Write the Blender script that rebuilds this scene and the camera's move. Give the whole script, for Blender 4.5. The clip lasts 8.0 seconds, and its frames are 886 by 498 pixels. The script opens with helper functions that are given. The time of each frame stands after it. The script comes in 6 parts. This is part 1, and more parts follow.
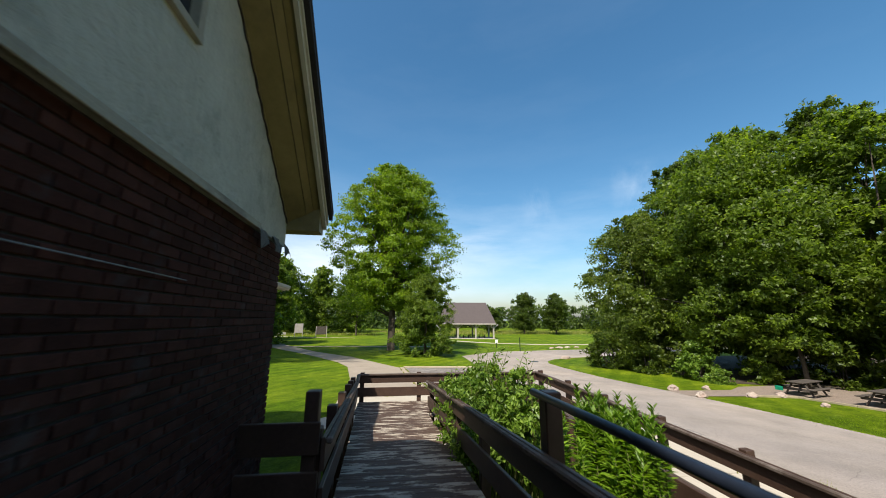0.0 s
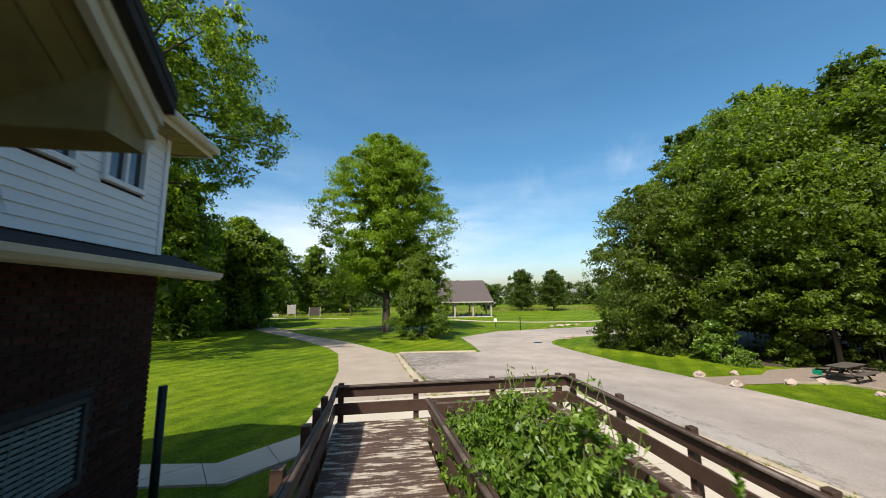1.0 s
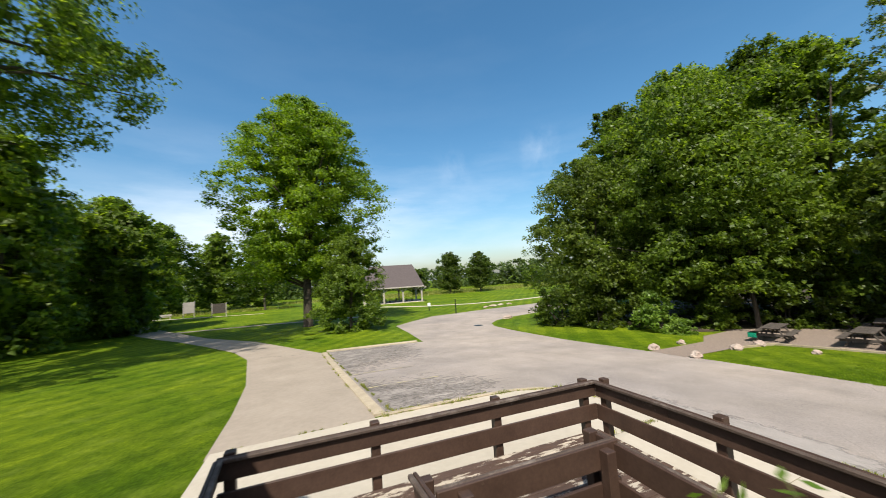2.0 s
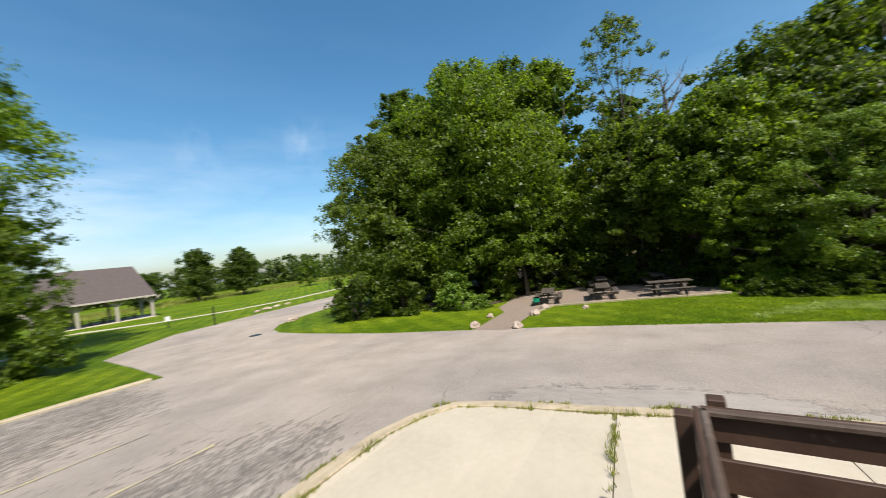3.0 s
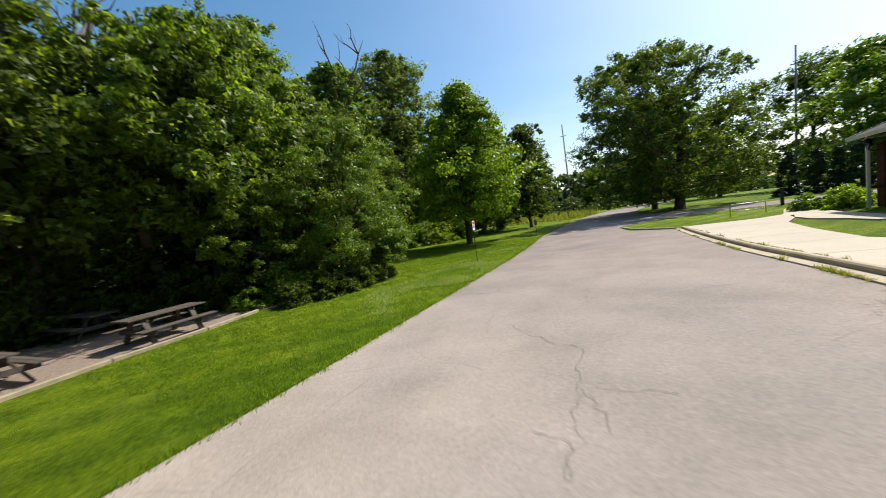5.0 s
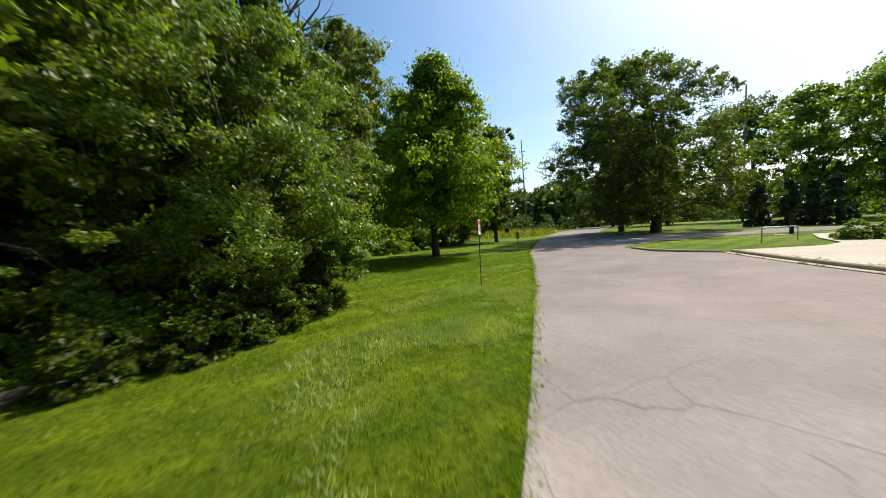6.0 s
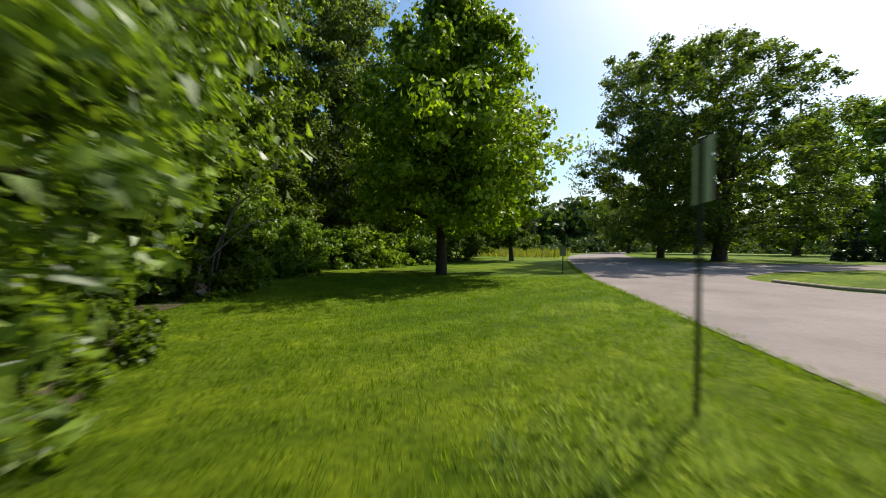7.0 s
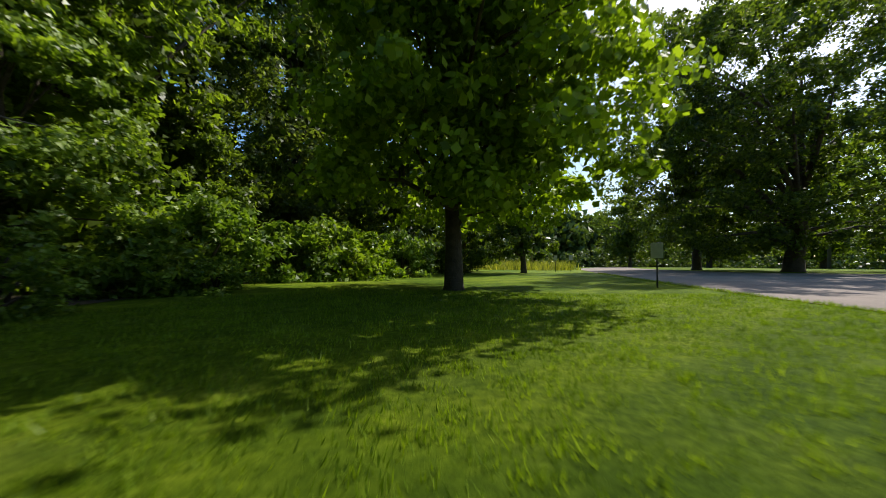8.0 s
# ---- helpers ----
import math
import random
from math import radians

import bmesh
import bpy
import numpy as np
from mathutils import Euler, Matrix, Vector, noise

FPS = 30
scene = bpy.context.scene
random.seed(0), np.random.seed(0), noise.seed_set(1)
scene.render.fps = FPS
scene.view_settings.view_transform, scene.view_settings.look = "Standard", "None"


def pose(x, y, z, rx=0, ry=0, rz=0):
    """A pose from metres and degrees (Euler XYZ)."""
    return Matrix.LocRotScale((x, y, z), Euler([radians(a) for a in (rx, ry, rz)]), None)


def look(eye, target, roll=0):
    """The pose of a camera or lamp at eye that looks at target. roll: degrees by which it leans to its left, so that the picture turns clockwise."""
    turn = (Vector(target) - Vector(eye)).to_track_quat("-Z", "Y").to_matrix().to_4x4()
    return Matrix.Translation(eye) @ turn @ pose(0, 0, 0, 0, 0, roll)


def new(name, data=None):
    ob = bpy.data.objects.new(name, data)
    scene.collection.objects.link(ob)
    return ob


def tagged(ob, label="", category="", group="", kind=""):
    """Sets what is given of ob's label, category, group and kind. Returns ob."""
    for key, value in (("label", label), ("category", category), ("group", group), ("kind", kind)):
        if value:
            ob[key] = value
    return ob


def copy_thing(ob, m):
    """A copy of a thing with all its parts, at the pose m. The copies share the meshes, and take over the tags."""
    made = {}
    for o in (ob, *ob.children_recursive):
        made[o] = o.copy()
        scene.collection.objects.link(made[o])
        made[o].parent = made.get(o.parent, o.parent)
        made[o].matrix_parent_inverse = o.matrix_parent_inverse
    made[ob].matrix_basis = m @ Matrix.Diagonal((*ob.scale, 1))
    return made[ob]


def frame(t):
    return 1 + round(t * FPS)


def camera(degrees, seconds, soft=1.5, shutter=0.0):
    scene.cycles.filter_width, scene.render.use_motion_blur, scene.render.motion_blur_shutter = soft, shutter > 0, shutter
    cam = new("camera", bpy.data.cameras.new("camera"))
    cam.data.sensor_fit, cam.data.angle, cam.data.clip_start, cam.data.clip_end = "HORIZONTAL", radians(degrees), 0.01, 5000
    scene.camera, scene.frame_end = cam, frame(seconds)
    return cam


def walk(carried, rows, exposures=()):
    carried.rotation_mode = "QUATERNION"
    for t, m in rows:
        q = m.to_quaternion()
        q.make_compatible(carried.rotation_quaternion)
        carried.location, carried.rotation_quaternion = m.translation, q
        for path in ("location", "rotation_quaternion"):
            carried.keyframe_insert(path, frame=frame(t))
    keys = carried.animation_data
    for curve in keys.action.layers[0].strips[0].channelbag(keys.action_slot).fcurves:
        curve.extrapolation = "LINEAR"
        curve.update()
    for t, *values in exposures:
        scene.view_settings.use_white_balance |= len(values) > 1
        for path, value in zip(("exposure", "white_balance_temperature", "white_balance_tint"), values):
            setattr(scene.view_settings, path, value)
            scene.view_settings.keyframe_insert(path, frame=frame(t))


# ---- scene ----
cam = camera(104.0, 8.0, soft=0.8, shutter=0.24)
PATH = [
    (0, (1.015, -1.264, 3.883), (1.320, 1.068, 4.362), 0.2),
    (0.5, (1.195, -0.066, 4.127), (1.484, 2.282, 4.526), -0.2),
    (1, (1.199, 1.418, 4.240), (1.542, 3.770, 4.566), -0.8),
    (1.2, (1.175, 2.069, 4.249), (1.555, 4.420, 4.549), -1.0),
    (2.3, (1.014, 6.317, 4.080), (2.186, 8.407, 4.214), -4.9),
    (2.5, (1.199, 7.309, 3.997), (2.628, 9.235, 4.102), -5.7),
    (3, (2.220, 9.893, 3.712), (4.244, 11.182, 3.738), -7.3),
    (3.5, (3.982, 12.263, 3.334), (6.342, 12.692, 3.288), -8.3),
    (4, (6.258, 13.840, 2.794), (8.557, 13.160, 2.687), -9.0),
    (4.5, (8.865, 14.530, 2.397), (10.646, 12.928, 2.239), -8.3),
    (5, (12.191, 13.952, 2.232), (13.452, 11.918, 2.050), -6.9),
    (5.2, (13.236, 13.344, 2.203), (14.358, 11.230, 2.020), -6.2),
    (6.3, (18.016, 6.937, 1.708), (18.877, 4.700, 1.604), -2.0),
    (6.5, (18.772, 5.525, 1.619), (19.626, 3.284, 1.530), -1.1),
    (7, (20.573, 1.805, 1.328), (21.425, -0.438, 1.320), 0.8),
    (7.5, (22.622, -1.736, 0.990), (23.420, -4.000, 1.054), 1.5),
    (8, (23.984, -4.524, 0.724), (24.720, -6.806, 0.835), 0.8),

]
walk(cam, [(t, look(eye, target, roll)) for t, eye, target, roll in PATH])

# ---- sky and sun ----
SUN_EL = radians(51)
SUN_FROM = Vector((-0.52, -0.85))
world = bpy.data.worlds.new("sky")
scene.world = world
world.use_nodes = True
wn = world.node_tree.nodes
sky = wn.new("ShaderNodeTexSky")
sky.sky_type = 'NISHITA'
sky.sun_disc = False
sky.sun_elevation = SUN_EL
sky.sun_rotation = math.atan2(SUN_FROM.x, SUN_FROM.y)
sky.air_density, sky.dust_density, sky.ozone_density = 1.0, 1.9, 1.0
wn["Background"].inputs["Strength"].default_value = 0.136
wl = world.node_tree.links
tone = wn.new("ShaderNodeHueSaturation")
tone.inputs["Hue"].default_value, tone.inputs["Saturation"].default_value = 0.49, 1.32
wl.new(sky.outputs[0], tone.inputs["Color"])
# thin high cloud, in drawn-out wisps
wtc, wmap, wnoise, wmask = wn.new("ShaderNodeTexCoord"), wn.new("ShaderNodeMapping"), wn.new("ShaderNodeTexNoise"), wn.new("ShaderNodeValToRGB")
wmap.inputs["Scale"].default_value = (1.6, 1.2, 6.0)
wmap.inputs["Rotation"].default_value = (0.1, 0.22, 0.5)
wnoise.inputs["Scale"].default_value, wnoise.inputs["Detail"].default_value, wnoise.inputs["Roughness"].default_value = 1.5, 7.0, 0.58
wmask.color_ramp.elements[0].position, wmask.color_ramp.elements[1].position = 0.45, 0.78
wmask.color_ramp.elements[1].color = (1, 1, 1, 1)
cloud = wn.new("ShaderNodeMix")
cloud.data_type = 'RGBA'
cloud.inputs[7].default_value = (5.4, 6.1, 6.9, 1)
wl.new(wtc.outputs["Generated"], wmap.inputs["Vector"])
wl.new(wmap.outputs[0], wnoise.inputs["Vector"])
wl.new(wnoise.outputs[0], wmask.inputs[0])
wsep, wlow, wmul = wn.new("ShaderNodeSeparateXYZ"), wn.new("ShaderNodeMapRange"), wn.new("ShaderNodeMath")
wmul.operation = 'MULTIPLY'
for key, value in (("From Min", 0.12), ("From Max", 0.4), ("To Min", 0.5), ("To Max", 0.03)):
    wlow.inputs[key].default_value = value
wl.new(wtc.outputs["Generated"], wsep.inputs[0])
wl.new(wsep.outputs["Z"], wlow.inputs["Value"])
wl.new(wmask.outputs[0], wmul.inputs[0])
wl.new(wlow.outputs[0], wmul.inputs[1])
wl.new(wmul.outputs[0], cloud.inputs[0])
wl.new(tone.outputs[0], cloud.inputs[6])
# wisps of their own: two short plumes and two long low streaks
last = cloud.outputs[2]
for centre, reach, tall, stretch, amount in (((0.382, 0.873, 0.305), 0.085, 1.0, (9, 9, 4), 0.26), ((0.582, 0.748, 0.325), 0.1, 1.2, (14, 8, 10), 0.26), ((0.02, 0.955, 0.195), 0.5, 4.2, (2.2, 2.2, 13), 0.8), ((-0.25, 0.95, 0.13), 0.62, 3.4, (1.6, 1.6, 7), 0.85)):
    flat_, away, near_, grain, veil, both_, lay = [wn.new(k) for k in ("ShaderNodeVectorMath", "ShaderNodeVectorMath", "ShaderNodeMapRange", "ShaderNodeTexNoise", "ShaderNodeMapRange", "ShaderNodeMath", "ShaderNodeMix")]
    squeeze = wn.new("ShaderNodeVectorMath")
    flat_.operation, away.operation, squeeze.operation, both_.operation = 'MULTIPLY', 'DISTANCE', 'MULTIPLY', 'MULTIPLY'
    flat_.inputs[1].default_value = (1, 1, tall)
    away.inputs[1].default_value = (centre[0], centre[1], centre[2] * tall)
    squeeze.inputs[1].default_value = stretch
    near_.interpolation_type = 'SMOOTHSTEP'
    for sock, value in zip(("From Min", "From Max", "To Min", "To Max"), (0.0, reach, amount, 0.0)):
        near_.inputs[sock].default_value = value
    grain.inputs["Scale"].default_value, grain.inputs["Detail"].default_value, grain.inputs["Roughness"].default_value = 1.0, 6.0, 0.6
    for sock, value in zip(("From Min", "From Max"), (0.4, 0.68)):
        veil.inputs[sock].default_value = value
    lay.data_type = 'RGBA'
    lay.inputs[7].default_value = (5.6, 6.2, 6.9, 1)
    wl.new(wtc.outputs["Generated"], flat_.inputs[0])
    wl.new(flat_.outputs[0], away.inputs[0])
    wl.new(away.outputs["Value"], near_.inputs["Value"])
    wl.new(wtc.outputs["Generated"], squeeze.inputs[0])
    wl.new(squeeze.outputs[0], grain.inputs["Vector"])
    wl.new(grain.outputs[0], veil.inputs["Value"])
    wl.new(veil.outputs[0], both_.inputs[0])
    wl.new(near_.outputs[0], both_.inputs[1])
    wl.new(both_.outputs[0], lay.inputs[0])
    wl.new(last, lay.inputs[6])
    last = lay.outputs[2]
wl.new(last, wn["Background"].inputs["Color"])
sun = new("sun", bpy.data.lights.new("sun", 'SUN'))
sun.data.energy, sun.data.angle, sun.data.color = 5.0, radians(0.53), (1.0, 0.95, 0.86)
far_sun = Vector((SUN_FROM.x, SUN_FROM.y, 0)).normalized() * math.cos(SUN_EL) + Vector((0, 0, math.sin(SUN_EL)))
sun.matrix_world = look(far_sun * 100, (0, 0, 0))
scene.view_settings.exposure = 0.4


# ---- lie of the land ----
def ground_z(x, y):
    side = math.tanh((x - 15.6) / 15.6)
    fall = 0.5 * (side - math.sqrt(side * side + 0.01))   # the slope ends past the drive
    dip = 0.068 * (1 + math.tanh((x - 21) / 3)) * (1 + math.tanh((-1 - y) / 4))
    return (0.035 - dip - 0.384 * fall - 0.02 * max(side, 0.0) - 0.6 * math.tanh(y / 36)
            + 0.668 * math.exp(-((x - 4.8) ** 2 + (y - 10.8) ** 2) / 141))


# ---- materials ----
def material(name):
    m = bpy.data.materials.new(name)
    m.use_nodes = True
    nt = m.node_tree
    return m, nt, nt.nodes["Principled BSDF"]


def node(nt, kind, **inputs):
    n = nt.nodes.new(kind)
    for key, value in inputs.items():
        n.inputs[key.replace("_", " ")].default_value = value
    return n


def noise_tex(nt, scale, detail=4.0, rough=0.6, stretch=None):
    """Noise laid out in the place itself, so that alike pieces differ."""
    where = nt.nodes.new("ShaderNodeNewGeometry").outputs["Position"]
    if stretch:
        m = node(nt, "ShaderNodeMapping", Scale=stretch)
        nt.links.new(where, m.inputs["Vector"])
        where = m.outputs[0]
    n = node(nt, "ShaderNodeTexNoise", Scale=scale, Detail=detail, Roughness=rough)
    nt.links.new(where, n.inputs["Vector"])
    return n


def ramp(nt, source, stops):
    r = nt.nodes.new("ShaderNodeValToRGB")
    els = r.color_ramp.elements
    while len(els) < len(stops):
        els.new(0.5)
    for el, (pos, col) in zip(els, stops):
        el.position, el.color = pos, (*col, 1) if len(col) == 3 else col
    nt.links.new(source, r.inputs[0])
    return r.outputs[0]


def mix(nt, factor, a, b, mode='MIX'):
    m = nt.nodes.new("ShaderNodeMix")
    m.data_type, m.blend_type = 'RGBA', mode
    for sock, v in ((m.inputs[0], factor), (m.inputs[6], a), (m.inputs[7], b)):
        if isinstance(v, (int, float)):
            sock.default_value = v
        elif isinstance(v, tuple):
            sock.default_value = (*v, 1)
        else:
            nt.links.new(v, sock)
    return m.outputs[2]


def bump(nt, bsdf, height, strength, distance):
    b = node(nt, "ShaderNodeBump", Strength=strength, Distance=distance)
    nt.links.new(height, b.inputs["Height"])
    nt.links.new(b.outputs[0], bsdf.inputs["Normal"])


def rough_surface(name, dark, light, scale, rough=0.8, bump_scale=60, strength=0.4, distance=0.004, spots=None, metal=0.0, spec=0.3, by_piece=0.0, by_island=0.0, stretch=None):
    """A mottled opaque surface: two scales of colour, fine relief, optional stains, optional change from piece to piece."""
    m, nt, b = material(name)
    n1, n2 = noise_tex(nt, scale, stretch=stretch), noise_tex(nt, scale * 9, stretch=stretch)
    both = mix(nt, 0.4, n1.outputs[0], n2.outputs[0])
    col = ramp(nt, both, [(0.3, dark), (0.7, light)])
    if spots:
        n3 = noise_tex(nt, scale * 0.37, 6.0, 0.7, stretch)
        mask = ramp(nt, n3.outputs[0], [(spots[0], (0, 0, 0)), (spots[1], (1, 1, 1))])
        col = mix(nt, mask, col, spots[2])
    if by_piece:
        info = nt.nodes.new("ShaderNodeObjectInfo")
        shade = ramp(nt, info.outputs["Random"], [(0, (1 - by_piece,) * 3), (1, (1 + by_piece * 0.5,) * 3)])
        col = mix(nt, 1.0, col, shade, 'MULTIPLY')
    if by_island:
        geo = nt.nodes.new("ShaderNodeNewGeometry")
        shade = ramp(nt, geo.outputs["Random Per Island"], [(0, (1 - by_island,) * 3), (1, (1 + by_island * 0.5,) * 3)])
        col = mix(nt, 1.0, col, shade, 'MULTIPLY')
    nt.links.new(col, b.inputs["Base Color"])
    b.inputs["Roughness"].default_value, b.inputs["Metallic"].default_value = rough, metal
    b.inputs["Specular IOR Level"].default_value = spec
    bump(nt, b, noise_tex(nt, bump_scale, 5.0).outputs[0], strength, distance)
    return m


def leaf_material(name, dark, mid, light, through_light=0.6, patch=0.25, gloss=0.38):
    """Leaves: change from leaf to leaf and from limb to limb, and let some light through."""
    m, nt, b = material(name)
    geo = nt.nodes.new("ShaderNodeNewGeometry")
    leaf = ramp(nt, geo.outputs["Random Per Island"], [(0.0, dark), (0.55, mid), (1.0, light)])
    big = ramp(nt, noise_tex(nt, patch, 3.0).outputs[0], [(0.3, (0.62, 0.68, 0.6)), (0.7, (1.15, 1.12, 1.0))])
    col = mix(nt, 1.0, leaf, big, 'MULTIPLY')
    nt.links.new(col, b.inputs["Base Color"])
    b.inputs["Roughness"].default_value = 0.42
    b.inputs["Specular IOR Level"].default_value = gloss
    tr = nt.nodes.new("ShaderNodeBsdfTranslucent")
    nt.links.new(mix(nt, 1.0, col, (1.65, 1.65, 0.55), 'MULTIPLY'), tr.inputs["Color"])
    ms = nt.nodes.new("ShaderNodeMixShader")
    ms.inputs[0].default_value = through_light
    nt.links.new(b.outputs[0], ms.inputs[1])
    nt.links.new(tr.outputs[0], ms.inputs[2])
    nt.links.new(ms.outputs[0], nt.nodes["Material Output"].inputs["Surface"])
    return m


def grass_material():
    m, nt, b = material("mown_grass")
    big, fine, tuft = noise_tex(nt, 0.16, 5.0), noise_tex(nt, 14.0, 6.0, 0.75), noise_tex(nt, 1.7, 5.0, 0.7)
    c1 = ramp(nt, fine.outputs[0], [(0.3, (0.05, 0.09, 0.004)), (0.52, (0.126, 0.183, 0.008)), (0.72, (0.228, 0.296, 0.023))])
    c2 = ramp(nt, big.outputs[0], [(0.38, (0.62, 0.74, 0.6)), (0.62, (1.2, 1.12, 1.1))])
    c3 = ramp(nt, tuft.outputs[0], [(0.35, (0.64, 0.71, 0.7)), (0.65, (1.2, 1.16, 1.04))])
    col = mix(nt, 1.0, mix(nt, 1.0, c1, c2, 'MULTIPLY'), c3, 'MULTIPLY')
    # mowing stripes, bent and broken
    geo = nt.nodes.new("ShaderNodeNewGeometry")
    turn = node(nt, "ShaderNodeMapping", Rotation=(0, 0, 0.62))
    nt.links.new(geo.outputs["Position"], turn.inputs["Vector"])
    wave = node(nt, "ShaderNodeTexWave", Scale=0.22, Distortion=1.6, Detail=3.0, Detail_Scale=0.6)
    nt.links.new(turn.outputs[0], wave.inputs["Vector"])
    col = mix(nt, 1.0, col, ramp(nt, wave.outputs["Color"], [(0.35, (0.82, 0.86, 0.84)), (0.65, (1.07, 1.05, 1.0))]), 'MULTIPLY')
    dry = ramp(nt, noise_tex(nt, 0.75, 7.0, 0.7).outputs[0], [(0.54, (0, 0, 0)), (0.7, (0.4, 0.4, 0.4))])
    col = mix(nt, dry, col, (0.23, 0.29, 0.035))
    nt.links.new(col, b.inputs["Base Color"])
    b.inputs["Roughness"].default_value = 0.75
    b.inputs["Specular IOR Level"].default_value = 0.05
    bump(nt, b, noise_tex(nt, 45.0, 6.0, 0.8).outputs[0], 0.9, 0.05)
    return m


def asphalt_material():
    m, nt, b = material("bleached_asphalt")
    grit, patch, wide = noise_tex(nt, 90.0, 4.0, 0.8), noise_tex(nt, 0.55, 7.0, 0.65), noise_tex(nt, 0.12, 4.0)
    base = ramp(nt, patch.outputs[0], [(0.3, (0.305, 0.268, 0.23)), (0.55, (0.378, 0.33, 0.287)), (0.75, (0.43, 0.378, 0.33))])
    base = mix(nt, 1.0, base, ramp(nt, wide.outputs[0], [(0.35, (0.8, 0.8, 0.82)), (0.62, (1.06, 1.03, 1.0))]), 'MULTIPLY')
    base = mix(nt, 1.0, base, ramp(nt, grit.outputs[0], [(0.3, (0.72, 0.72, 0.72)), (0.7, (1.15, 1.15, 1.15))]), 'MULTIPLY')
    stone = noise_tex(nt, 22.0, 5.0, 0.75)
    base = mix(nt, 1.0, base, ramp(nt, stone.outputs[0], [(0.34, (0.8, 0.8, 0.8)), (0.66, (1.1, 1.1, 1.1))]), 'MULTIPLY')
    # cracks: the borders of large uneven cells, in some places only
    tc = nt.nodes.new("ShaderNodeNewGeometry")
    warp = node(nt, "ShaderNodeTexNoise", Scale=1.1, Detail=6.0)
    nt.links.new(tc.outputs["Position"], warp.inputs["Vector"])
    v = node(nt, "ShaderNodeTexVoronoi", Scale=0.33)
    v.feature = 'DISTANCE_TO_EDGE'
    nt.links.new(mix(nt, 0.32, tc.outputs["Position"], warp.outputs["Color"], 'ADD'), v.inputs["Vector"])
    line = ramp(nt, v.outputs["Distance"], [(0.0, (0.45, 0.45, 0.45)), (0.0022, (0, 0, 0))])
    where = ramp(nt, noise_tex(nt, 0.21, 3.0).outputs[0], [(0.5, (0, 0, 0)), (0.56, (1, 1, 1))])
    base = mix(nt, mix(nt, 1.0, line, where, 'MULTIPLY'), base, (0.07, 0.06, 0.05))
    # the asphalt turns darker and greyer towards the south
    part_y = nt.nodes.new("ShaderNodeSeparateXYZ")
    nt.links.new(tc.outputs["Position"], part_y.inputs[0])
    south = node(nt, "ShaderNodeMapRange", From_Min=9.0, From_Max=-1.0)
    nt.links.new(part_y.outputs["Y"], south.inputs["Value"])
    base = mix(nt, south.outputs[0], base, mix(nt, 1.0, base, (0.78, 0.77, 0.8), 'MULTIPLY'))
    nt.links.new(base, b.inputs["Base Color"])
    b.inputs["Roughness"].default_value = 0.95
    b.inputs["Specular IOR Level"].default_value = 0.08
    bump(nt, b, grit.outputs[0], 0.5, 0.006)
    return m


def faded_asphalt(name, dark, light, bleached, stretch, scale):
    """Worn asphalt that gives way to the surface under it in a ragged border, where the sheet's wear runs out."""
    m, nt, b = material(name)
    n1, n2, n3 = noise_tex(nt, scale, 7.0, 0.72, stretch), noise_tex(nt, scale * 7, 5.0, 0.7, stretch), noise_tex(nt, scale * 0.6, 8.0, 0.75, stretch)
    col = ramp(nt, mix(nt, 0.45, n1.outputs[0], n2.outputs[0]), [(0.38, dark), (0.52, light), (0.66, bleached)])
    col = mix(nt, ramp(nt, n3.outputs[0], [(0.53, (0, 0, 0)), (0.63, (0.7, 0.7, 0.7))]), col, bleached)
    grit = noise_tex(nt, 90.0, 4.0, 0.8)
    col = mix(nt, 1.0, col, ramp(nt, grit.outputs[0], [(0.3, (0.68, 0.68, 0.68)), (0.7, (1.18, 1.18, 1.18))]), 'MULTIPLY')
    v = node(nt, "ShaderNodeTexVoronoi", Scale=1.1)
    v.feature = 'DISTANCE_TO_EDGE'
    geo = nt.nodes.new("ShaderNodeNewGeometry")
    warp = noise_tex(nt, 2.0, 5.0)
    nt.links.new(mix(nt, 0.3, geo.outputs["Position"], warp.outputs["Color"], 'ADD'), v.inputs["Vector"])
    line = ramp(nt, v.outputs["Distance"], [(0.0, (1, 1, 1)), (0.018, (0, 0, 0))])
    some = ramp(nt, noise_tex(nt, 0.5, 3.0).outputs[0], [(0.5, (0, 0, 0)), (0.62, (0.6, 0.6, 0.6))])
    col = mix(nt, mix(nt, 1.0, line, some, 'MULTIPLY'), col, (0.1, 0.088, 0.076))
    nt.links.new(col, b.inputs["Base Color"])
    b.inputs["Roughness"].default_value = 0.95
    b.inputs["Specular IOR Level"].default_value = 0.08
    bump(nt, b, grit.outputs[0], 0.7, 0.008)
    wear = nt.nodes.new("ShaderNodeAttribute")
    wear.attribute_name = "wear"
    edge = mix(nt, 0.75, n3.outputs[0], noise_tex(nt, scale * 3.5, 6.0, 0.75, stretch).outputs[0])
    add = nt.nodes.new("ShaderNodeMath")
    add.operation = 'ADD'
    nt.links.new(wear.outputs["Fac"], add.inputs[0])
    nt.links.new(edge, add.inputs[1])
    keep = ramp(nt, add.outputs[0], [(0.89, (0, 0, 0)), (0.97, (1, 1, 1))])
    clear, ms = nt.nodes.new("ShaderNodeBsdfTransparent"), nt.nodes.new("ShaderNodeMixShader")
    nt.links.new(keep, ms.inputs[0])
    nt.links.new(clear.outputs[0], ms.inputs[1])
    nt.links.new(b.outputs[0], ms.inputs[2])
    nt.links.new(ms.outputs[0], nt.nodes["Material Output"].inputs["Surface"])
    return m


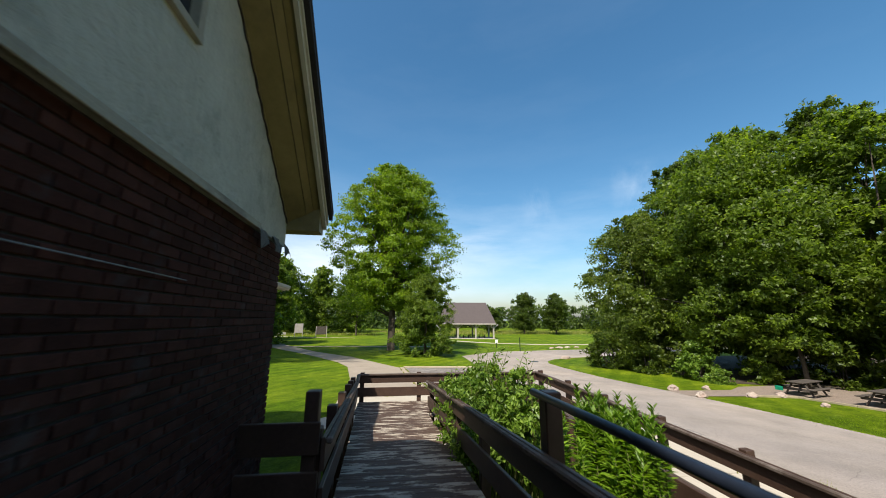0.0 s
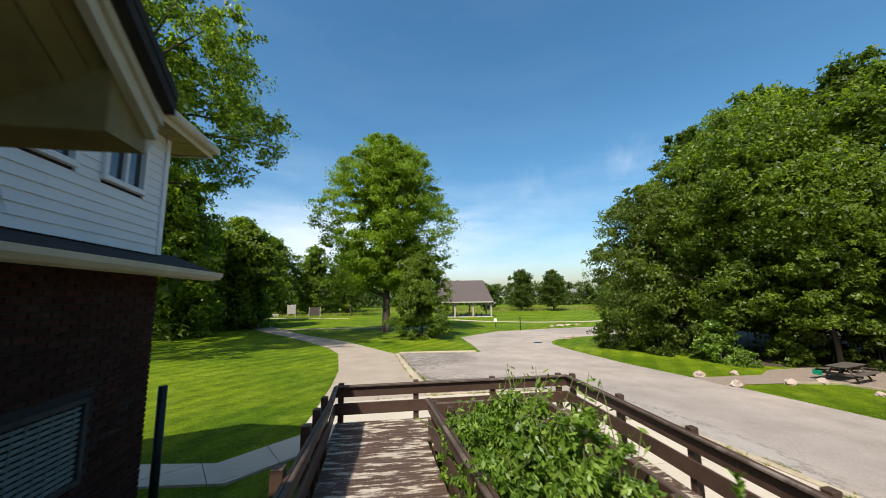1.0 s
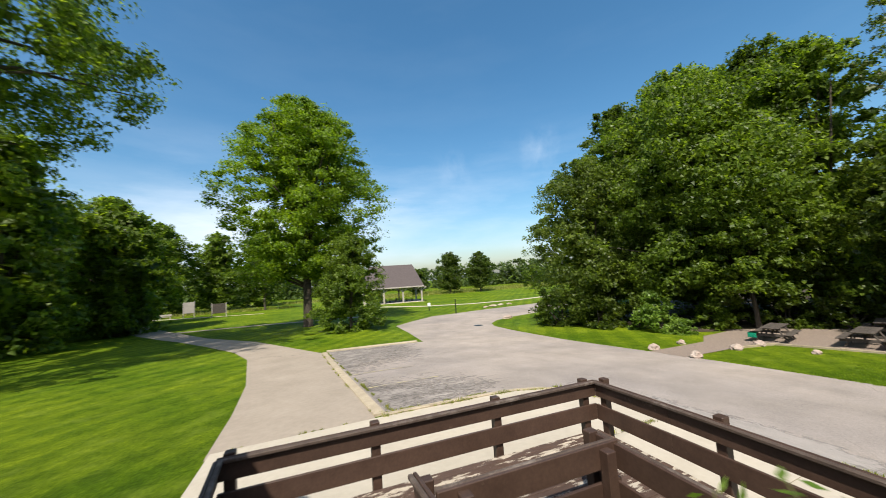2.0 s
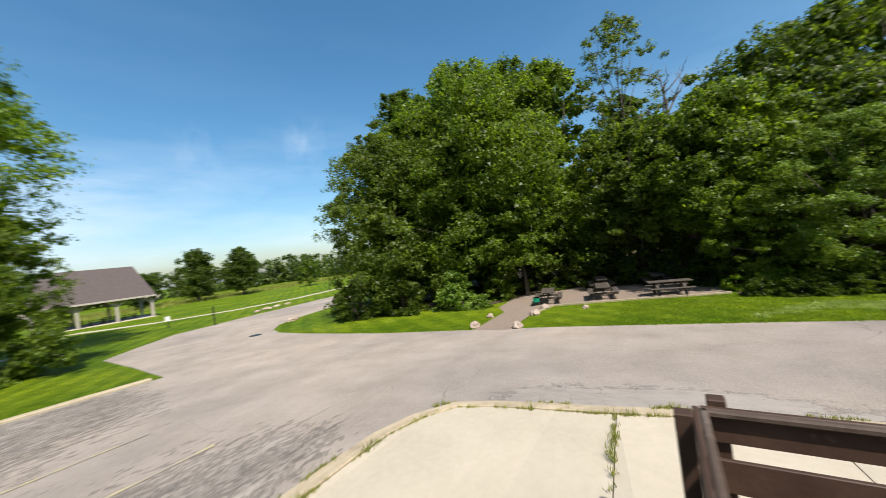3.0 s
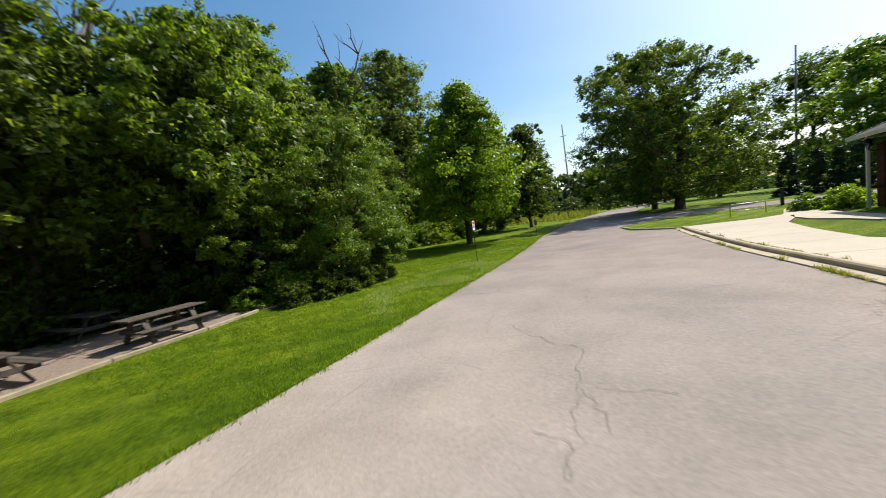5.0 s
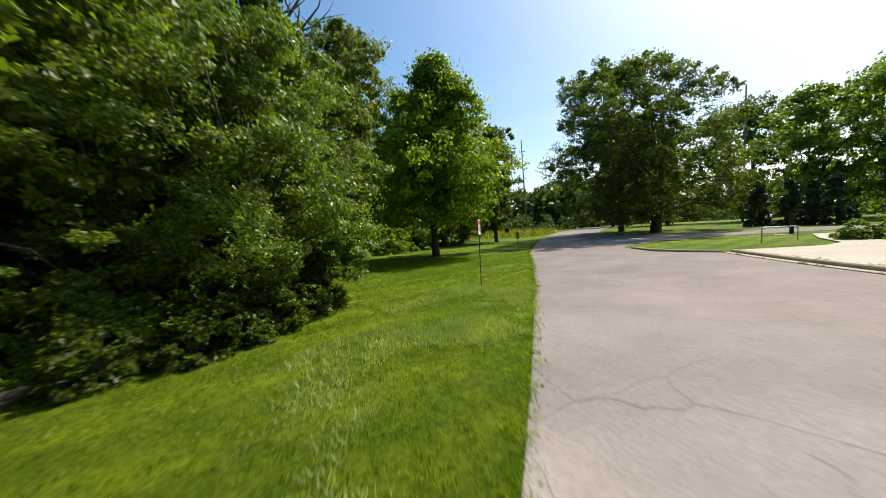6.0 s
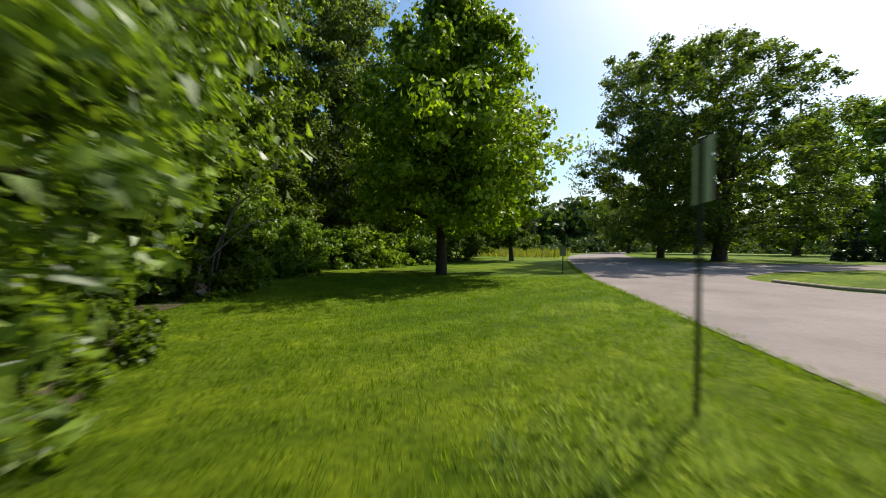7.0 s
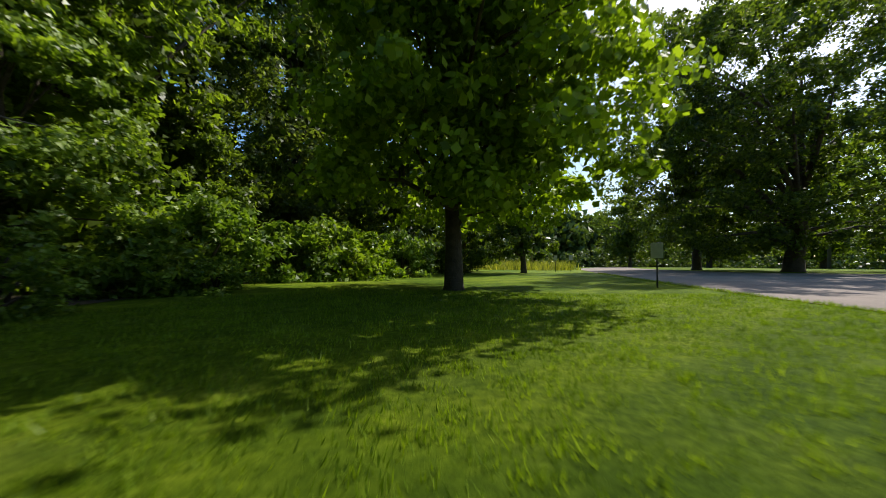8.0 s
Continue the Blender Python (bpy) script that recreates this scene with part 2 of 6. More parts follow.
def glass_material():
    m, nt, b = material("window_glass")
    b.inputs["Base Color"].default_value = (0.02, 0.025, 0.03, 1)
    b.inputs["Roughness"].default_value = 0.06
    b.inputs["Specular IOR Level"].default_value = 0.9
    return m


GRASS = grass_material()
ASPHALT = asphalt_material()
OLD_ASPHALT = faded_asphalt("weathered_dark_asphalt", (0.105, 0.093, 0.083), (0.248, 0.219, 0.192), (0.39, 0.343, 0.298), (0.62, 1.15, 1.0), 1.25)
WORN_STRIP = faded_asphalt("worn_grey_asphalt", (0.25, 0.222, 0.197), (0.305, 0.273, 0.243), (0.36, 0.322, 0.286), (1.35, 0.6, 1.0), 1.1)
PATH_MAT = rough_surface("tan_asphalt_path", (0.26, 0.214, 0.163), (0.36, 0.299, 0.232), 0.7, 0.9, 90, 0.5, 0.005)
CONCRETE = rough_surface("pale_concrete", (0.4, 0.348, 0.268), (0.49, 0.43, 0.337), 0.9, 0.9, 120, 0.35, 0.003, (0.58, 0.78, (0.355, 0.305, 0.233)), by_piece=0.04)
KERB = rough_surface("worn_concrete_kerb", (0.31, 0.252, 0.172), (0.46, 0.382, 0.268), 3.0, 0.9, 90, 0.6, 0.006, (0.58, 0.7, (0.22, 0.17, 0.11)), by_piece=0.1)
GRAVEL = rough_surface("fine_tan_gravel", (0.15, 0.115, 0.09), (0.33, 0.26, 0.205), 14.0, 0.95, 60, 0.9, 0.02)
# leaf litter with the wood's shade put into its colour
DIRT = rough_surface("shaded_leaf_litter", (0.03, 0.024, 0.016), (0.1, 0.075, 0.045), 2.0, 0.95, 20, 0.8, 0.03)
BRICK = rough_surface("dark_red_brick", (0.04, 0.016, 0.011), (0.095, 0.037, 0.026), 9.0, 0.85, 90, 0.6, 0.004, (0.56, 0.68, (0.08, 0.053, 0.045)), by_piece=0.35, spec=0.06)
BRICK_REST = rough_surface("dark_red_brick_in_course", (0.04, 0.016, 0.011), (0.095, 0.037, 0.026), 9.0, 0.85, 90, 0.6, 0.004, (0.56, 0.68, (0.08, 0.053, 0.045)), by_island=0.35, spec=0.06)
# shade of the raked brick joints is put into this dark tone
MORTAR = rough_surface("mortar_with_joint_shade", (0.03, 0.025, 0.022), (0.06, 0.052, 0.045), 20.0, 0.95, 120, 0.6, 0.004)
STUCCO = rough_surface("off_white_stucco", (0.4, 0.4, 0.32), (0.56, 0.56, 0.45), 2.2, 0.95, 20, 1.0, 0.02, (0.55, 0.68, (0.28, 0.282, 0.225)), spec=0.08)
TRIM = rough_surface("cream_painted_wood", (0.5, 0.46, 0.34), (0.64, 0.59, 0.45), 2.0, 0.6, 70, 0.2, 0.002, (0.62, 0.72, (0.33, 0.29, 0.2)))
SOFFIT = rough_surface("yellow_brown_soffit_board", (0.2, 0.155, 0.055), (0.3, 0.235, 0.09), 1.5, 0.6, 60, 0.2, 0.002, (0.56, 0.72, (0.13, 0.1, 0.045)))
LEDGE = rough_surface("dull_weathered_ledge", (0.3, 0.28, 0.21), (0.42, 0.39, 0.29), 3.0, 0.8, 50, 0.4, 0.004, (0.5, 0.66, (0.17, 0.15, 0.11)))
FLASHING = rough_surface("weathered_grey_flashing", (0.22, 0.22, 0.2), (0.36, 0.36, 0.32), 6.0, 0.7, 60, 0.3, 0.003, (0.55, 0.7, (0.16, 0.15, 0.12)))
MESH_GREY = rough_surface("grey_green_louvre_paint", (0.16, 0.17, 0.145), (0.3, 0.31, 0.27), 8.0, 0.7, 60, 0.3, 0.003)
SIDING = rough_surface("white_vinyl_siding", (0.7, 0.72, 0.74), (0.8, 0.81, 0.82), 1.2, 0.5, 90, 0.12, 0.001)
SHINGLE = rough_surface("dark_roof_shingle", (0.025, 0.022, 0.022), (0.06, 0.055, 0.052), 8.0, 0.95, 120, 0.7, 0.006)
SHELTER_ROOF = rough_surface("grey_brown_roof_shingle", (0.07, 0.056, 0.053), (0.11, 0.09, 0.085), 3.0, 0.95, 40, 0.6, 0.01)
BROWN_WOOD = rough_surface("brown_painted_wood", (0.038, 0.021, 0.014), (0.078, 0.046, 0.032), 3.0, 0.5, 50, 0.4, 0.003, (0.63, 0.7, (0.16, 0.12, 0.09)), by_piece=0.15)
DECK_WOOD = rough_surface("peeling_painted_deck", (0.06, 0.036, 0.026), (0.105, 0.066, 0.048), 6.5, 0.6, 40, 0.6, 0.004, (0.52, 0.56, (0.42, 0.36, 0.28)), by_piece=0.15, stretch=(0.75, 3.2, 1.0))
EDGE_TIMBER = rough_surface("sun_bleached_timber", (0.2, 0.165, 0.1), (0.38, 0.32, 0.21), 3.0, 0.9, 40, 0.6, 0.006, by_piece=0.2)
# grey wood, darkened for the shade that lies over the terrace tables
GREY_WOOD = rough_surface("weathered_grey_wood", (0.045, 0.037, 0.031), (0.115, 0.094, 0.077), 5.0, 0.85, 60, 0.5, 0.004, by_piece=0.15)
PALE_WOOD = rough_surface("pale_grey_timber", (0.3, 0.27, 0.23), (0.42, 0.38, 0.33), 2.0, 0.85, 40, 0.4, 0.004)
RAIL_WOOD = rough_surface("worn_brown_handrail", (0.045, 0.03, 0.022), (0.1, 0.072, 0.055), 4.0, 0.7, 40, 0.6, 0.004, (0.52, 0.64, (0.17, 0.14, 0.115)))
CRACK = rough_surface("dark_crack_filler", (0.07, 0.06, 0.05), (0.17, 0.148, 0.128), 8.0, 0.95, 60, 0.5, 0.004)
BARK = rough_surface("grey_brown_bark", (0.035, 0.028, 0.02), (0.11, 0.088, 0.065), 5.0, 0.95, 18, 1.0, 0.04)
DEAD_WOOD = rough_surface("bare_dead_wood", (0.07, 0.058, 0.047), (0.16, 0.135, 0.11), 4.0, 0.9, 25, 0.6, 0.02)
STONE = rough_surface("pale_pink_boulder", (0.24, 0.175, 0.14), (0.44, 0.35, 0.29), 3.5, 0.9, 22, 0.8, 0.015, (0.52, 0.7, (0.46, 0.41, 0.34)))
STEEL = rough_surface("dark_painted_steel", (0.012, 0.018, 0.016), (0.025, 0.034, 0.03), 6.0, 0.45, 80, 0.1, 0.001, metal=0.3)
BLUE_PIPE = rough_surface("black_blue_painted_pipe", (0.008, 0.011, 0.018), (0.02, 0.026, 0.04), 6.0, 0.4, 80, 0.1, 0.001)
GALVANISED = rough_surface("galvanised_steel", (0.35, 0.36, 0.36), (0.5, 0.51, 0.5), 6.0, 0.4, 60, 0.1, 0.001, metal=0.8)
SIGN_WHITE = rough_surface("white_sign_face", (0.72, 0.72, 0.72), (0.8, 0.8, 0.8), 4.0, 0.4, 60, 0.05, 0.001)
SIGN_RED = rough_surface("red_sign_print", (0.5, 0.03, 0.03), (0.6, 0.04, 0.04), 4.0, 0.4, 60, 0.05, 0.001)
GREEN_CLOTH = rough_surface("green_plastic_cover", (0.01, 0.3, 0.16), (0.02, 0.42, 0.24), 6.0, 0.4, 40, 0.2, 0.004)
GLASS = glass_material()
DARK_INSIDE = rough_surface("dark_interior", (0.02, 0.02, 0.02), (0.04, 0.04, 0.04), 3.0, 0.9)
POLE_WOOD = rough_surface("utility_pole_wood", (0.12, 0.1, 0.085), (0.22, 0.19, 0.16), 3.0, 0.9, 30, 0.5, 0.01)
YELLOW_PAINT = rough_surface("faded_yellow_paint", (0.42, 0.35, 0.17), (0.5, 0.42, 0.22), 5.0, 0.8, 80, 0.2, 0.002, (0.38, 0.52, (0.3, 0.265, 0.22)))

LEAF_MAPLE = leaf_material("maple_leaves", (0.062, 0.1, 0.012), (0.135, 0.2, 0.022), (0.24, 0.325, 0.045))
LEAF_BRIGHT = leaf_material("bright_green_leaves", (0.085, 0.145, 0.005), (0.17, 0.26, 0.009), (0.265, 0.375, 0.024), 0.52)
LEAF_LAWN = leaf_material("lawn_maple_leaves", (0.088, 0.144, 0.008), (0.186, 0.277, 0.015), (0.3, 0.405, 0.037), 0.46, 0.25, 0.2)
LEAF_DARK = leaf_material("dark_green_leaves", (0.036, 0.058, 0.008), (0.08, 0.122, 0.014), (0.145, 0.2, 0.028))
LEAF_OLIVE = leaf_material("olive_green_leaves", (0.055, 0.084, 0.014), (0.118, 0.168, 0.025), (0.205, 0.26, 0.05))
LEAF_GREY = leaf_material("grey_green_leaves", (0.06, 0.088, 0.022), (0.11, 0.155, 0.036), (0.18, 0.23, 0.066))
LEAF_BUSH = leaf_material("light_green_bush_leaves", (0.08, 0.138, 0.013), (0.166, 0.25, 0.027), (0.28, 0.38, 0.062), 0.46, 0.5)
LEAF_THICKET = leaf_material("thicket_leaves", (0.068, 0.118, 0.011), (0.146, 0.22, 0.024), (0.255, 0.35, 0.055), 0.42, 0.5)
LEAF_VINE = leaf_material("vine_leaves", (0.065, 0.125, 0.012), (0.14, 0.23, 0.025), (0.26, 0.36, 0.07), 0.4, 1.2)
STALK = rough_surface("green_brown_stalk", (0.06, 0.07, 0.02), (0.13, 0.14, 0.04), 8.0, 0.8)
LEAF_WEED = leaf_material("feathery_weed_leaves", (0.08, 0.16, 0.01), (0.17, 0.29, 0.02), (0.28, 0.42, 0.05), 0.45, 1.2)
# far leaves, with the haze of distance put into lighter colours
LEAF_FAR = leaf_material("far_wood_leaves", (0.034, 0.058, 0.012), (0.075, 0.115, 0.022), (0.125, 0.175, 0.04), 0.3, 0.06)
# the sheen on these rough blades is put into their pale tones
TUFT = leaf_material("rough_grass_pale_sheen", (0.15, 0.22, 0.04), (0.3, 0.39, 0.11), (0.52, 0.58, 0.28), 0.3, 0.8, 0.4)
LEAF_CEDAR = leaf_material("dark_evergreen_sprays", (0.012, 0.03, 0.01), (0.025, 0.055, 0.016), (0.045, 0.085, 0.025), 0.15)
BLADES = leaf_material("grass_blades", (0.07, 0.125, 0.005), (0.148, 0.23, 0.011), (0.27, 0.375, 0.03), 0.4, 0.7, 0.2)
WEED = leaf_material("dry_green_weeds", (0.13, 0.15, 0.02), (0.24, 0.26, 0.045), (0.4, 0.38, 0.11), 0.35, 0.6)


# ---- building helpers ----
def from_bmesh(name, bm, mat_, smooth=False):
    me = bpy.data.meshes.new(name)
    if smooth:
        for f in bm.faces:
            f.smooth = True
    bm.to_mesh(me)
    bm.free()
    me.materials.append(mat_)
    return me


def part(name, bm, mat_, parent, label="", smooth=False):
    me = bm if isinstance(bm, bpy.types.Mesh) else from_bmesh(name, bm, mat_, smooth)
    ob = new(name, me)
    ob.parent = parent
    if label:
        tagged(ob, label)
    return ob


def thing(name, m, label, category, group="", kind=""):
    ob = new(name)
    ob.empty_display_size = 0.2
    ob.matrix_world = m
    return tagged(ob, label, category, group, kind)


def solid(name, bm, mat_, label, category, group="", kind="", smooth=False):
    return tagged(new(name, from_bmesh(name, bm, mat_, smooth)), label, category, group, kind)


def box(x0, x1, y0, y1, z0, z1, bevel=0.006, bm=None):
    own = bmesh.new()
    bmesh.ops.create_cube(own, size=1.0, matrix=Matrix.Translation(((x0 + x1) / 2, (y0 + y1) / 2, (z0 + z1) / 2))
                          @ Matrix.Diagonal((x1 - x0, y1 - y0, z1 - z0, 1)))
    if bevel:
        bmesh.ops.bevel(own, geom=own.edges[:], offset=bevel, segments=1, affect='EDGES')
    if bm is None:
        return own
    tmp = bpy.data.meshes.new("tmp")
    own.to_mesh(tmp)
    own.free()
    bm.from_mesh(tmp)
    bpy.data.meshes.remove(tmp)
    return bm


def beam(a, b, w, h, bevel=0.006, up=(0, 0, 1)):
    """A bevelled bar from a to b, w wide and h high."""
    a, b = Vector(a), Vector(b)
    d = b - a
    y = d.normalized()
    x = y.cross(Vector(up)).normalized()
    z = x.cross(y)
    bm = box(-w / 2, w / 2, 0, d.length, -h / 2, h / 2, bevel)
    m = Matrix((x, y, z)).transposed().to_4x4()
    bm.transform(Matrix.Translation(a) @ m)
    return bm


def tube(points, radii, sides=8, bm=None, cap=True):
    """A tapered tube through points."""
    bm = bm or bmesh.new()
    rings = []
    for i, p in enumerate(points):
        p = Vector(p)
        d = (Vector(points[min(i + 1, len(points) - 1)]) - Vector(points[max(i - 1, 0)])).normalized()
        x = d.cross(Vector((0.3, 0.9, 0.25))).normalized()
        y = d.cross(x)
        rings.append([bm.verts.new(p + (x * math.cos(a) + y * math.sin(a)) * radii[i]) for a in [2 * math.pi * k / sides for k in range(sides)]])
    for r0, r1 in zip(rings, rings[1:]):
        for k in range(sides):
            bm.faces.new((r0[k], r0[(k + 1) % sides], r1[(k + 1) % sides], r1[k])).smooth = True
    if cap:
        bm.faces.new(rings[0][::-1])
        bm.faces.new(rings[-1])
    return bm


def prism(poly, axis, lo, hi, bevel=0.0):
    """A flat outline, pushed from lo to hi along an axis: 'x' takes (y, z) pairs, 'y' (x, z), 'z' (x, y)."""
    bm = bmesh.new()
    put = {"x": lambda p, v: (v, p[0], p[1]), "y": lambda p, v: (p[0], v, p[1]), "z": lambda p, v: (p[0], p[1], v)}[axis]
    a = [bm.verts.new(put(p, lo)) for p in poly]
    b = [bm.verts.new(put(p, hi)) for p in poly]
    bm.faces.new(a)
    bm.faces.new(b[::-1])
    n = len(poly)
    for i in range(n):
        bm.faces.new((a[i], b[i], b[(i + 1) % n], a[(i + 1) % n]))
    bmesh.ops.recalc_face_normals(bm, faces=bm.faces[:])
    if bevel:
        bmesh.ops.bevel(bm, geom=bm.edges[:], offset=bevel, segments=1, affect='EDGES')
    return bm


def quads_mesh(name, verts, mat_, per=4, smooth=False):
    """A mesh of loose faces out of an array of shape (faces, corners, 3)."""
    n = len(verts)
    me = bpy.data.meshes.new(name)
    me.vertices.add(n * per)
    me.vertices.foreach_set("co", np.ascontiguousarray(verts, dtype=np.float32).ravel())
    me.loops.add(n * per)
    me.loops.foreach_set("vertex_index", np.arange(n * per, dtype=np.int32))
    me.polygons.add(n)
    me.polygons.foreach_set("loop_start", np.arange(0, n * per, per, dtype=np.int32))
    me.polygons.foreach_set("loop_total", np.full(n, per, dtype=np.int32))
    me.materials.append(mat_)
    me.update()
    return me


def sheet(name, outline, mat_, lift, step, label, category, drop=0.0):
    """A sheet that lies on the land inside an outline, cut into a grid so that it follows the slopes."""
    bm = bmesh.new()
    f = bm.faces.new([bm.verts.new((x, y, 0)) for x, y in outline])
    f.normal_update()
    if f.normal.z < 0:
        f.normal_flip()
    bmesh.ops.triangulate(bm, faces=bm.faces[:])
    xs, ys = [p[0] for p in outline], [p[1] for p in outline]
    for axis, lo, hi in ((0, min(xs), max(xs)), (1, min(ys), max(ys))):
        v = lo + step
        while v < hi:
            co = [0, 0, 0]
            co[axis] = v
            no = [0, 0, 0]
            no[axis] = 1
            bmesh.ops.bisect_plane(bm, geom=bm.verts[:] + bm.edges[:] + bm.faces[:], plane_co=co, plane_no=no)
            v += step
    bm.normal_update()
    if drop:
        rim = [e for e in bm.edges if e.is_boundary]
        ext = bmesh.ops.extrude_edge_only(bm, edges=rim)
        low = {v for v in ext["geom"] if isinstance(v, bmesh.types.BMVert)}
    else:
        low = set()
    for v in bm.verts:
        v.co.z = ground_z(v.co.x, v.co.y) + lift - (drop if v in low else 0)
    bmesh.ops.recalc_face_normals(bm, faces=bm.faces[:])
    if sum(f.normal.z * f.calc_area() for f in bm.faces) < 0:
        bmesh.ops.reverse_faces(bm, faces=bm.faces[:])
    return solid(name, bm, mat_, label, category, kind="structure")


def along(points, step):
    """Points at even steps along a line of points."""
    out, carry = [Vector(points[0])], 0.0
    for a, b in zip(points, points[1:]):
        a, b = Vector(a), Vector(b)
        n = (b - a).length
        s = step - carry
        while s <= n:
            out.append(a + (b - a) * (s / n))
            s += step
        carry = n - (s - step)
    if (out[-1] - Vector(points[-1])).length > step * 0.3:
        out.append(Vector(points[-1]))
    return out


# ---- ground, road, paths ----
def graded(lo, hi, fine, near_lo, near_hi):
    """Even steps in the near stretch, longer and longer ones out to the horizon."""
    vals = list(np.arange(near_lo, near_hi + fine, fine))
    s = fine
    while vals[-1] < hi:
        s *= 1.35
        vals.append(vals[-1] + s)
    s = fine
    while vals[0] > lo:
        s *= 1.35
        vals.insert(0, vals[0] - s)
    return vals


gx, gy = graded(-1500, 1500, 1.0, -32, 62), graded(-1500, 1500, 1.0, -62, 72)
gv = [(x, y, ground_z(x, y)) for y in gy for x in gx]
w = len(gx)
gf = [(j * w + i, j * w + i + 1, (j + 1) * w + i + 1, (j + 1) * w + i) for j in range(len(gy) - 1) for i in range(w - 1)]
me = bpy.data.meshes.new("ground")
me.from_pydata(gv, [], gf)
me.materials.append(GRASS)
for p in me.polygons:
    p.use_smooth = True
ground = tagged(new("ground", me), "wide mown green lawn sloping gently away from the house", "lawn", kind="structure")

road_outline = [(2.75, 14.45), (2.34, 19.8), (1.75, 28.7), (8.1, 28.7), (8.5, 34), (8.7, 40), (11.2, 43), (15, 47), (23.3, 49), (35, 50.7), (60, 57), (90, 70),
                (93, 65), (62, 51.5), (42, 45.5), (30, 41.6), (25.9, 39.8), (21.5, 38.4), (18.6, 37.0), (17.0, 35.2), (16.2, 33.2), (16.0, 30), (16.0, 23), (16.3, 19), (16.6, 15),
                (16.9, 10), (17.4, 5), (18.2, -2), (18.9, -7), (19.9, -13), (20.6, -21), (21.1, -30), (21.3, -45), (20.6, -57), (17, -80), (9, -121),
                (2, -120), (10, -80), (13.6, -57), (14.4, -45), (14.6, -36), (13.2, -30), (9, -26.8), (0, -26), (-20, -26.5), (-20, -22.4), (0, -21.4), (7.7, -20.6),
                (12.1, -18.2), (14.2, -15.4), (14.5, -14.0), (13.6, -10.9), (12.2, -9.7), (11.15, -9.0), (10.55, -3.5), (10.03, 1.5), (9.45, 5.6), (9.03, 8.5), (8.62, 11.0), (8.42, 12.9),
                (7.9, 13.95), (7.1, 14.4)]
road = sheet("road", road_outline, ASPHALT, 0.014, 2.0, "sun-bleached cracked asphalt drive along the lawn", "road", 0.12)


def worn_sheet(name, rows, mat_, lift, across, label, category, fade=lambda y: 1.0):
    """A worn stretch of asphalt between pairs of edge points, with its wear written at every corner."""
    verts, faces, wear = [], [], []
    w_ = len(across)
    for a, b in rows:
        for s, k in across:
            k *= fade(a[1])
            x, y = a[0] + (b[0] - a[0]) * s, a[1] + (b[1] - a[1]) * s
            verts.append((x, y, ground_z(x, y) + lift))
            wear.append(k)
    for j in range(len(rows) - 1):
        for i in range(w_ - 1):
            faces.append((j * w_ + i, j * w_ + i + 1, (j + 1) * w_ + i + 1, (j + 1) * w_ + i))
    me = bpy.data.meshes.new(name)
    me.from_pydata(verts, [], faces)
    me.attributes.new("wear", 'FLOAT', 'POINT').data.foreach_set("value", wear)
    me.materials.append(mat_)
    me.update()
    if me.polygons[0].normal.z < 0:
        me.flip_normals()
    return tagged(new(name, me), label, category, kind="structure")


def ease(x0, x1, y, y0, y1):
    return x0 + (x1 - x0) * (y - y0) / (y1 - y0)


bay_rows = [((ease(2.8, 1.85, y, 14.62, 28.6), y), (float(np.interp(y, [14.62, 15.2, 16.5, 19, 24, 28.6], [7.0, 8.0, 8.6, 8.4, 8.2, 9.0])), y)) for y in np.linspace(14.62, 28.6, 29)]
def bay_wear(y):
    return float(np.interp(y, [14.6, 15.4, 16.6, 18.4, 20.0, 22.0, 24.5, 27.5, 28.6], [0.42, 0.57, 0.52, 0.4, 0.34, 0.41, 0.54, 0.56, 0.5]))


worn_sheet("road_parking_bay", bay_rows, OLD_ASPHALT, 0.02, ((0, 1.1), (0.1, 1.0), (0.3, 0.9), (0.5, 0.85), (0.68, 0.75), (0.86, 0.5), (1, 0)), "dark cracked weathered asphalt parking bay inside concrete kerbs", "parking bay", bay_wear)

# where the drive meets its gutter
drive_edge = [(2.6, 14.66), (5.9, 14.72), (6.6, 14.72), (7.4, 14.5), (7.9, 14.25), (8.26, 13.9), (8.45, 13.4), (8.58, 12.6), (8.66, 11.86), (8.74, 11.15), (8.93, 10.2), (9.13, 9.0), (9.32, 7.6), (9.62, 5.5), (10.2, 1.5), (10.72, -3.5), (11.3, -9.0)]


def offset(line, d):
    """The line moved sideways, to its right as it runs."""
    out = []
    for k, p in enumerate(line):
        a, b = Vector(line[max(k - 1, 0)]), Vector(line[min(k + 1, len(line) - 1)])
        q = (b - a).normalized()
        out.append((p[0] + q.y * d, p[1] - q.x * d))
    return out


strip_rows = [(tuple(p), q) for p, q in zip(offset(drive_edge, 0.04)[4:], offset(drive_edge, -2.3)[4:])]
strip_rows = [((a_[0] + (b_[0] - a_[0]) * s, a_[1] + (b_[1] - a_[1]) * s), (c_[0] + (d_[0] - c_[0]) * s, c_[1] + (d_[1] - c_[1]) * s)) for (a_, c_), (b_, d_) in zip(strip_rows, strip_rows[1:]) for s in (0.0, 0.25, 0.5, 0.75)]
worn_sheet("road_worn_strip", strip_rows, WORN_STRIP, 0.019, ((0, 1), (0.3, 0.8), (0.45, 0.55), (0.62, 0.36), (1, 0)), "worn grey strip of old asphalt along the gutter", "road", lambda y: float(np.interp(y, [-4, 3, 6.5, 9.5, 12.0, 13.6], [0.05, 0.15, 0.3, 0.7, 0.85, 0.3])))
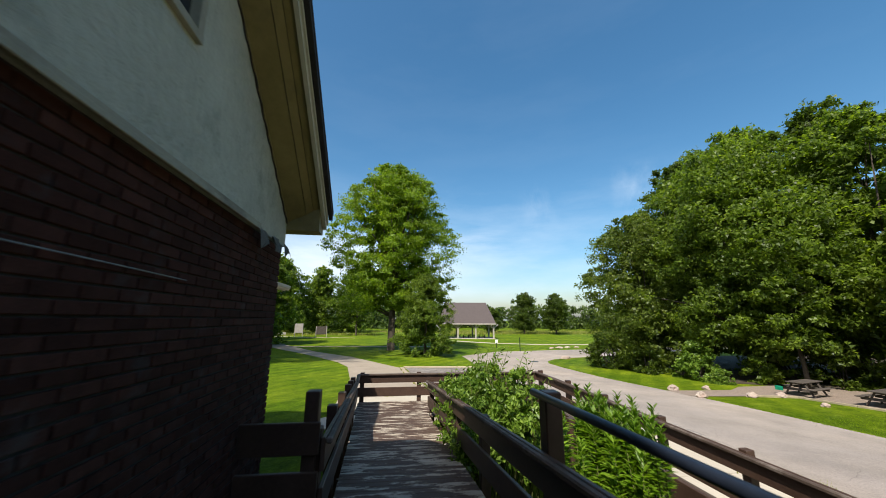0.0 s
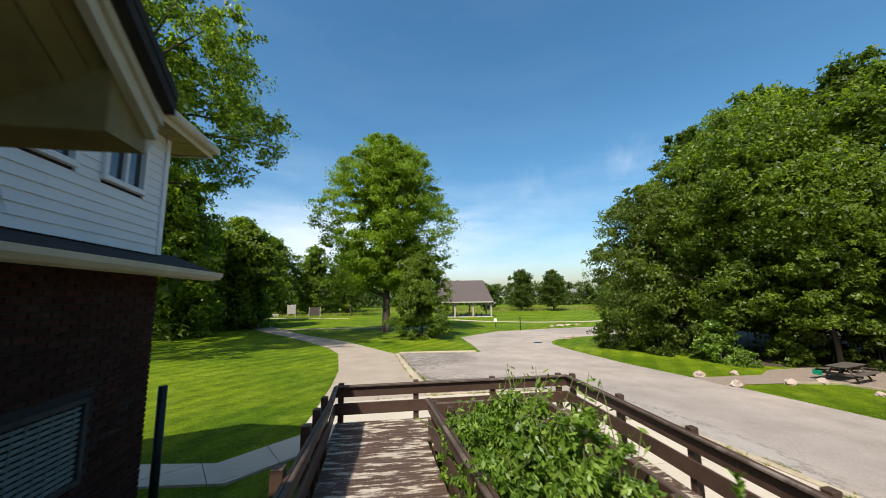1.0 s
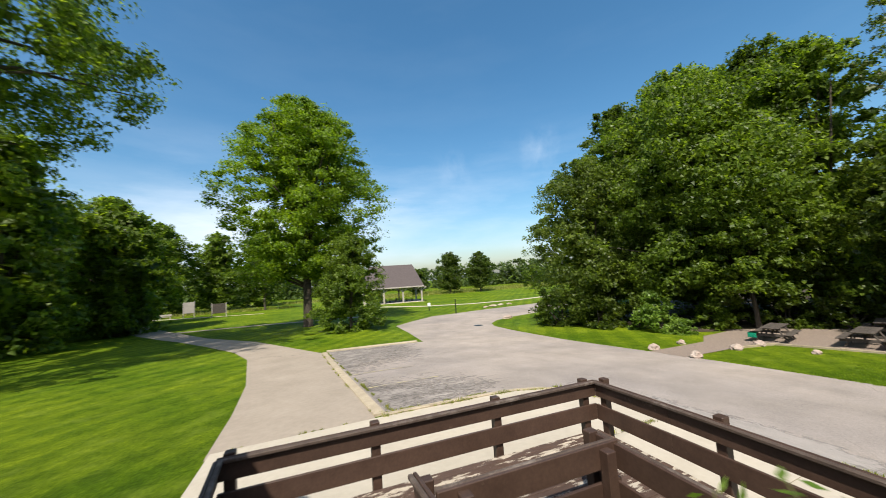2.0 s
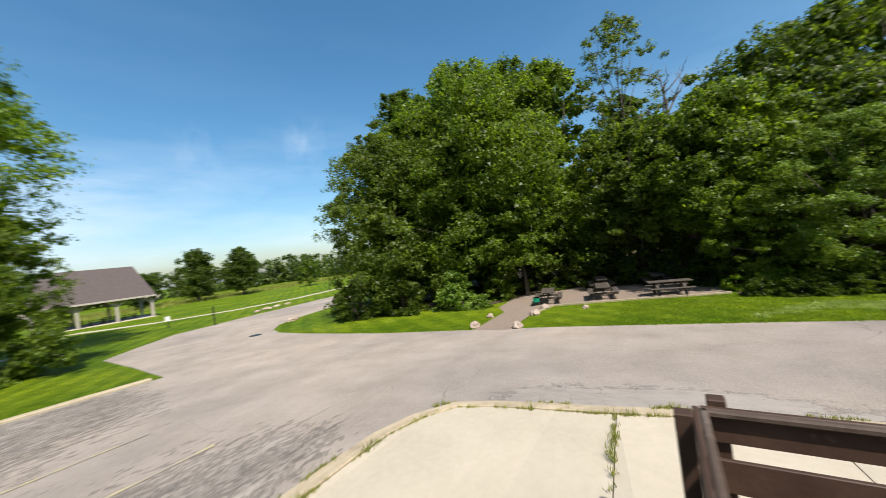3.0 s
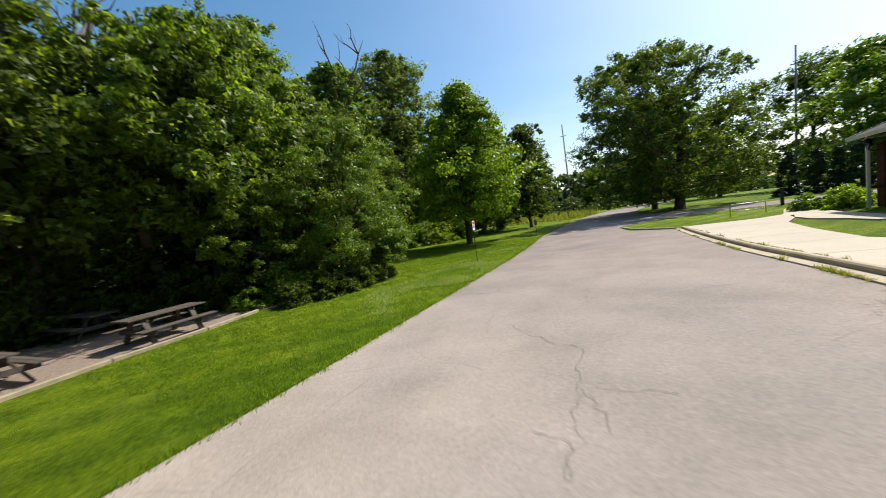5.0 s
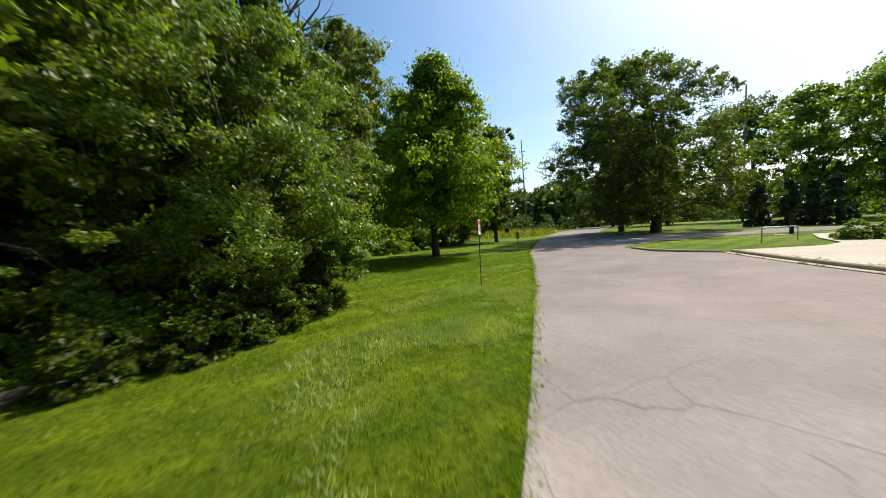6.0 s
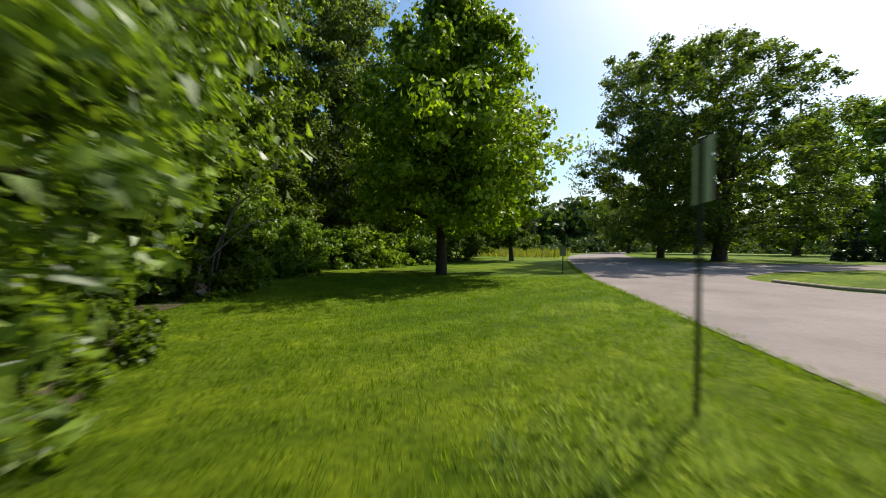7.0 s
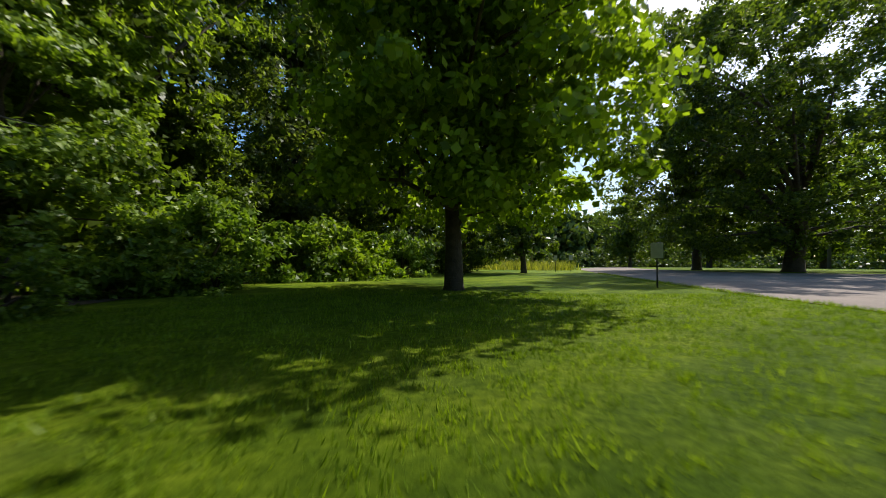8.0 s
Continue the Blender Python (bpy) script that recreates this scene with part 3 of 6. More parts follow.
path_outline = [(2.46, 14.15), (2.02, 19.9), (1.38, 28.7), (-1.0, 33.5), (-3.6, 38.4), (-8.8, 45.2), (-15, 56), (-24, 72), (-30, 82), (-31.5, 80.5), (-26, 69), (-18, 55), (-13.2, 47.6), (-10.9, 44.4), (-7.2, 38.5),
                (-4.3, 33.4), (-2.9, 29.6), (-1.75, 22), (-1.4, 17.4), (-1.3, 14.15)]
sheet("pavement_path", path_outline, PATH_MAT, 0.02, 2.0, "tan asphalt footpath curving across the lawn", "footpath")
sheet("pavement_side_path", [(-15.5, 55.2), (-11, 55.2), (-5, 55.3), (1, 54.6), (9, 55.0), (9, 53.9), (1, 53.3), (-5, 54.0), (-11, 53.9), (-14.8, 53.7)], PATH_MAT, 0.016, 2.0,
                  "narrow tan path branching across the lawn", "footpath")
sheet("pavement_far_path", [(-34, 91), (-20, 84), (-8, 80), (-8, 79), (-20, 82.6), (-34, 89)], CONCRETE, 0.016, 2.0, "pale path past the notice boards", "footpath")
sheet("pavement_shelter_path", [(14, 73), (20, 66), (27, 62), (36, 61), (48, 64), (60, 70), (60.4, 68.4), (48, 62.4), (36, 59.4), (26.6, 60.4), (19, 64.6), (12, 72)],
                     CONCRETE, 0.016, 2.0, "pale concrete footpath leading to the picnic shelter", "footpath")
sheet("pavement_gravel_patio", [(16.3, 16.0), (16.35, 17.8), (19, 18.0), (20.8, 18.1), (22.5, 19.2), (26, 19.5), (30, 16), (30.5, 10), (28.5, 7.6), (24.1, 7.4), (23.65, 8.7), (23.3, 11.5), (22.75, 13.9), (22.3, 15.8), (20.2, 16.2)],
              GRAVEL, 0.02, 1.5, "tan gravel picnic terrace under the trees", "terrace")
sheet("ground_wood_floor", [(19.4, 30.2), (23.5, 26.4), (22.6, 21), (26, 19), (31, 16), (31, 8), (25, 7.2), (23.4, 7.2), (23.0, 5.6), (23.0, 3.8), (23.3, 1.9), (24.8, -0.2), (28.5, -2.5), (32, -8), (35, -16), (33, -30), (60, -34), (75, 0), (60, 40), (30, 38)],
                   DIRT, 0.012, 3.0, "leaf litter under the wood, coloured dark for the shade there", "wood floor")


def clip_cell(poly, x0, x1, y0, y1):
    """The part of an outline that lies in a cell."""
    for axis, value, keep in ((0, x0, 1), (0, x1, -1), (1, y0, 1), (1, y1, -1)):
        out = []
        for i, p in enumerate(poly):
            q = poly[(i + 1) % len(poly)]
            pin, qin = (p[axis] - value) * keep >= 0, (q[axis] - value) * keep >= 0
            if pin:
                out.append(p)
            if pin != qin:
                s = (value - p[axis]) / (q[axis] - p[axis])
                out.append((p[0] + (q[0] - p[0]) * s, p[1] + (q[1] - p[1]) * s))
        poly = out
        if len(poly) < 3:
            return []
    return poly


def outline_area(poly):
    return sum(p[0] * q[1] - q[0] * p[1] for p, q in zip(poly, poly[1:] + poly[:1])) / 2


def slabs(name, outlines, size, lift, mat_, label, turn=0.0, start=(0.0, 0.0), whole_past=1e9):
    """Concrete poured in bays: each bay is a slab of its own with an open joint round it."""
    host = thing(name, Matrix.Identity(4), label, "pavement", kind="structure")
    c, s = math.cos(turn), math.sin(turn)
    for poly in outlines:
        rot = [(x * c + y * s, -x * s + y * c) for x, y in poly]
        xs, ys = [p[0] for p in rot], [p[1] for p in rot]
        i = math.floor((min(xs) - start[0]) / size[0])
        while start[0] + i * size[0] < max(xs):
            j = math.floor((min(ys) - start[1]) / size[1])
            while start[1] + j * size[1] < max(ys):
                lo_x, lo_y = start[0] + i * size[0], start[1] + j * size[1]
                hi_y = lo_y + size[1] if lo_y < whole_past else max(ys) + 1
                bay = clip_cell(rot, lo_x + 0.008, lo_x + size[0] - 0.008, lo_y + 0.008, hi_y - 0.008)
                if lo_y >= whole_past:
                    j += 1000
                clean = []
                for p in bay:
                    if not clean or math.dist(p, clean[-1]) > 0.02:
                        clean.append(p)
                if len(clean) > 2 and math.dist(clean[0], clean[-1]) < 0.02:
                    clean.pop()
                if len(clean) > 2 and abs(outline_area(clean)) > 0.05:
                    back = [(x * c - y * s, x * s + y * c) for x, y in clean]
                    if outline_area(back) < 0:
                        back.reverse()
                    bm = bmesh.new()
                    top = [bm.verts.new((x, y, ground_z(x, y) + lift)) for x, y in back]
                    low = [bm.verts.new((x, y, ground_z(x, y) - 0.05)) for x, y in back]
                    bm.faces.new(top)
                    for a in range(len(top)):
                        b = (a + 1) % len(top)
                        bm.faces.new((low[a], low[b], top[b], top[a]))
                    part("slab", bm, mat_, host)
                j += 1
            i += 1
    return host


front_pad = [(-1.2, 12.2), (-1.2, 14.25)] + offset(drive_edge, 0.3 + 0.16) + [(8, -9.6), (6.4, -10.4),
             (6.7, -8.2), (7.4, -6.2), (7.65, -2.5), (7.75, 1.2), (7.2, 3.0), (5.75, 3.6), (5.7, 10.0), (5.6, 10.35), (-0.3, 10.35), (-0.6, 11.9)]
slabs("pavement_concrete", [front_pad], (30.0, 2.43), 0.1, CONCRETE, "pale cream concrete apron with weedy joints beside the ramp", radians(5), (-10.0, 0.38), 10.0)
house_walk = [(-0.3, 10.4), (-0.65, 11.9), (-1.0, 11.6), (-2.6, 10.2), (-4.2, 10.6), (-9, 11.6), (-9, 10.7), (-4.2, 9.6), (-2.0, 9.2), (-0.9, 10.1)]
slabs("pavement_house_walk", [house_walk], (1.3, 1.3), 0.05, CONCRETE, "narrow shaded concrete walk along the house", radians(30))
south_walk = [(7.6, -10.1), (6.4, -11.2), (5.6, -14.5), (4.4, -17.6), (-6, -19.6), (-6, -18.4), (3.4, -16.4), (4.6, -13), (4.75, -10), (4.5, -4.5), (5.5, -4.4), (5.75, -6), (6.35, -7.4), (6.5, -9), (6.2, -10.3)]
slabs("pavement_south_walk", [south_walk], (1.8, 1.8), 0.06, CONCRETE, "pale concrete walk to the porch", radians(10))


def kerb(name, line, label, width=0.16, height=0.12, piece=2.4, gutter=None, side=1, every=1):
    """A kerb of cast pieces along a line, with a flat gutter apron on its road side where it has one."""
    host = thing(name, Matrix.Identity(4), label, "kerb", kind="structure")
    pts = along(line, piece)
    ways = [(pts[min(k + 1, len(pts) - 1)] - pts[max(k - 1, 0)]).normalized() for k in range(len(pts))]
    for n, (a, b) in enumerate(zip(pts, pts[1:])):
        apron = [gutter[0] + (gutter[1] - gutter[0]) * min(1.0, (n + k) / gutter[2]) for k in (0, 1)] if gutter else None
        d = (b - a).normalized()
        sides = [Vector((-q.y, q.x)) * side for q in (ways[n], ways[n + 1])]
        gap = 0.006 if n % every == 0 else 0.0
        a2, b2 = a + d * gap, b - d * 0.0

        def strip(lo, hi, up, chamfer):
            bm = bmesh.new()
            rows = []
            for p, low, nrm in ((a2, lo[0], sides[0]), (b2, lo[1], sides[1])):
                prof = [(low, -0.06), (low, up - chamfer), (low + chamfer, up), (hi - chamfer * 0.5, up), (hi, up - chamfer * 0.5), (hi, -0.06)]
                rows.append([bm.verts.new((*(p + nrm * o), ground_z(p.x, p.y) + h)) for o, h in prof])
            for k in range(5):
                bm.faces.new((rows[0][k], rows[0][k + 1], rows[1][k + 1], rows[1][k]))
            bm.faces.new(rows[0][::-1])
            bm.faces.new(rows[1])
            bmesh.ops.recalc_face_normals(bm, faces=bm.faces[:])
            return bm

        part("kerb_piece", strip((0, 0), width, height, 0.03), KERB, host)
        if gutter:
            part("gutter_piece", strip((-apron[0], -apron[1]), -0.004, 0.03, 0.006), KERB, host)
    return host


kerb("kerb_drive", offset(drive_edge, 0.3), "worn cream concrete kerb with gutter apron along the drive", 0.15, 0.14, 0.8, (0.3, 0.3, 1), -1, 4)
kerb("kerb_bay_side", [(2.75, 14.6), (2.34, 19.8), (1.7, 28.6)], "worn cream concrete kerb beside the footpath", 0.32, 0.07, 2.0, None, 1)
kerb("kerb_bay_end", [(1.7, 28.75), (8.0, 28.8)], "worn cream concrete kerb at the end of the parking bay", 0.34, 0.09, 2.0, None, 1)
kerb("kerb_island", [(11.35, -9.1), (12.2, -9.85), (13.4, -11.1), (14.2, -13.4)], "low concrete kerb round the grass island", 0.15, 0.1, 1.6, None, -1)

# a drain cover in the drive
bm = bmesh.new()
bmesh.ops.create_cone(bm, cap_ends=True, segments=20, radius1=0.42, radius2=0.42, depth=0.02)
drain = solid("drain_cover", bm, STEEL, "round dark iron drain cover set in the asphalt", "drain cover")
drain.location = (15.3, 34.6, ground_z(15.3, 34.6) + 0.02)
# faded bay lines
for n, (x0, y0, x1, y1) in enumerate(((2.7, 17.75, 5.4, 17.85), (2.5, 20.6, 5.2, 20.7))):
    bm = bmesh.new()
    L = 12
    for k in range(L):
        t0, t1 = k / L, (k + 1) / L
        q = [(x0 + (x1 - x0) * t, y0 + (y1 - y0) * t) for t in (t0, t1)]
        q = q + [(x, y + 0.11) for x, y in q[::-1]]
        bm.faces.new([bm.verts.new((x, y, ground_z(x, y) + 0.025)) for x, y in q])
    solid("bay_line", bm, YELLOW_PAINT, "faded yellow painted parking line on asphalt", "road marking", "bay lines", "structure")


# cracks and seams that have opened in the asphalt
def crack(points, width, seed):
    bm = bmesh.new()
    pts = along(points, 0.09)
    rows = []
    for k, p in enumerate(pts):
        q = pts[min(k + 1, len(pts) - 1)] - pts[max(k - 1, 0)]
        nrm = Vector((-q.y, q.x)).normalized()
        off = 0.12 * noise.noise(Vector((k * 0.21, seed * 5.1, 0))) + 0.08 * noise.noise(Vector((k * 0.83, seed * 2.3, 4))) + 0.04 * noise.noise(Vector((k * 2.3, seed * 3.1, 1)))
        wd = max(0.004, 0.72 * width * (0.1 + 0.95 * abs(noise.noise(Vector((k * 0.31, seed * 8.7, 2)))) + 0.3 * noise.noise(Vector((k * 1.9, seed * 1.7, 6)))))
        mid = p + nrm * off
        rows.append([bm.verts.new((*(mid + nrm * s), ground_z(mid.x, mid.y) + 0.0245)) for s in (wd / 2, -wd / 2)])
    for a, b in zip(rows, rows[1:]):
        bm.faces.new((a[0], a[1], b[1], b[0]))
    solid("road_crack", bm, CRACK, "dark opened crack in the asphalt", "crack", "road cracks", "structure")


for n, (wd, line) in enumerate((
        (0.018, [(13.15, 9.3), (13.0, 10.2), (12.85, 11.2), (12.8, 11.7)]),
        (0.025, [(14.5, 8.3), (14.15, 8.6), (13.9, 8.85), (13.55, 9.1), (13.2, 9.3)]), (0.012, [(15.45, 6.0), (15.1, 7.5), (14.8, 8.8)]),
        (0.035, [(13.9, 1.15), (12.6, 1.1), (11.2, 1.25)]), (0.018, [(14.44, 5.04), (13.63, 5.29), (13.28, 7.37)]), (0.02, [(12.81, 10.34), (12.48, 10.34), (12.11, 10.31)]), (0.02, [(12.9, 10.4), (12.63, 10.8), (12.55, 11.1)]), (0.02, [(13.2, 11.2), (12.9, 11.2), (12.8, 11.7)]),
        (0.035, [(10.9, 14.75), (10.5, 14.5), (10.05, 14.4)]), (0.04, [(9.2, 14.6), (8.75, 14.5), (8.45, 14.3)]), (0.025, [(8.95, 16.3), (8.6, 15.95)]),
        (0.012, [(12.1, 27.7), (12.0, 23.3), (12.2, 20.0), (12.3, 17.1)]), (0.03, [(2.4, 22.8), (4.6, 20.9), (6.4, 20.2)]), (0.03, [(2.6, 16.1), (4.8, 15.6), (7.2, 15.9)]), (0.025, [(2.3, 24.6), (4.4, 24.1), (7.8, 23.4)]),
        (0.1, [(-2.5, 30.1), (-0.6, 29.15), (1.35, 29.0)]), (0.03, [(18.3, -9.3), (16.2, -8.6), (14.0, -8.9)]))):
    crack(line, wd, n + 1)


# ---- house ----
SKEW = 1.5
house = thing("house", pose(-0.33, 2.88, 0, 0, 0, SKEW), "brick and stucco house with white siding above and cream eaves", "house")
HB = 0.4   # foot of the walls


def wall_window(parent, x, y0, y1, z0, z1, frame_w=0.06, split=True, mat_=SIDING):
    """A sliding window in a wall that faces +x: frame, sill, two panes."""
    win = part("window", prism([(y0 - frame_w, z0 - frame_w), (y1 + frame_w, z0 - frame_w), (y1 + frame_w, z0), (y0 - frame_w, z0)], "x", x - 0.04, x + 0.035, 0.004), mat_, parent, "white framed sliding window")
    part("frame", prism([(y0 - frame_w, z1), (y1 + frame_w, z1), (y1 + frame_w, z1 + frame_w), (y0 - frame_w, z1 + frame_w)], "x", x - 0.04, x + 0.03, 0.004), mat_, win)
    for a, b in ((y0 - frame_w, y0), (y1, y1 + frame_w)):
        part("frame", prism([(a, z0), (b, z0), (b, z1), (a, z1)], "x", x - 0.04, x + 0.03, 0.004), mat_, win)
    mid = (y0 + y1) / 2
    if split:
        part("mullion", prism([(mid - 0.025, z0), (mid + 0.025, z0), (mid + 0.025, z1), (mid - 0.025, z1)], "x", x - 0.03, x + 0.02, 0.004), mat_, win)
    for a, b in ((y0, mid), (mid, y1)) if split else ((y0, y1),):
        part("pane", prism([(a + 0.004, z0), (b - 0.004, z0), (b - 0.004, z1), (a + 0.004, z1)], "x", x - 0.035, x - 0.03), GLASS, win)
    return win


# local axes of the house: x out of the side wall, y along it; the side wall's outer corner is the origin
BR = 4.70   # top of the brick
EAVE, PITCH = 5.0, 0.73
W1_BACK = -9.2
RIDGE_Y = -4.3


def roof_low(y):
    """Height of the underside of the near roof."""
    top = EAVE + PITCH * (0.23 - RIDGE_Y)
    return top - PITCH * abs(y - RIDGE_Y)


# the near wing: mortar core, stucco gable round a window, bricks on the face
part("wall_core", box(-0.3, -0.012, W1_BACK, -0.012, HB, BR, 0), MORTAR, house)
part("wall_end", box(-11, -0.31, -0.3, -0.012, HB, BR + 0.5, 0), MORTAR, house)
wy0, wy1, wz0, wz1 = -3.35, -2.14, 5.52, 6.7
gab = [(-0.002, BR + 0.002), (-0.002, roof_low(0)), (wy1, roof_low(wy1)), (wy1, BR + 0.002)]
part("stucco_panel", prism(gab, "x", -0.28, 0.03), STUCCO, house, "off-white stucco gable")
part("stucco_panel", prism([(wy1, BR + 0.002), (wy1, wz0), (wy0, wz0), (wy0, BR + 0.002)], "x", -0.28, 0.03), STUCCO, house)
part("stucco_panel", prism([(wy1, wz1), (wy1, roof_low(wy1)), (wy0, roof_low(wy0)), (wy0, wz1)], "x", -0.28, 0.03), STUCCO, house)
part("stucco_panel", prism([(wy0, BR + 0.002), (wy0, roof_low(wy0)), (RIDGE_Y, roof_low(RIDGE_Y)), (W1_BACK, roof_low(W1_BACK)), (W1_BACK, BR + 0.002)], "x", -0.28, 0.03), STUCCO, house)
wall_window(house, 0.03, wy0 + 0.06, wy1 - 0.06, wz0 + 0.06, wz1 - 0.06, mat_=LEDGE)
part("ledge_board", box(0.031, 0.06, W1_BACK, -0.86, BR - 0.01, BR + 0.05, 0.006), LEDGE, house, "dull cream ledge board between brick and stucco")
part("ledge_board", box(0.061, 0.075, W1_BACK, -0.9, BR - 0.02, BR + 0.012, 0.004), LEDGE, house)
# torn flashing at the corner
for y0, y1, low in ((-0.9, -0.7, 0.15), (-0.58, -0.5, 0.07), (-0.5, -0.37, 0.12), (-0.16, 0.0, 0.1)):
    bm = bmesh.new()
    n = 5
    top = [bm.verts.new((0.066 + 0.01 * math.sin(k * 2.1), y0 + (y1 - y0) * k / n, BR + 0.02 - 0.03 * abs(math.sin(k * 1.9))) ) for k in range(n + 1)]
    bot = [bm.verts.new((0.09 + 0.03 * math.sin(k * 1.7), y0 + (y1 - y0) * k / n, BR - low + 0.05 * math.sin(k * 2.6 + y0 * 9))) for k in range(n + 1)]
    for k in range(n):
        bm.faces.new((top[k], top[k + 1], bot[k + 1], bot[k]))
    bmesh.ops.solidify(bm, geom=bm.faces[:], thickness=0.006)
    part("torn_flashing", bm, FLASHING, house, "torn bent grey flashing")
# loose cable on the brick
part("cable", tube([(0.016, -9.0 + k * 0.55, BR - 0.62 + 0.05 * (k / 15) + 0.012 * math.sin(k * 1.3)) for k in range(14)], [0.0035] * 14, 5), FLASHING, house, "thin pale cable")

# near roof: two slopes, boxed rake, eave box, gutter
OV = 0.44   # rake overhang


def slope(y_a, y_b, thick, x0, x1, mat_, lift=0.0):
    za, zb = roof_low(y_a) + lift, roof_low(y_b) + lift
    return prism([(y_a, za), (y_b, zb), (y_b, zb + thick), (y_a, za + thick)], "x", x0, x1)


def rake_panel(y_a, y_b, x0, lift0, x1, lift1):
    """A soffit board under the rake that falls towards the wall."""
    bm = bmesh.new()
    rings = []
    for y in (y_a, y_b):
        rings.append([bm.verts.new((x, y, roof_low(y) + z)) for x, z in ((x0, lift0), (x1, lift1), (x1, lift1 + 0.018), (x0, lift0 + 0.018))])
    for k in range(4):
        bm.faces.new((rings[0][k], rings[0][(k + 1) % 4], rings[1][(k + 1) % 4], rings[1][k]))
    bm.faces.new(rings[0][::-1])
    bm.faces.new(rings[1])
    bmesh.ops.recalc_face_normals(bm, faces=bm.faces[:])
    return bm


for ya, yb in ((0.23, RIDGE_Y), (RIDGE_Y, 2 * RIDGE_Y - 0.23)):
    part("roof_slope", slope(ya, yb, 0.05, -11, OV + 0.075, SHINGLE, 0.172), SHINGLE, house, "dark shingle roof slope")
    part("rake_soffit", rake_panel(min(ya, 0.0), yb, 0.032, -0.17, 0.235, -0.07), SOFFIT, house, "yellow-brown soffit board")
    part("rake_soffit", rake_panel(min(ya, 0.0), yb, 0.243, -0.066, OV - 0.125, -0.012), SOFFIT, house, "yellow-brown soffit board")
    part("rake_soffit", rake_panel(min(ya, 0.0), yb, OV - 0.119, -0.009, OV - 0.041, 0.02), SOFFIT, house, "yellow-brown soffit board")
    ys = np.linspace(min(ya, -0.03), yb, 90)
    bead = [(0.038 + 0.006 * math.sin(k * 1.7), yy, roof_low(yy) - 0.206 - 0.008 * noise.noise(Vector((k * 0.4, 2.0, ya)))) for k, yy in enumerate(ys)]
    part("sealant_bead", tube(bead, [0.006 + 0.008 * abs(noise.noise(Vector((k * 0.33, 7.0, ya)))) for k in range(90)], 5), MORTAR, house, "dark ragged sealant along the soffit")
    part("rake_fascia", slope(ya, yb, 0.19, OV - 0.04, OV, TRIM, -0.02), TRIM, house, "cream rake fascia")
    part("rake_moulding", slope(ya, yb, 0.05, OV + 0.001, OV + 0.02, TRIM, 0.05), TRIM, house)
    part("drip_edge", slope(ya, yb, 0.06, OV + 0.022, OV + 0.07, SHINGLE, 0.108), SHINGLE, house, "dark metal drip edge under the shingles")
    part("frieze_batten", slope(min(ya, -0.01), yb, 0.022, 0.031, 0.05, SOFFIT, -0.2), SOFFIT, house)
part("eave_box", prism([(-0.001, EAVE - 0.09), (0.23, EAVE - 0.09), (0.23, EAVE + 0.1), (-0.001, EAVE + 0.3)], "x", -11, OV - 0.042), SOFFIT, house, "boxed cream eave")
prof = [(0.235, EAVE + 0.12), (0.235, EAVE - 0.04), (0.3, EAVE - 0.055), (0.345, EAVE + 0.02), (0.355, EAVE + 0.11), (0.34, EAVE + 0.11), (0.33, EAVE + 0.03), (0.295, EAVE - 0.035), (0.25, EAVE - 0.02), (0.25, EAVE + 0.12)]
part("gutter", prism(prof, "x", -11, OV - 0.08), TRIM, house, "cream metal gutter")

# the wing behind: brick below, skirt roof, white siding above
X2, Y2 = -1.5, 3.76
part("wall_core", box(X2 - 0.3, X2 - 0.012, -0.3, Y2 - 0.012, HB, 4.56, 0), MORTAR, house)
part("wall_end", box(-11, X2 - 0.31, Y2 - 0.3, Y2 - 0.012, HB, 4.56, 0), MORTAR, house)
skirt = [(X2 - 0.3, 4.93), (X2 - 0.3, 4.74), (X2 + 0.3, 4.62), (X2 + 0.3, 4.68)]
part("skirt_roof", prism(skirt, "y", 0.36, Y2 + 0.9), SHINGLE, house, "dark shingle skirt roof")
part("skirt_soffit", box(X2, X2 + 0.28, 0.36, Y2 + 0.86, 4.56, 4.6, 0.004), SOFFIT, house)
part("skirt_fascia", box(X2 + 0.28, X2 + 0.31, 0.36, Y2 + 0.87, 4.53, 4.64, 0.004), TRIM, house, "cream skirt fascia")
part("skirt_gutter", prism([(X2 + 0.311, 4.66), (X2 + 0.311, 4.57), (X2 + 0.36, 4.55), (X2 + 0.4, 4.6), (X2 + 0.41, 4.66), (X2 + 0.395, 4.66), (X2 + 0.36, 4.57), (X2 + 0.325, 4.585), (X2 + 0.325, 4.66)], "y", 0.37, Y2 + 0.92),
     TRIM, house, "cream metal gutter")
part("skirt_end", prism([(X2 - 0.3, 4.57), (X2 + 0.28, 4.57), (X2 + 0.28, 4.62), (X2 - 0.3, 4.74)], "y", Y2 + 0.871, Y2 + 0.89), TRIM, house)
X3, Y3 = -1.6, 3.86
UP0, UP1 = 4.86, 6.53
part("upper_wall_core", box(-11, X3 - 0.02, 0.0, Y3 - 0.02, UP0 - 0.3, UP1 + 0.2, 0), DARK_INSIDE, house)
uw = (2.8, 3.37, 5.64, 6.26)
uw2 = (1.85, 2.36, 5.64, 6.26)
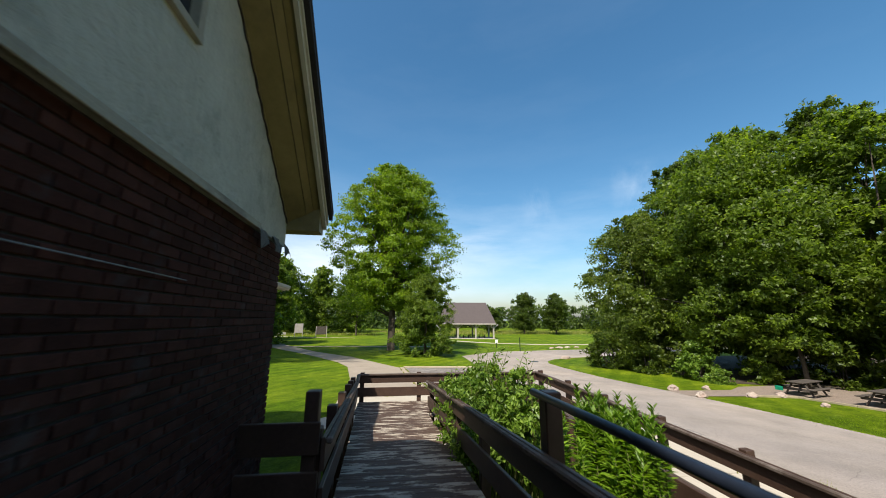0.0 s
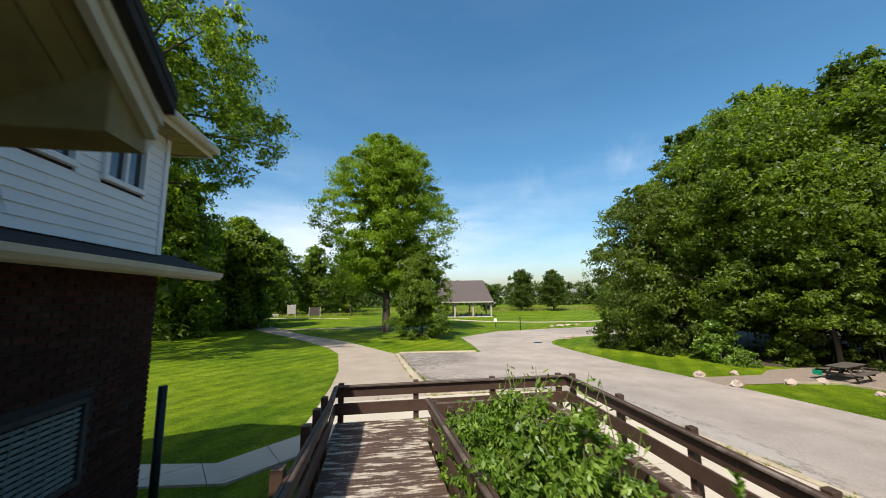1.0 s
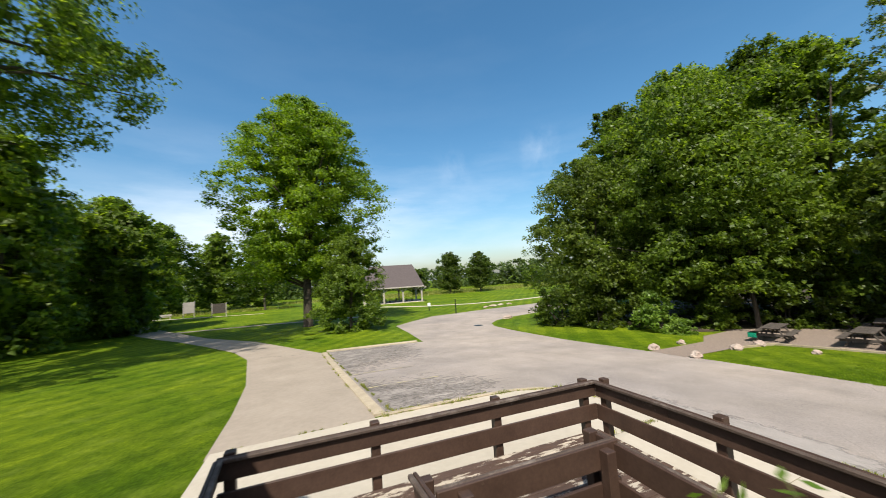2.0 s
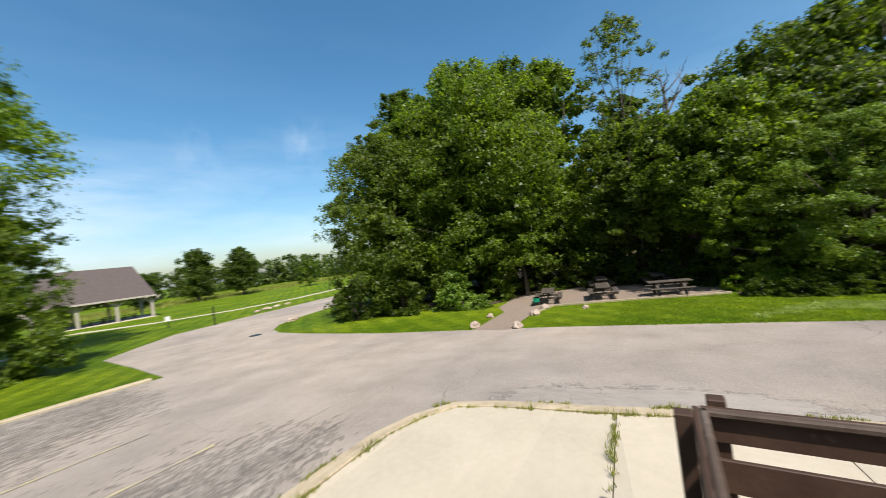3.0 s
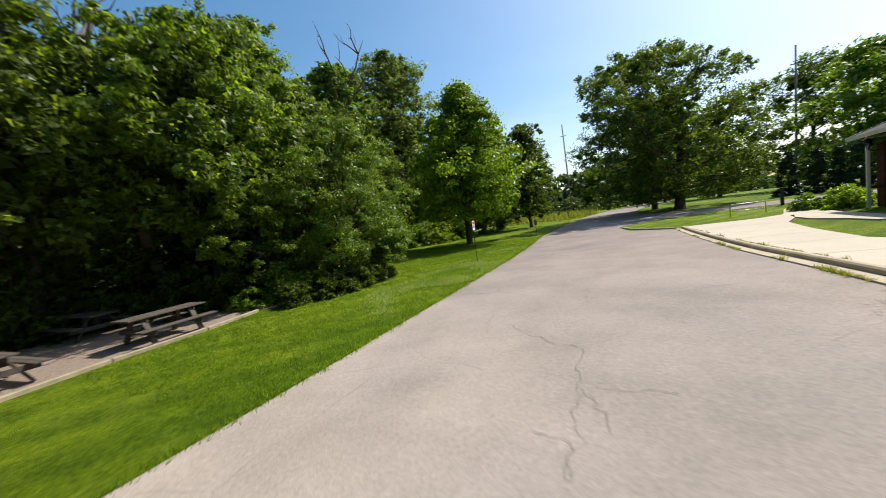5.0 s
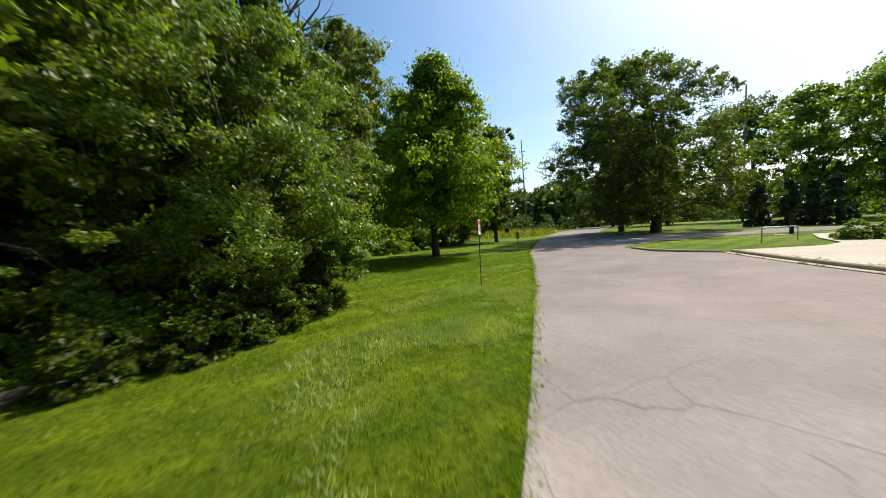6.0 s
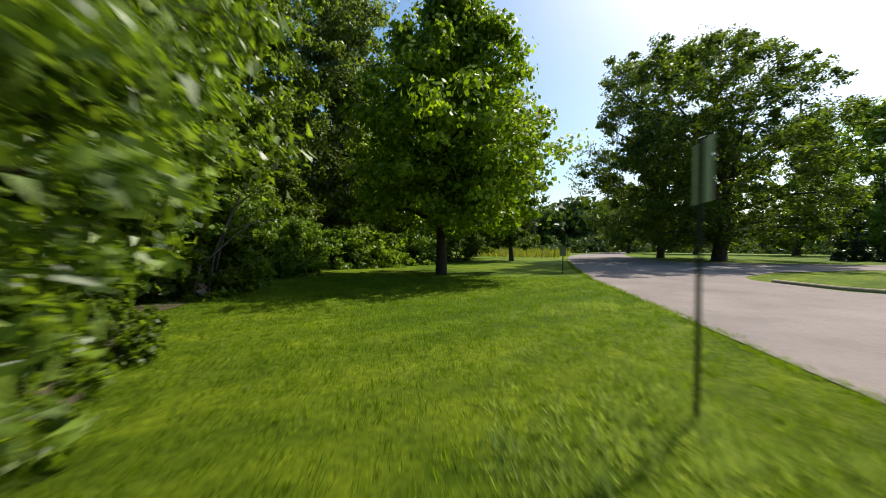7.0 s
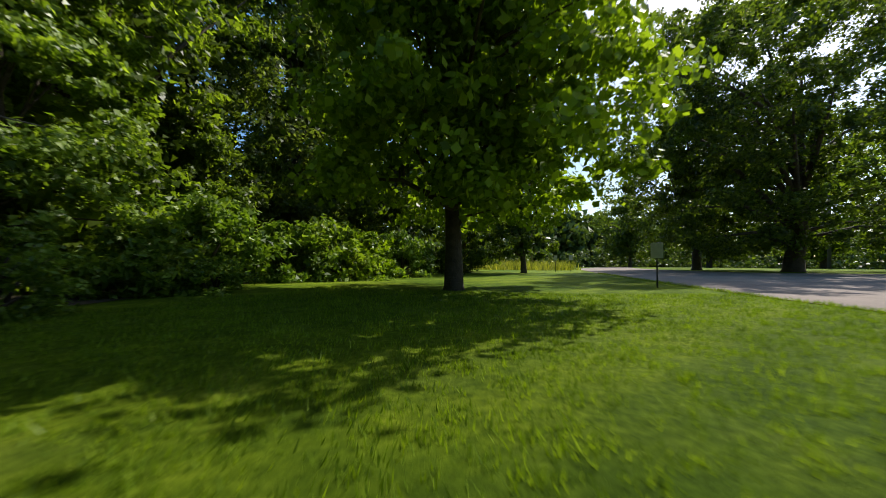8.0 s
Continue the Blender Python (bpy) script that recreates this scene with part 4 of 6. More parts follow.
for k in range(15):
    z0 = UP0 + k * 0.112
    z1 = z0 + 0.112
    spans = [(0.0, Y3)]
    for wv in (uw, uw2):
        if z1 > wv[2] - 0.059 and z0 < wv[3] + 0.059:
            spans = [s for a, b in spans for s in ((a, min(b, wv[0] - 0.061)), (max(a, wv[1] + 0.061), b)) if s[1] - s[0] > 0.02]
    for a, b in spans:
        bm = prism([(X3 - 0.018, z0), (X3 + 0.016, z0), (X3 + 0.002, z1 + 0.01), (X3 - 0.018, z1 + 0.01)], "y", a, b)
        part("siding_board", bm, SIDING, house)
part("corner_board", box(X3 - 0.06, X3 + 0.03, Y3 - 0.07, Y3 + 0.02, UP0, UP1, 0.006), SIDING, house)
for wv in (uw, uw2):
    wall_window(house, X3 + 0.02, *wv)
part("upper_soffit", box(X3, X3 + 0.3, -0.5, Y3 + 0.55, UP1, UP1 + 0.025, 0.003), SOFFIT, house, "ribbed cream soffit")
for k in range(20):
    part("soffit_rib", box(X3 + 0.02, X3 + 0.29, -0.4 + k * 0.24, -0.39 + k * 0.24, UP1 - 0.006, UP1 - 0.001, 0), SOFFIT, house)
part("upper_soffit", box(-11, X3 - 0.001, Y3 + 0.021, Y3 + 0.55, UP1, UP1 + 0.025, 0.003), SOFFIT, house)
part("upper_fascia", box(X3 + 0.3, X3 + 0.33, -0.5, Y3 + 0.58, UP1 - 0.02, UP1 + 0.16, 0.004), TRIM, house, "cream upper fascia")
part("upper_fascia", box(-11, X3 + 0.299, Y3 + 0.551, Y3 + 0.58, UP1 - 0.02, UP1 + 0.16, 0.004), TRIM, house)
part("upper_gutter", box(X3 + 0.331, X3 + 0.43, -0.5, Y3 + 0.6, UP1 + 0.05, UP1 + 0.16, 0.02), TRIM, house)
part("upper_roof", prism([(X3 + 0.4, UP1 + 0.17), (-6.3, UP1 + 2.6), (-11.2, UP1 + 0.8), (-11.2, UP1 + 0.17)], "y", -0.6, Y3 + 0.62), SHINGLE, house, "dark shingle upper roof")
# cellar window with glass block and slim steel post by the walk
bmw = wall_window(house, X2 + 0.01, 1.75, 2.73, 2.5, 3.22, 0.05, False, GREY_WOOD)
for k in range(13):
    part("louvre", box(X2 - 0.012, X2 + 0.016, 1.76, 2.72, 2.51 + k * 0.0545, 2.544 + k * 0.0545, 0.004), MESH_GREY, bmw)
for k in range(8):
    part("bar", box(X2 + 0.0165, X2 + 0.022, 1.8 + k * 0.12, 1.812 + k * 0.12, 2.505, 3.215, 0.001), MESH_GREY, bmw)

fp = tube([(0, 0, 0), (0, 0, 2.4)], [0.055, 0.055], 12)
post = solid("bollard_post", fp, STEEL, "slim black steel post beside the house walk", "post")
post.location = (-1.93, 6.91, ground_z(-1.93, 6.91))


# south end: porch with a lantern
porch = thing("porch", pose(2.9, -16.2, ground_z(3, -12), 0, 0, SKEW), "low brown porch with cream roof edge and brick pier", "porch")
part("pier", box(-0.4, 0.35, 5.1, 5.7, 0, 3.0, 0.02), BRICK, porch, "dark brick pier")
part("post", box(0.75, 0.87, 5.55, 5.67, 0, 3.35, 0.01), TRIM, porch, "cream porch post")
part("wall", box(-7, -0.41, 4.9, 5.2, 0, 3.3, 0.01), BRICK, porch)
part("wall", box(-0.41, -0.1, 5.71, 13.0, 0, 3.3, 0.01), BRICK, porch)
part("railing_board", box(0.36, 0.74, 5.56, 5.62, 0.9, 1.05, 0.006), BROWN_WOOD, porch)
part("roof", prism([(-7, 3.32), (1.1, 3.32), (1.1, 3.42), (-3.0, 5.0), (-7, 5.0)], "y", 4.5, 13.0), SHINGLE, porch, "dark shingle porch roof")
part("roof_fascia", box(1.101, 1.13, 4.5, 13.0, 3.28, 3.46, 0.004), TRIM, porch, "cream roof fascia")
part("roof_fascia", prism([(-7, 3.3), (1.13, 3.3), (1.13, 3.46), (-3.0, 5.06), (-7, 5.06)], "y", 4.47, 4.498), TRIM, porch)
lantern = thing("wall_lantern", pose(3.62, -10.35, ground_z(3, -12) + 2.75), "black iron lantern with clear glass under the porch roof", "lantern")
part("body", tube([(0, 0, 0), (0, 0, 0.32)], [0.07, 0.13], 6), GLASS, lantern, "clear tapered glass")
part("cap", tube([(0, 0, 0.321), (0, 0, 0.4), (0, 0, 0.47)], [0.19, 0.12, 0.02], 6), STEEL, lantern)
part("bracket", tube([(0, 0, -0.001), (-0.1, 0, -0.12), (-0.42, 0, -0.1)], [0.02, 0.02, 0.02], 6), STEEL, lantern)

# ---- the wooden ramp ----
ramp_thing = thing("wooden_ramp", Matrix.Identity(4), "brown painted wooden switchback ramp with plank rails", "ramp")
DECK = 1.5
LS, RS = 0.09, 0.014   # slopes of the two flights
SK = 0.063


def left_x(y):
    return -0.07 + SK * (9.84 - y)


def in_x(y):
    return left_x(y) + 1.9 - 0.036 * max(0.0, 8.5 - y)


def left_z(y):
    return DECK + LS * max(0.0, 8.5 - y)


def right_z(y):
    return DECK - RS * max(0.0, 8.5 - y)


plank_meshes = {}


def plank(x0, x1, y, z0, wid, skew_y=0.0):
    n = round(x1 - x0, 2)
    if n not in plank_meshes:
        plank_meshes[n] = from_bmesh("plank", box(0, n, 0.004, wid - 0.004, -0.038, 0, 0.004), DECK_WOOD)
    ob = part("plank", plank_meshes[n], DECK_WOOD, ramp_thing)
    ob.location = (x0, y, z0)
    return ob


y = -3.0
while y < 8.5:
    x0 = left_x(y)
    ob = plank(x0 + 0.03, in_x(y) - 0.04, y, left_z(y + 0.07), 0.14)
    ob.rotation_euler = (-math.atan(LS), 0, SKEW * 0.0)
    y += 0.141
y = 8.52
while y < 9.75:
    plank(-0.02, 5.42, y, DECK, 0.14)
    y += 0.141
y = 0.0
while y < 8.5:
    ob = plank(4.22, 5.42, y, right_z(y + 0.07), 0.14)
    ob.rotation_euler = (math.atan(RS), 0, 0)
    y += 0.141


def railing(points, out, post_at, drop=None, cap=True, post_top=0.0, skip_low=False, half=0.06):
    """Boards through the tops given, with posts on the outer side (out: the unit way from the boards to the posts)."""
    out = Vector((*out, 0))
    for a, b in zip(points, points[1:]):
        a, b = Vector(a), Vector(b)
        part("top_board", beam(a + Vector((0, 0, -0.13)), b + Vector((0, 0, -0.13)), 0.04, 0.26, 0.006), BROWN_WOOD, ramp_thing)
        if cap:
            part("handrail", beam(a - out * 0.05 + Vector((0, 0, -0.025)), b - out * 0.05 + Vector((0, 0, -0.025)), 0.055, 0.05, 0.012), RAIL_WOOD, ramp_thing)
        if not skip_low:
            part("low_board", beam(a + Vector((0, 0, -0.515)), b + Vector((0, 0, -0.515)), 0.04, 0.25, 0.006), BROWN_WOOD, ramp_thing)
    for p in post_at:
        p = Vector(p) + out * (half + 0.022)
        g = ground_z(p.x, p.y)
        part("post", box(p.x - half, p.x + half, p.y - half, p.y + half, g - 0.05, p.z + 0.025 + post_top, 0.008), BROWN_WOOD, ramp_thing)


RT = DECK + 0.78
far_y = 9.84
railing([(-0.07, far_y, RT), (5.48, far_y, RT)], (0, 1), [(0.05, far_y, RT), (1.75, far_y, RT), (3.6, far_y, RT), (5.3, far_y, RT)])
railing([(left_x(2.1), 2.1, left_z(2.1) + 0.8), (left_x(8.5), 8.5, RT), (-0.07, far_y - 0.06, RT)], (-1, 0), [(left_x(yy), yy, left_z(yy) + 0.8) for yy in (2.2, 3.6, 5.1, 6.6, 7.6, 8.6)], post_top=0.05)
railing([(left_x(2.1) - 0.03, 2.1, left_z(2.1) + 0.93), (-0.28, 2.1, left_z(2.1) + 0.93)], (0, 1), [(left_x(2.1) - 0.12, 2.1, left_z(2.1) + 1.15)], cap=False)
railing([(in_x(-3), -3, left_z(-3) + 0.8), (in_x(8.5), 8.5, RT)], (1, 0), [(in_x(yy), yy, left_z(yy) + 0.72) for yy in (3.3, 4.8, 6.6, 8.4)])
for yy in (-1.5, 1.42):
    px, pz = in_x(yy) + 0.087, 3.35
    part("post", box(px - 0.065, px + 0.065, yy - 0.065, yy + 0.065, ground_z(px, yy) - 0.05, pz, 0.01), BROWN_WOOD, ramp_thing)
railing([(2.0, 8.1, RT), (4.12, 8.1, RT)], (0, -1), [(2.25, 8.1, RT - 0.06), (3.9, 8.1, RT - 0.06)])
y = 8.1
while y < 8.5:
    plank(1.95, 4.21, y, DECK, 0.14)
    y += 0.141
railing([(4.07, 8.5, RT - 0.02), (4.15, 0.0, right_z(0) + 0.76)], (-1, 0), [(4.11, yy, right_z(yy) + 0.76) for yy in (8.4, 6.6, 4.8, 3.0, 1.2)])
railing([(5.48, far_y - 0.03, RT), (5.48, 8.5, RT), (5.48, 0.0, right_z(0) + 0.8)], (1, 0), [(5.48, yy, right_z(yy) + 0.8) for yy in (9.7, 7.9, 6.25, 4.6, 3.1, 1.6, 0.2)])
for yy in np.arange(-2.6, 8.6, 1.6):
    part("joist", beam((left_x(yy), yy, left_z(yy) - 0.12), (in_x(yy), yy, left_z(yy) - 0.12), 0.05, 0.15, 0.004), BROWN_WOOD, ramp_thing)
part("skirt_board", beam((-0.05, far_y - 0.02, DECK - 0.13), (5.46, far_y - 0.02, DECK - 0.13), 0.04, 0.18, 0.004), BROWN_WOOD, ramp_thing)
part("skirt_board", beam((5.46, 8.5, DECK - 0.13), (5.46, 0, right_z(0) - 0.13), 0.04, 0.18, 0.004), BROWN_WOOD, ramp_thing)
part("skirt_board", beam((5.46, far_y - 0.05, DECK - 0.13), (5.46, 8.5, DECK - 0.13), 0.04, 0.18, 0.004), BROWN_WOOD, ramp_thing)
pr = [(in_x(yy) - 0.006, yy, 3.345 - 0.012 * yy) for yy in (-1.7, -0.9, -0.1, 0.7, 1.52)]
solid("pipe_handrail", tube(pr, [0.028] * 5, 12), BLUE_PIPE, "black-blue round pipe handrail fixed over the ramp rail", "handrail", smooth=False)


# ---- picnic tables ----
def picnic_table():
    t = thing("picnic_table", Matrix.Identity(4), "weathered grey wooden picnic table with fixed benches on gravel", "picnic table", "picnic tables")
    for k in range(5):
        part("tabletop_board", box(-0.37 + k * 0.149, -0.37 + k * 0.149 + 0.14, -1.02, 1.02, 0.72, 0.76, 0.006), GREY_WOOD, t)
    for side in (-1, 1):
        for k in range(2):
            x = side * (0.6 + k * 0.15)
            part("bench_board", box(x - 0.07, x + 0.07, -1.02, 1.02, 0.42, 0.46, 0.006), GREY_WOOD, t)
        for yy in (-0.62, 0.62):
            part("leg", beam((side * 0.24, yy, 0.7), (side * 0.62, yy, 0.02), 0.045, 0.14, 0.006, (0, 1, 0)), GREY_WOOD, t)
    for yy in (-0.62, 0.62):
        part("seat_support", box(-0.76, 0.76, yy + 0.026, yy + 0.066, 0.29, 0.42, 0.006), GREY_WOOD, t)
        part("top_batten", box(-0.34, 0.34, yy - 0.07, yy - 0.026, 0.62, 0.72, 0.006), GREY_WOOD, t)
    part("brace", beam((0, -0.58, 0.36), (0, -0.1, 0.7), 0.045, 0.09, 0.005, (1, 0, 0)), GREY_WOOD, t)
    part("brace", beam((0, 0.58, 0.36), (0, 0.1, 0.7), 0.045, 0.09, 0.005, (1, 0, 0)), GREY_WOOD, t)
    return t


first_table = picnic_table()


spots = [(23.55, 16.25, 104), (24.3, 13.25, 101), (24.3, 9.95, 12), (28.3, 10.6, 100), (28.2, 13.9, 105)]
first_table.matrix_world = pose(spots[0][0], spots[0][1], ground_z(spots[0][0], spots[0][1]) + 0.025, 0, 0, spots[0][2])
tables = [first_table] + [copy_thing(first_table, pose(x, y, ground_z(x, y) + 0.025, 0, 0, a)) for x, y, a in spots[1:]]
# green covers hanging over two bench ends
for tb in tables[:2]:
    bm = box(0.5, 0.86, 0.5, 1.06, 0.463, 0.478, 0.004)
    bm = box(0.5, 0.86, 1.035, 1.06, 0.24, 0.474, 0.006, bm)
    bm = box(0.835, 0.86, 0.5, 1.05, 0.3, 0.474, 0.006, bm)
    cover = solid("bench_cover", bm, GREEN_CLOTH, "green plastic sheet hung over the bench end", "cover", "bench covers")
    cover.matrix_world = tb.matrix_world.copy()


# pale timbers edging the terrace towards the lawn
edging = thing("timber_edging", Matrix.Identity(4), "pale weathered timbers edging the gravel terrace", "edging", kind="structure")
line = along([(20.1, 16.12), (22.24, 15.72), (22.69, 13.85), (23.24, 11.45), (23.59, 8.65), (24.0, 7.4)], 2.2)
for a, b in zip(line, line[1:]):
    d = (b - a).normalized() * 0.01
    part("timber", beam((a.x + d.x, a.y + d.y, ground_z(a.x, a.y) + 0.03), (b.x - d.x, b.y - d.y, ground_z(b.x, b.y) + 0.03), 0.13, 0.13, 0.015), EDGE_TIMBER, edging)


# ---- boulders ----
def boulder(x, y, sx, sy, sz, seed, label="rounded pale pink boulder at the terrace path"):
    bm = bmesh.new()
    bmesh.ops.create_icosphere(bm, subdivisions=3, radius=0.5)
    for v in bm.verts:
        p = v.co.normalized()
        k = 1 + 0.34 * noise.noise(p * 1.6 + Vector((seed * 7.3, 0, 0))) + 0.1 * noise.noise(p * 5 + Vector((0, seed * 3.1, 0)))
        q = p * 0.5 * k
        v.co = (q.x * sx, q.y * sy, max(q.z, -0.24) * sz)
    ob = solid("boulder", bm, STONE, label, "boulder", "boulders")
    ob.location = (x, y, ground_z(x, y) + 0.2 * sz)
    return ob


for k, (x, y, sx, sy, sz) in enumerate(((17.0, 18.05, 0.52, 0.44, 0.42), (16.6, 15.7, 0.55, 0.46, 0.42), (19.4, 18.35, 0.4, 0.36, 0.32), (19.8, 15.95, 0.55, 0.46, 0.38), (21.6, 15.95, 0.55, 0.45, 0.36),
                                        (21.2, 13.7, 0.35, 0.3, 0.25), (20.0, 37.3, 1.1, 0.7, 0.5), (20.6, 38.0, 0.7, 0.6, 0.4), (26.6, 52.5, 1.3, 0.8, 0.4), (28.2, 53.0, 0.9, 0.7, 0.4), (25, 51.8, 0.8, 0.7, 0.35),
                                        (30.0, 53.4, 0.9, 0.6, 0.35), (30.5, -4.9, 0.7, 0.5, 0.5), (30.1, -4.6, 0.45, 0.4, 0.35))):
    boulder(x, y, sx, sy, sz, k + 1, "rounded pale pink boulder by the terrace path" if k < 6 else "low pale boulder on the grass by the drive" if k < 12 else "pale pink boulder under the bushes at the wood edge")


# ---- signs ----
def steel_sign(x, y, height, face, turn, w=0.31, h=0.46):
    s = thing("road_sign", pose(x, y, ground_z(x, y), 0, 0, turn), "small red and white road sign on a thin dark steel post" if face else "thin dark steel sign post on the lawn", "sign", "road signs")
    part("post", box(-0.022, 0.022, -0.012, 0.012, -0.2, height, 0.004), STEEL, s)
    plate = part("plate", box(-w / 2, w / 2, 0.013, 0.017, height - h - 0.02, height - 0.02, 0.001), SIGN_WHITE if face else GALVANISED, s, "white sign plate")
    if face:
        top = height - 0.06
        part("printed_bar", box(-w / 2 + 0.03, w / 2 - 0.03, 0.018, 0.02, top - 0.12, top, 0), SIGN_RED, plate)
        for k in range(3):
            part("printed_bar", box(-w / 2 + 0.05, w / 2 - 0.05 - 0.02 * k, 0.018, 0.02, top - 0.19 - k * 0.06, top - 0.155 - k * 0.06, 0), SIGN_RED, plate)
        part("bolt", box(-0.01, 0.01, 0.018, 0.024, height - 0.05, height - 0.03, 0), STEEL, plate)
    return s


steel_sign(19.72, -1.23, 2.1, True, 95)
steel_sign(21.1, -16.2, 1.35, False, -20)
steel_sign(22.6, -37.5, 1.5, False, 0)
steel_sign(23.9, -37.5, 1.5, False, 0)

# notice boards, bench and small posts on the north lawn
for x, y, hgt, wid, mat_, lab in ((-15.3, 79.7, 2.5, 2.2, GREY_WOOD, "dark wooden notice board on two posts"), (-21.5, 85.2, 3.0, 1.7, PALE_WOOD, "pale wooden notice board on two posts")):
    nb = thing("notice_board", pose(x, y, ground_z(x, y), 0, 0, 12), lab, "notice board", "notice boards")
    for sx in (-1, 1):
        part("post", box(sx * wid / 2 - 0.07, sx * wid / 2 + 0.07, -0.07, 0.07, -0.2, hgt + 0.1, 0.01), PALE_WOOD, nb)
    part("panel", box(-wid / 2 + 0.071, wid / 2 - 0.071, -0.05, 0.05, hgt * 0.3, hgt, 0.01), mat_, nb)
bench = thing("park_bench", pose(-25.6, 86.5, ground_z(-25.6, 86.5), 0, 0, 10), "small pale wooden bench beside the notice board", "bench")
part("seat", box(-0.9, 0.9, -0.22, 0.22, 0.43, 0.49, 0.01), PALE_WOOD, bench)
part("backrest", box(-0.9, 0.9, 0.221, 0.27, 0.6, 0.95, 0.01), PALE_WOOD, bench)
for sx in (-0.75, 0.75):
    part("leg", box(sx - 0.05, sx + 0.05, -0.2, 0.27, 0, 0.43, 0.01), PALE_WOOD, bench)
box_post = thing("trail_marker", pose(17.0, 54.5, ground_z(17, 54.5)), "small white trail marker on a dark post", "marker")
part("post", box(-0.04, 0.04, -0.04, 0.04, -0.1, 1.1, 0.005), STEEL, box_post)
part("panel", box(-0.22, 0.22, -0.06, -0.041, 0.75, 1.25, 0.004), SIGN_WHITE, box_post)
for x, y in ((18.4, 47.5), (44.5, 62.5)):
    mp = solid("marker_post", box(-0.05, 0.05, -0.05, 0.05, -0.1, 1.9, 0.006), STEEL, "thin dark marker post on the grass", "post", "marker posts")
    mp.location = (x, y, ground_z(x, y))

# ---- picnic shelter ----
shelter = thing("picnic_shelter", pose(18.0, 85.1, ground_z(18, 85), 0, 0, -7), "open picnic shelter with grey-brown hipped roof on pale timber posts", "shelter")
SW, SD, SE, SR = 6.8, 5.0, 3.55, 8.6
hip = bmesh.new()
e = [hip.verts.new(p) for p in ((-SW, -SD, SE), (SW, -SD, SE), (SW, SD, SE), (-SW, SD, SE))]
r = [hip.verts.new(p) for p in ((-SW + 1.7, 0, SR), (SW - 1.7, 0, SR))]
for f in ((e[0], e[1], r[1], r[0]), (e[1], e[2], r[1]), (e[2], e[3], r[0], r[1]), (e[3], e[0], r[0]), (e[3], e[2], e[1], e[0])):
    hip.faces.new(f)
part("roof", hip, SHELTER_ROOF, shelter, "grey-brown shingle hip roof")
for a, b in (((-SW, -SD), (SW, -SD)), ((SW, -SD), (SW, SD)), ((SW, SD), (-SW, SD)), ((-SW, SD), (-SW, -SD))):
    part("fascia", beam((*a, SE - 0.13), (*b, SE - 0.13), 0.06, 0.26, 0.01), PALE_WOOD, shelter)
for px in (-6.3, -2.1, 2.1, 6.3):
    for py in (-4.2, 4.2):
        part("post", box(px - 0.17, px + 0.17, py - 0.17, py + 0.17, -0.2, SE, 0.015), PALE_WOOD, shelter)
        for dx in (-1, 1):
            part("knee_brace", beam((px + dx * 0.14, py, SE - 1.15), (px + dx * 1.1, py, SE - 0.2), 0.14, 0.2, 0.01), PALE_WOOD, shelter)
part("floor_slab", box(-6.7, 6.7, -4.7, 4.7, -0.1, 0.08, 0.02), CONCRETE, shelter)
for px, py in ((-3.8, -1.5), (0, -1.5), (3.8, -1.5), (-1.9, 2), (1.9, 2)):
    q = shelter.matrix_world @ pose(px, py, 0.08, 0, 0, 90)
    tables.append(copy_thing(first_table, q))
for tb in tables[5:]:
    tagged(tb, "dark wooden picnic table on the shelter's concrete floor")

# ---- bike rack, utility poles ----
rack = thing("bike_rack", pose(7.3, -14.1, ground_z(7.3, -14.1), 0, 0, 28), "low galvanised steel bike rack on the grass", "bike rack")
part("rail", tube([(-1.05, 0, -0.1), (-1.05, 0, 0.62), (-0.95, 0, 0.72), (0.95, 0, 0.72), (1.05, 0, 0.62), (1.05, 0, -0.1)], [0.03] * 6, 8), GALVANISED, rack)
part("rail", tube([(-1.05, 0, 0.3), (1.05, 0, 0.3)], [0.02] * 2, 8), GALVANISED, rack)
dp = solid("guide_post", box(-0.09, 0.09, -0.09, 0.09, -0.1, 1.25, 0.01), STEEL, "dark square post on the lawn", "post")
dp.location = (4.5, -19.5, ground_z(4.5, -19.5))


def utility_pole(x, y, h, lean):
    p = thing("utility_pole", pose(x, y, ground_z(x, y), 0, lean, 0), "tall bare wooden utility pole with short crossarm", "utility pole", "utility poles")
    part("pole", tube([(0, 0, -0.3), (0, 0, h * 0.5), (0, 0, h)], [0.17, 0.14, 0.1], 10), POLE_WOOD, p)
    part("crossarm", box(-0.6, 0.6, -0.05, 0.05, h * 0.87, h * 0.87 + 0.11, 0.01), POLE_WOOD, p)
    for sx in (-0.5, 0.5):
        part("insulator", tube([(sx, 0, h * 0.87 + 0.111), (sx, 0, h * 0.87 + 0.3)], [0.04, 0.03], 8), GALVANISED, p)
    return p


utility_pole(27.7, -67, 20.0, 1.5)
utility_pole(-5.0, -54.2, 19.5, -1.5)


# ---- plants ----
rng = np.random.default_rng(7)


def unit_rows(v):
    return v / np.maximum(np.linalg.norm(v, axis=-1, keepdims=True), 1e-9)


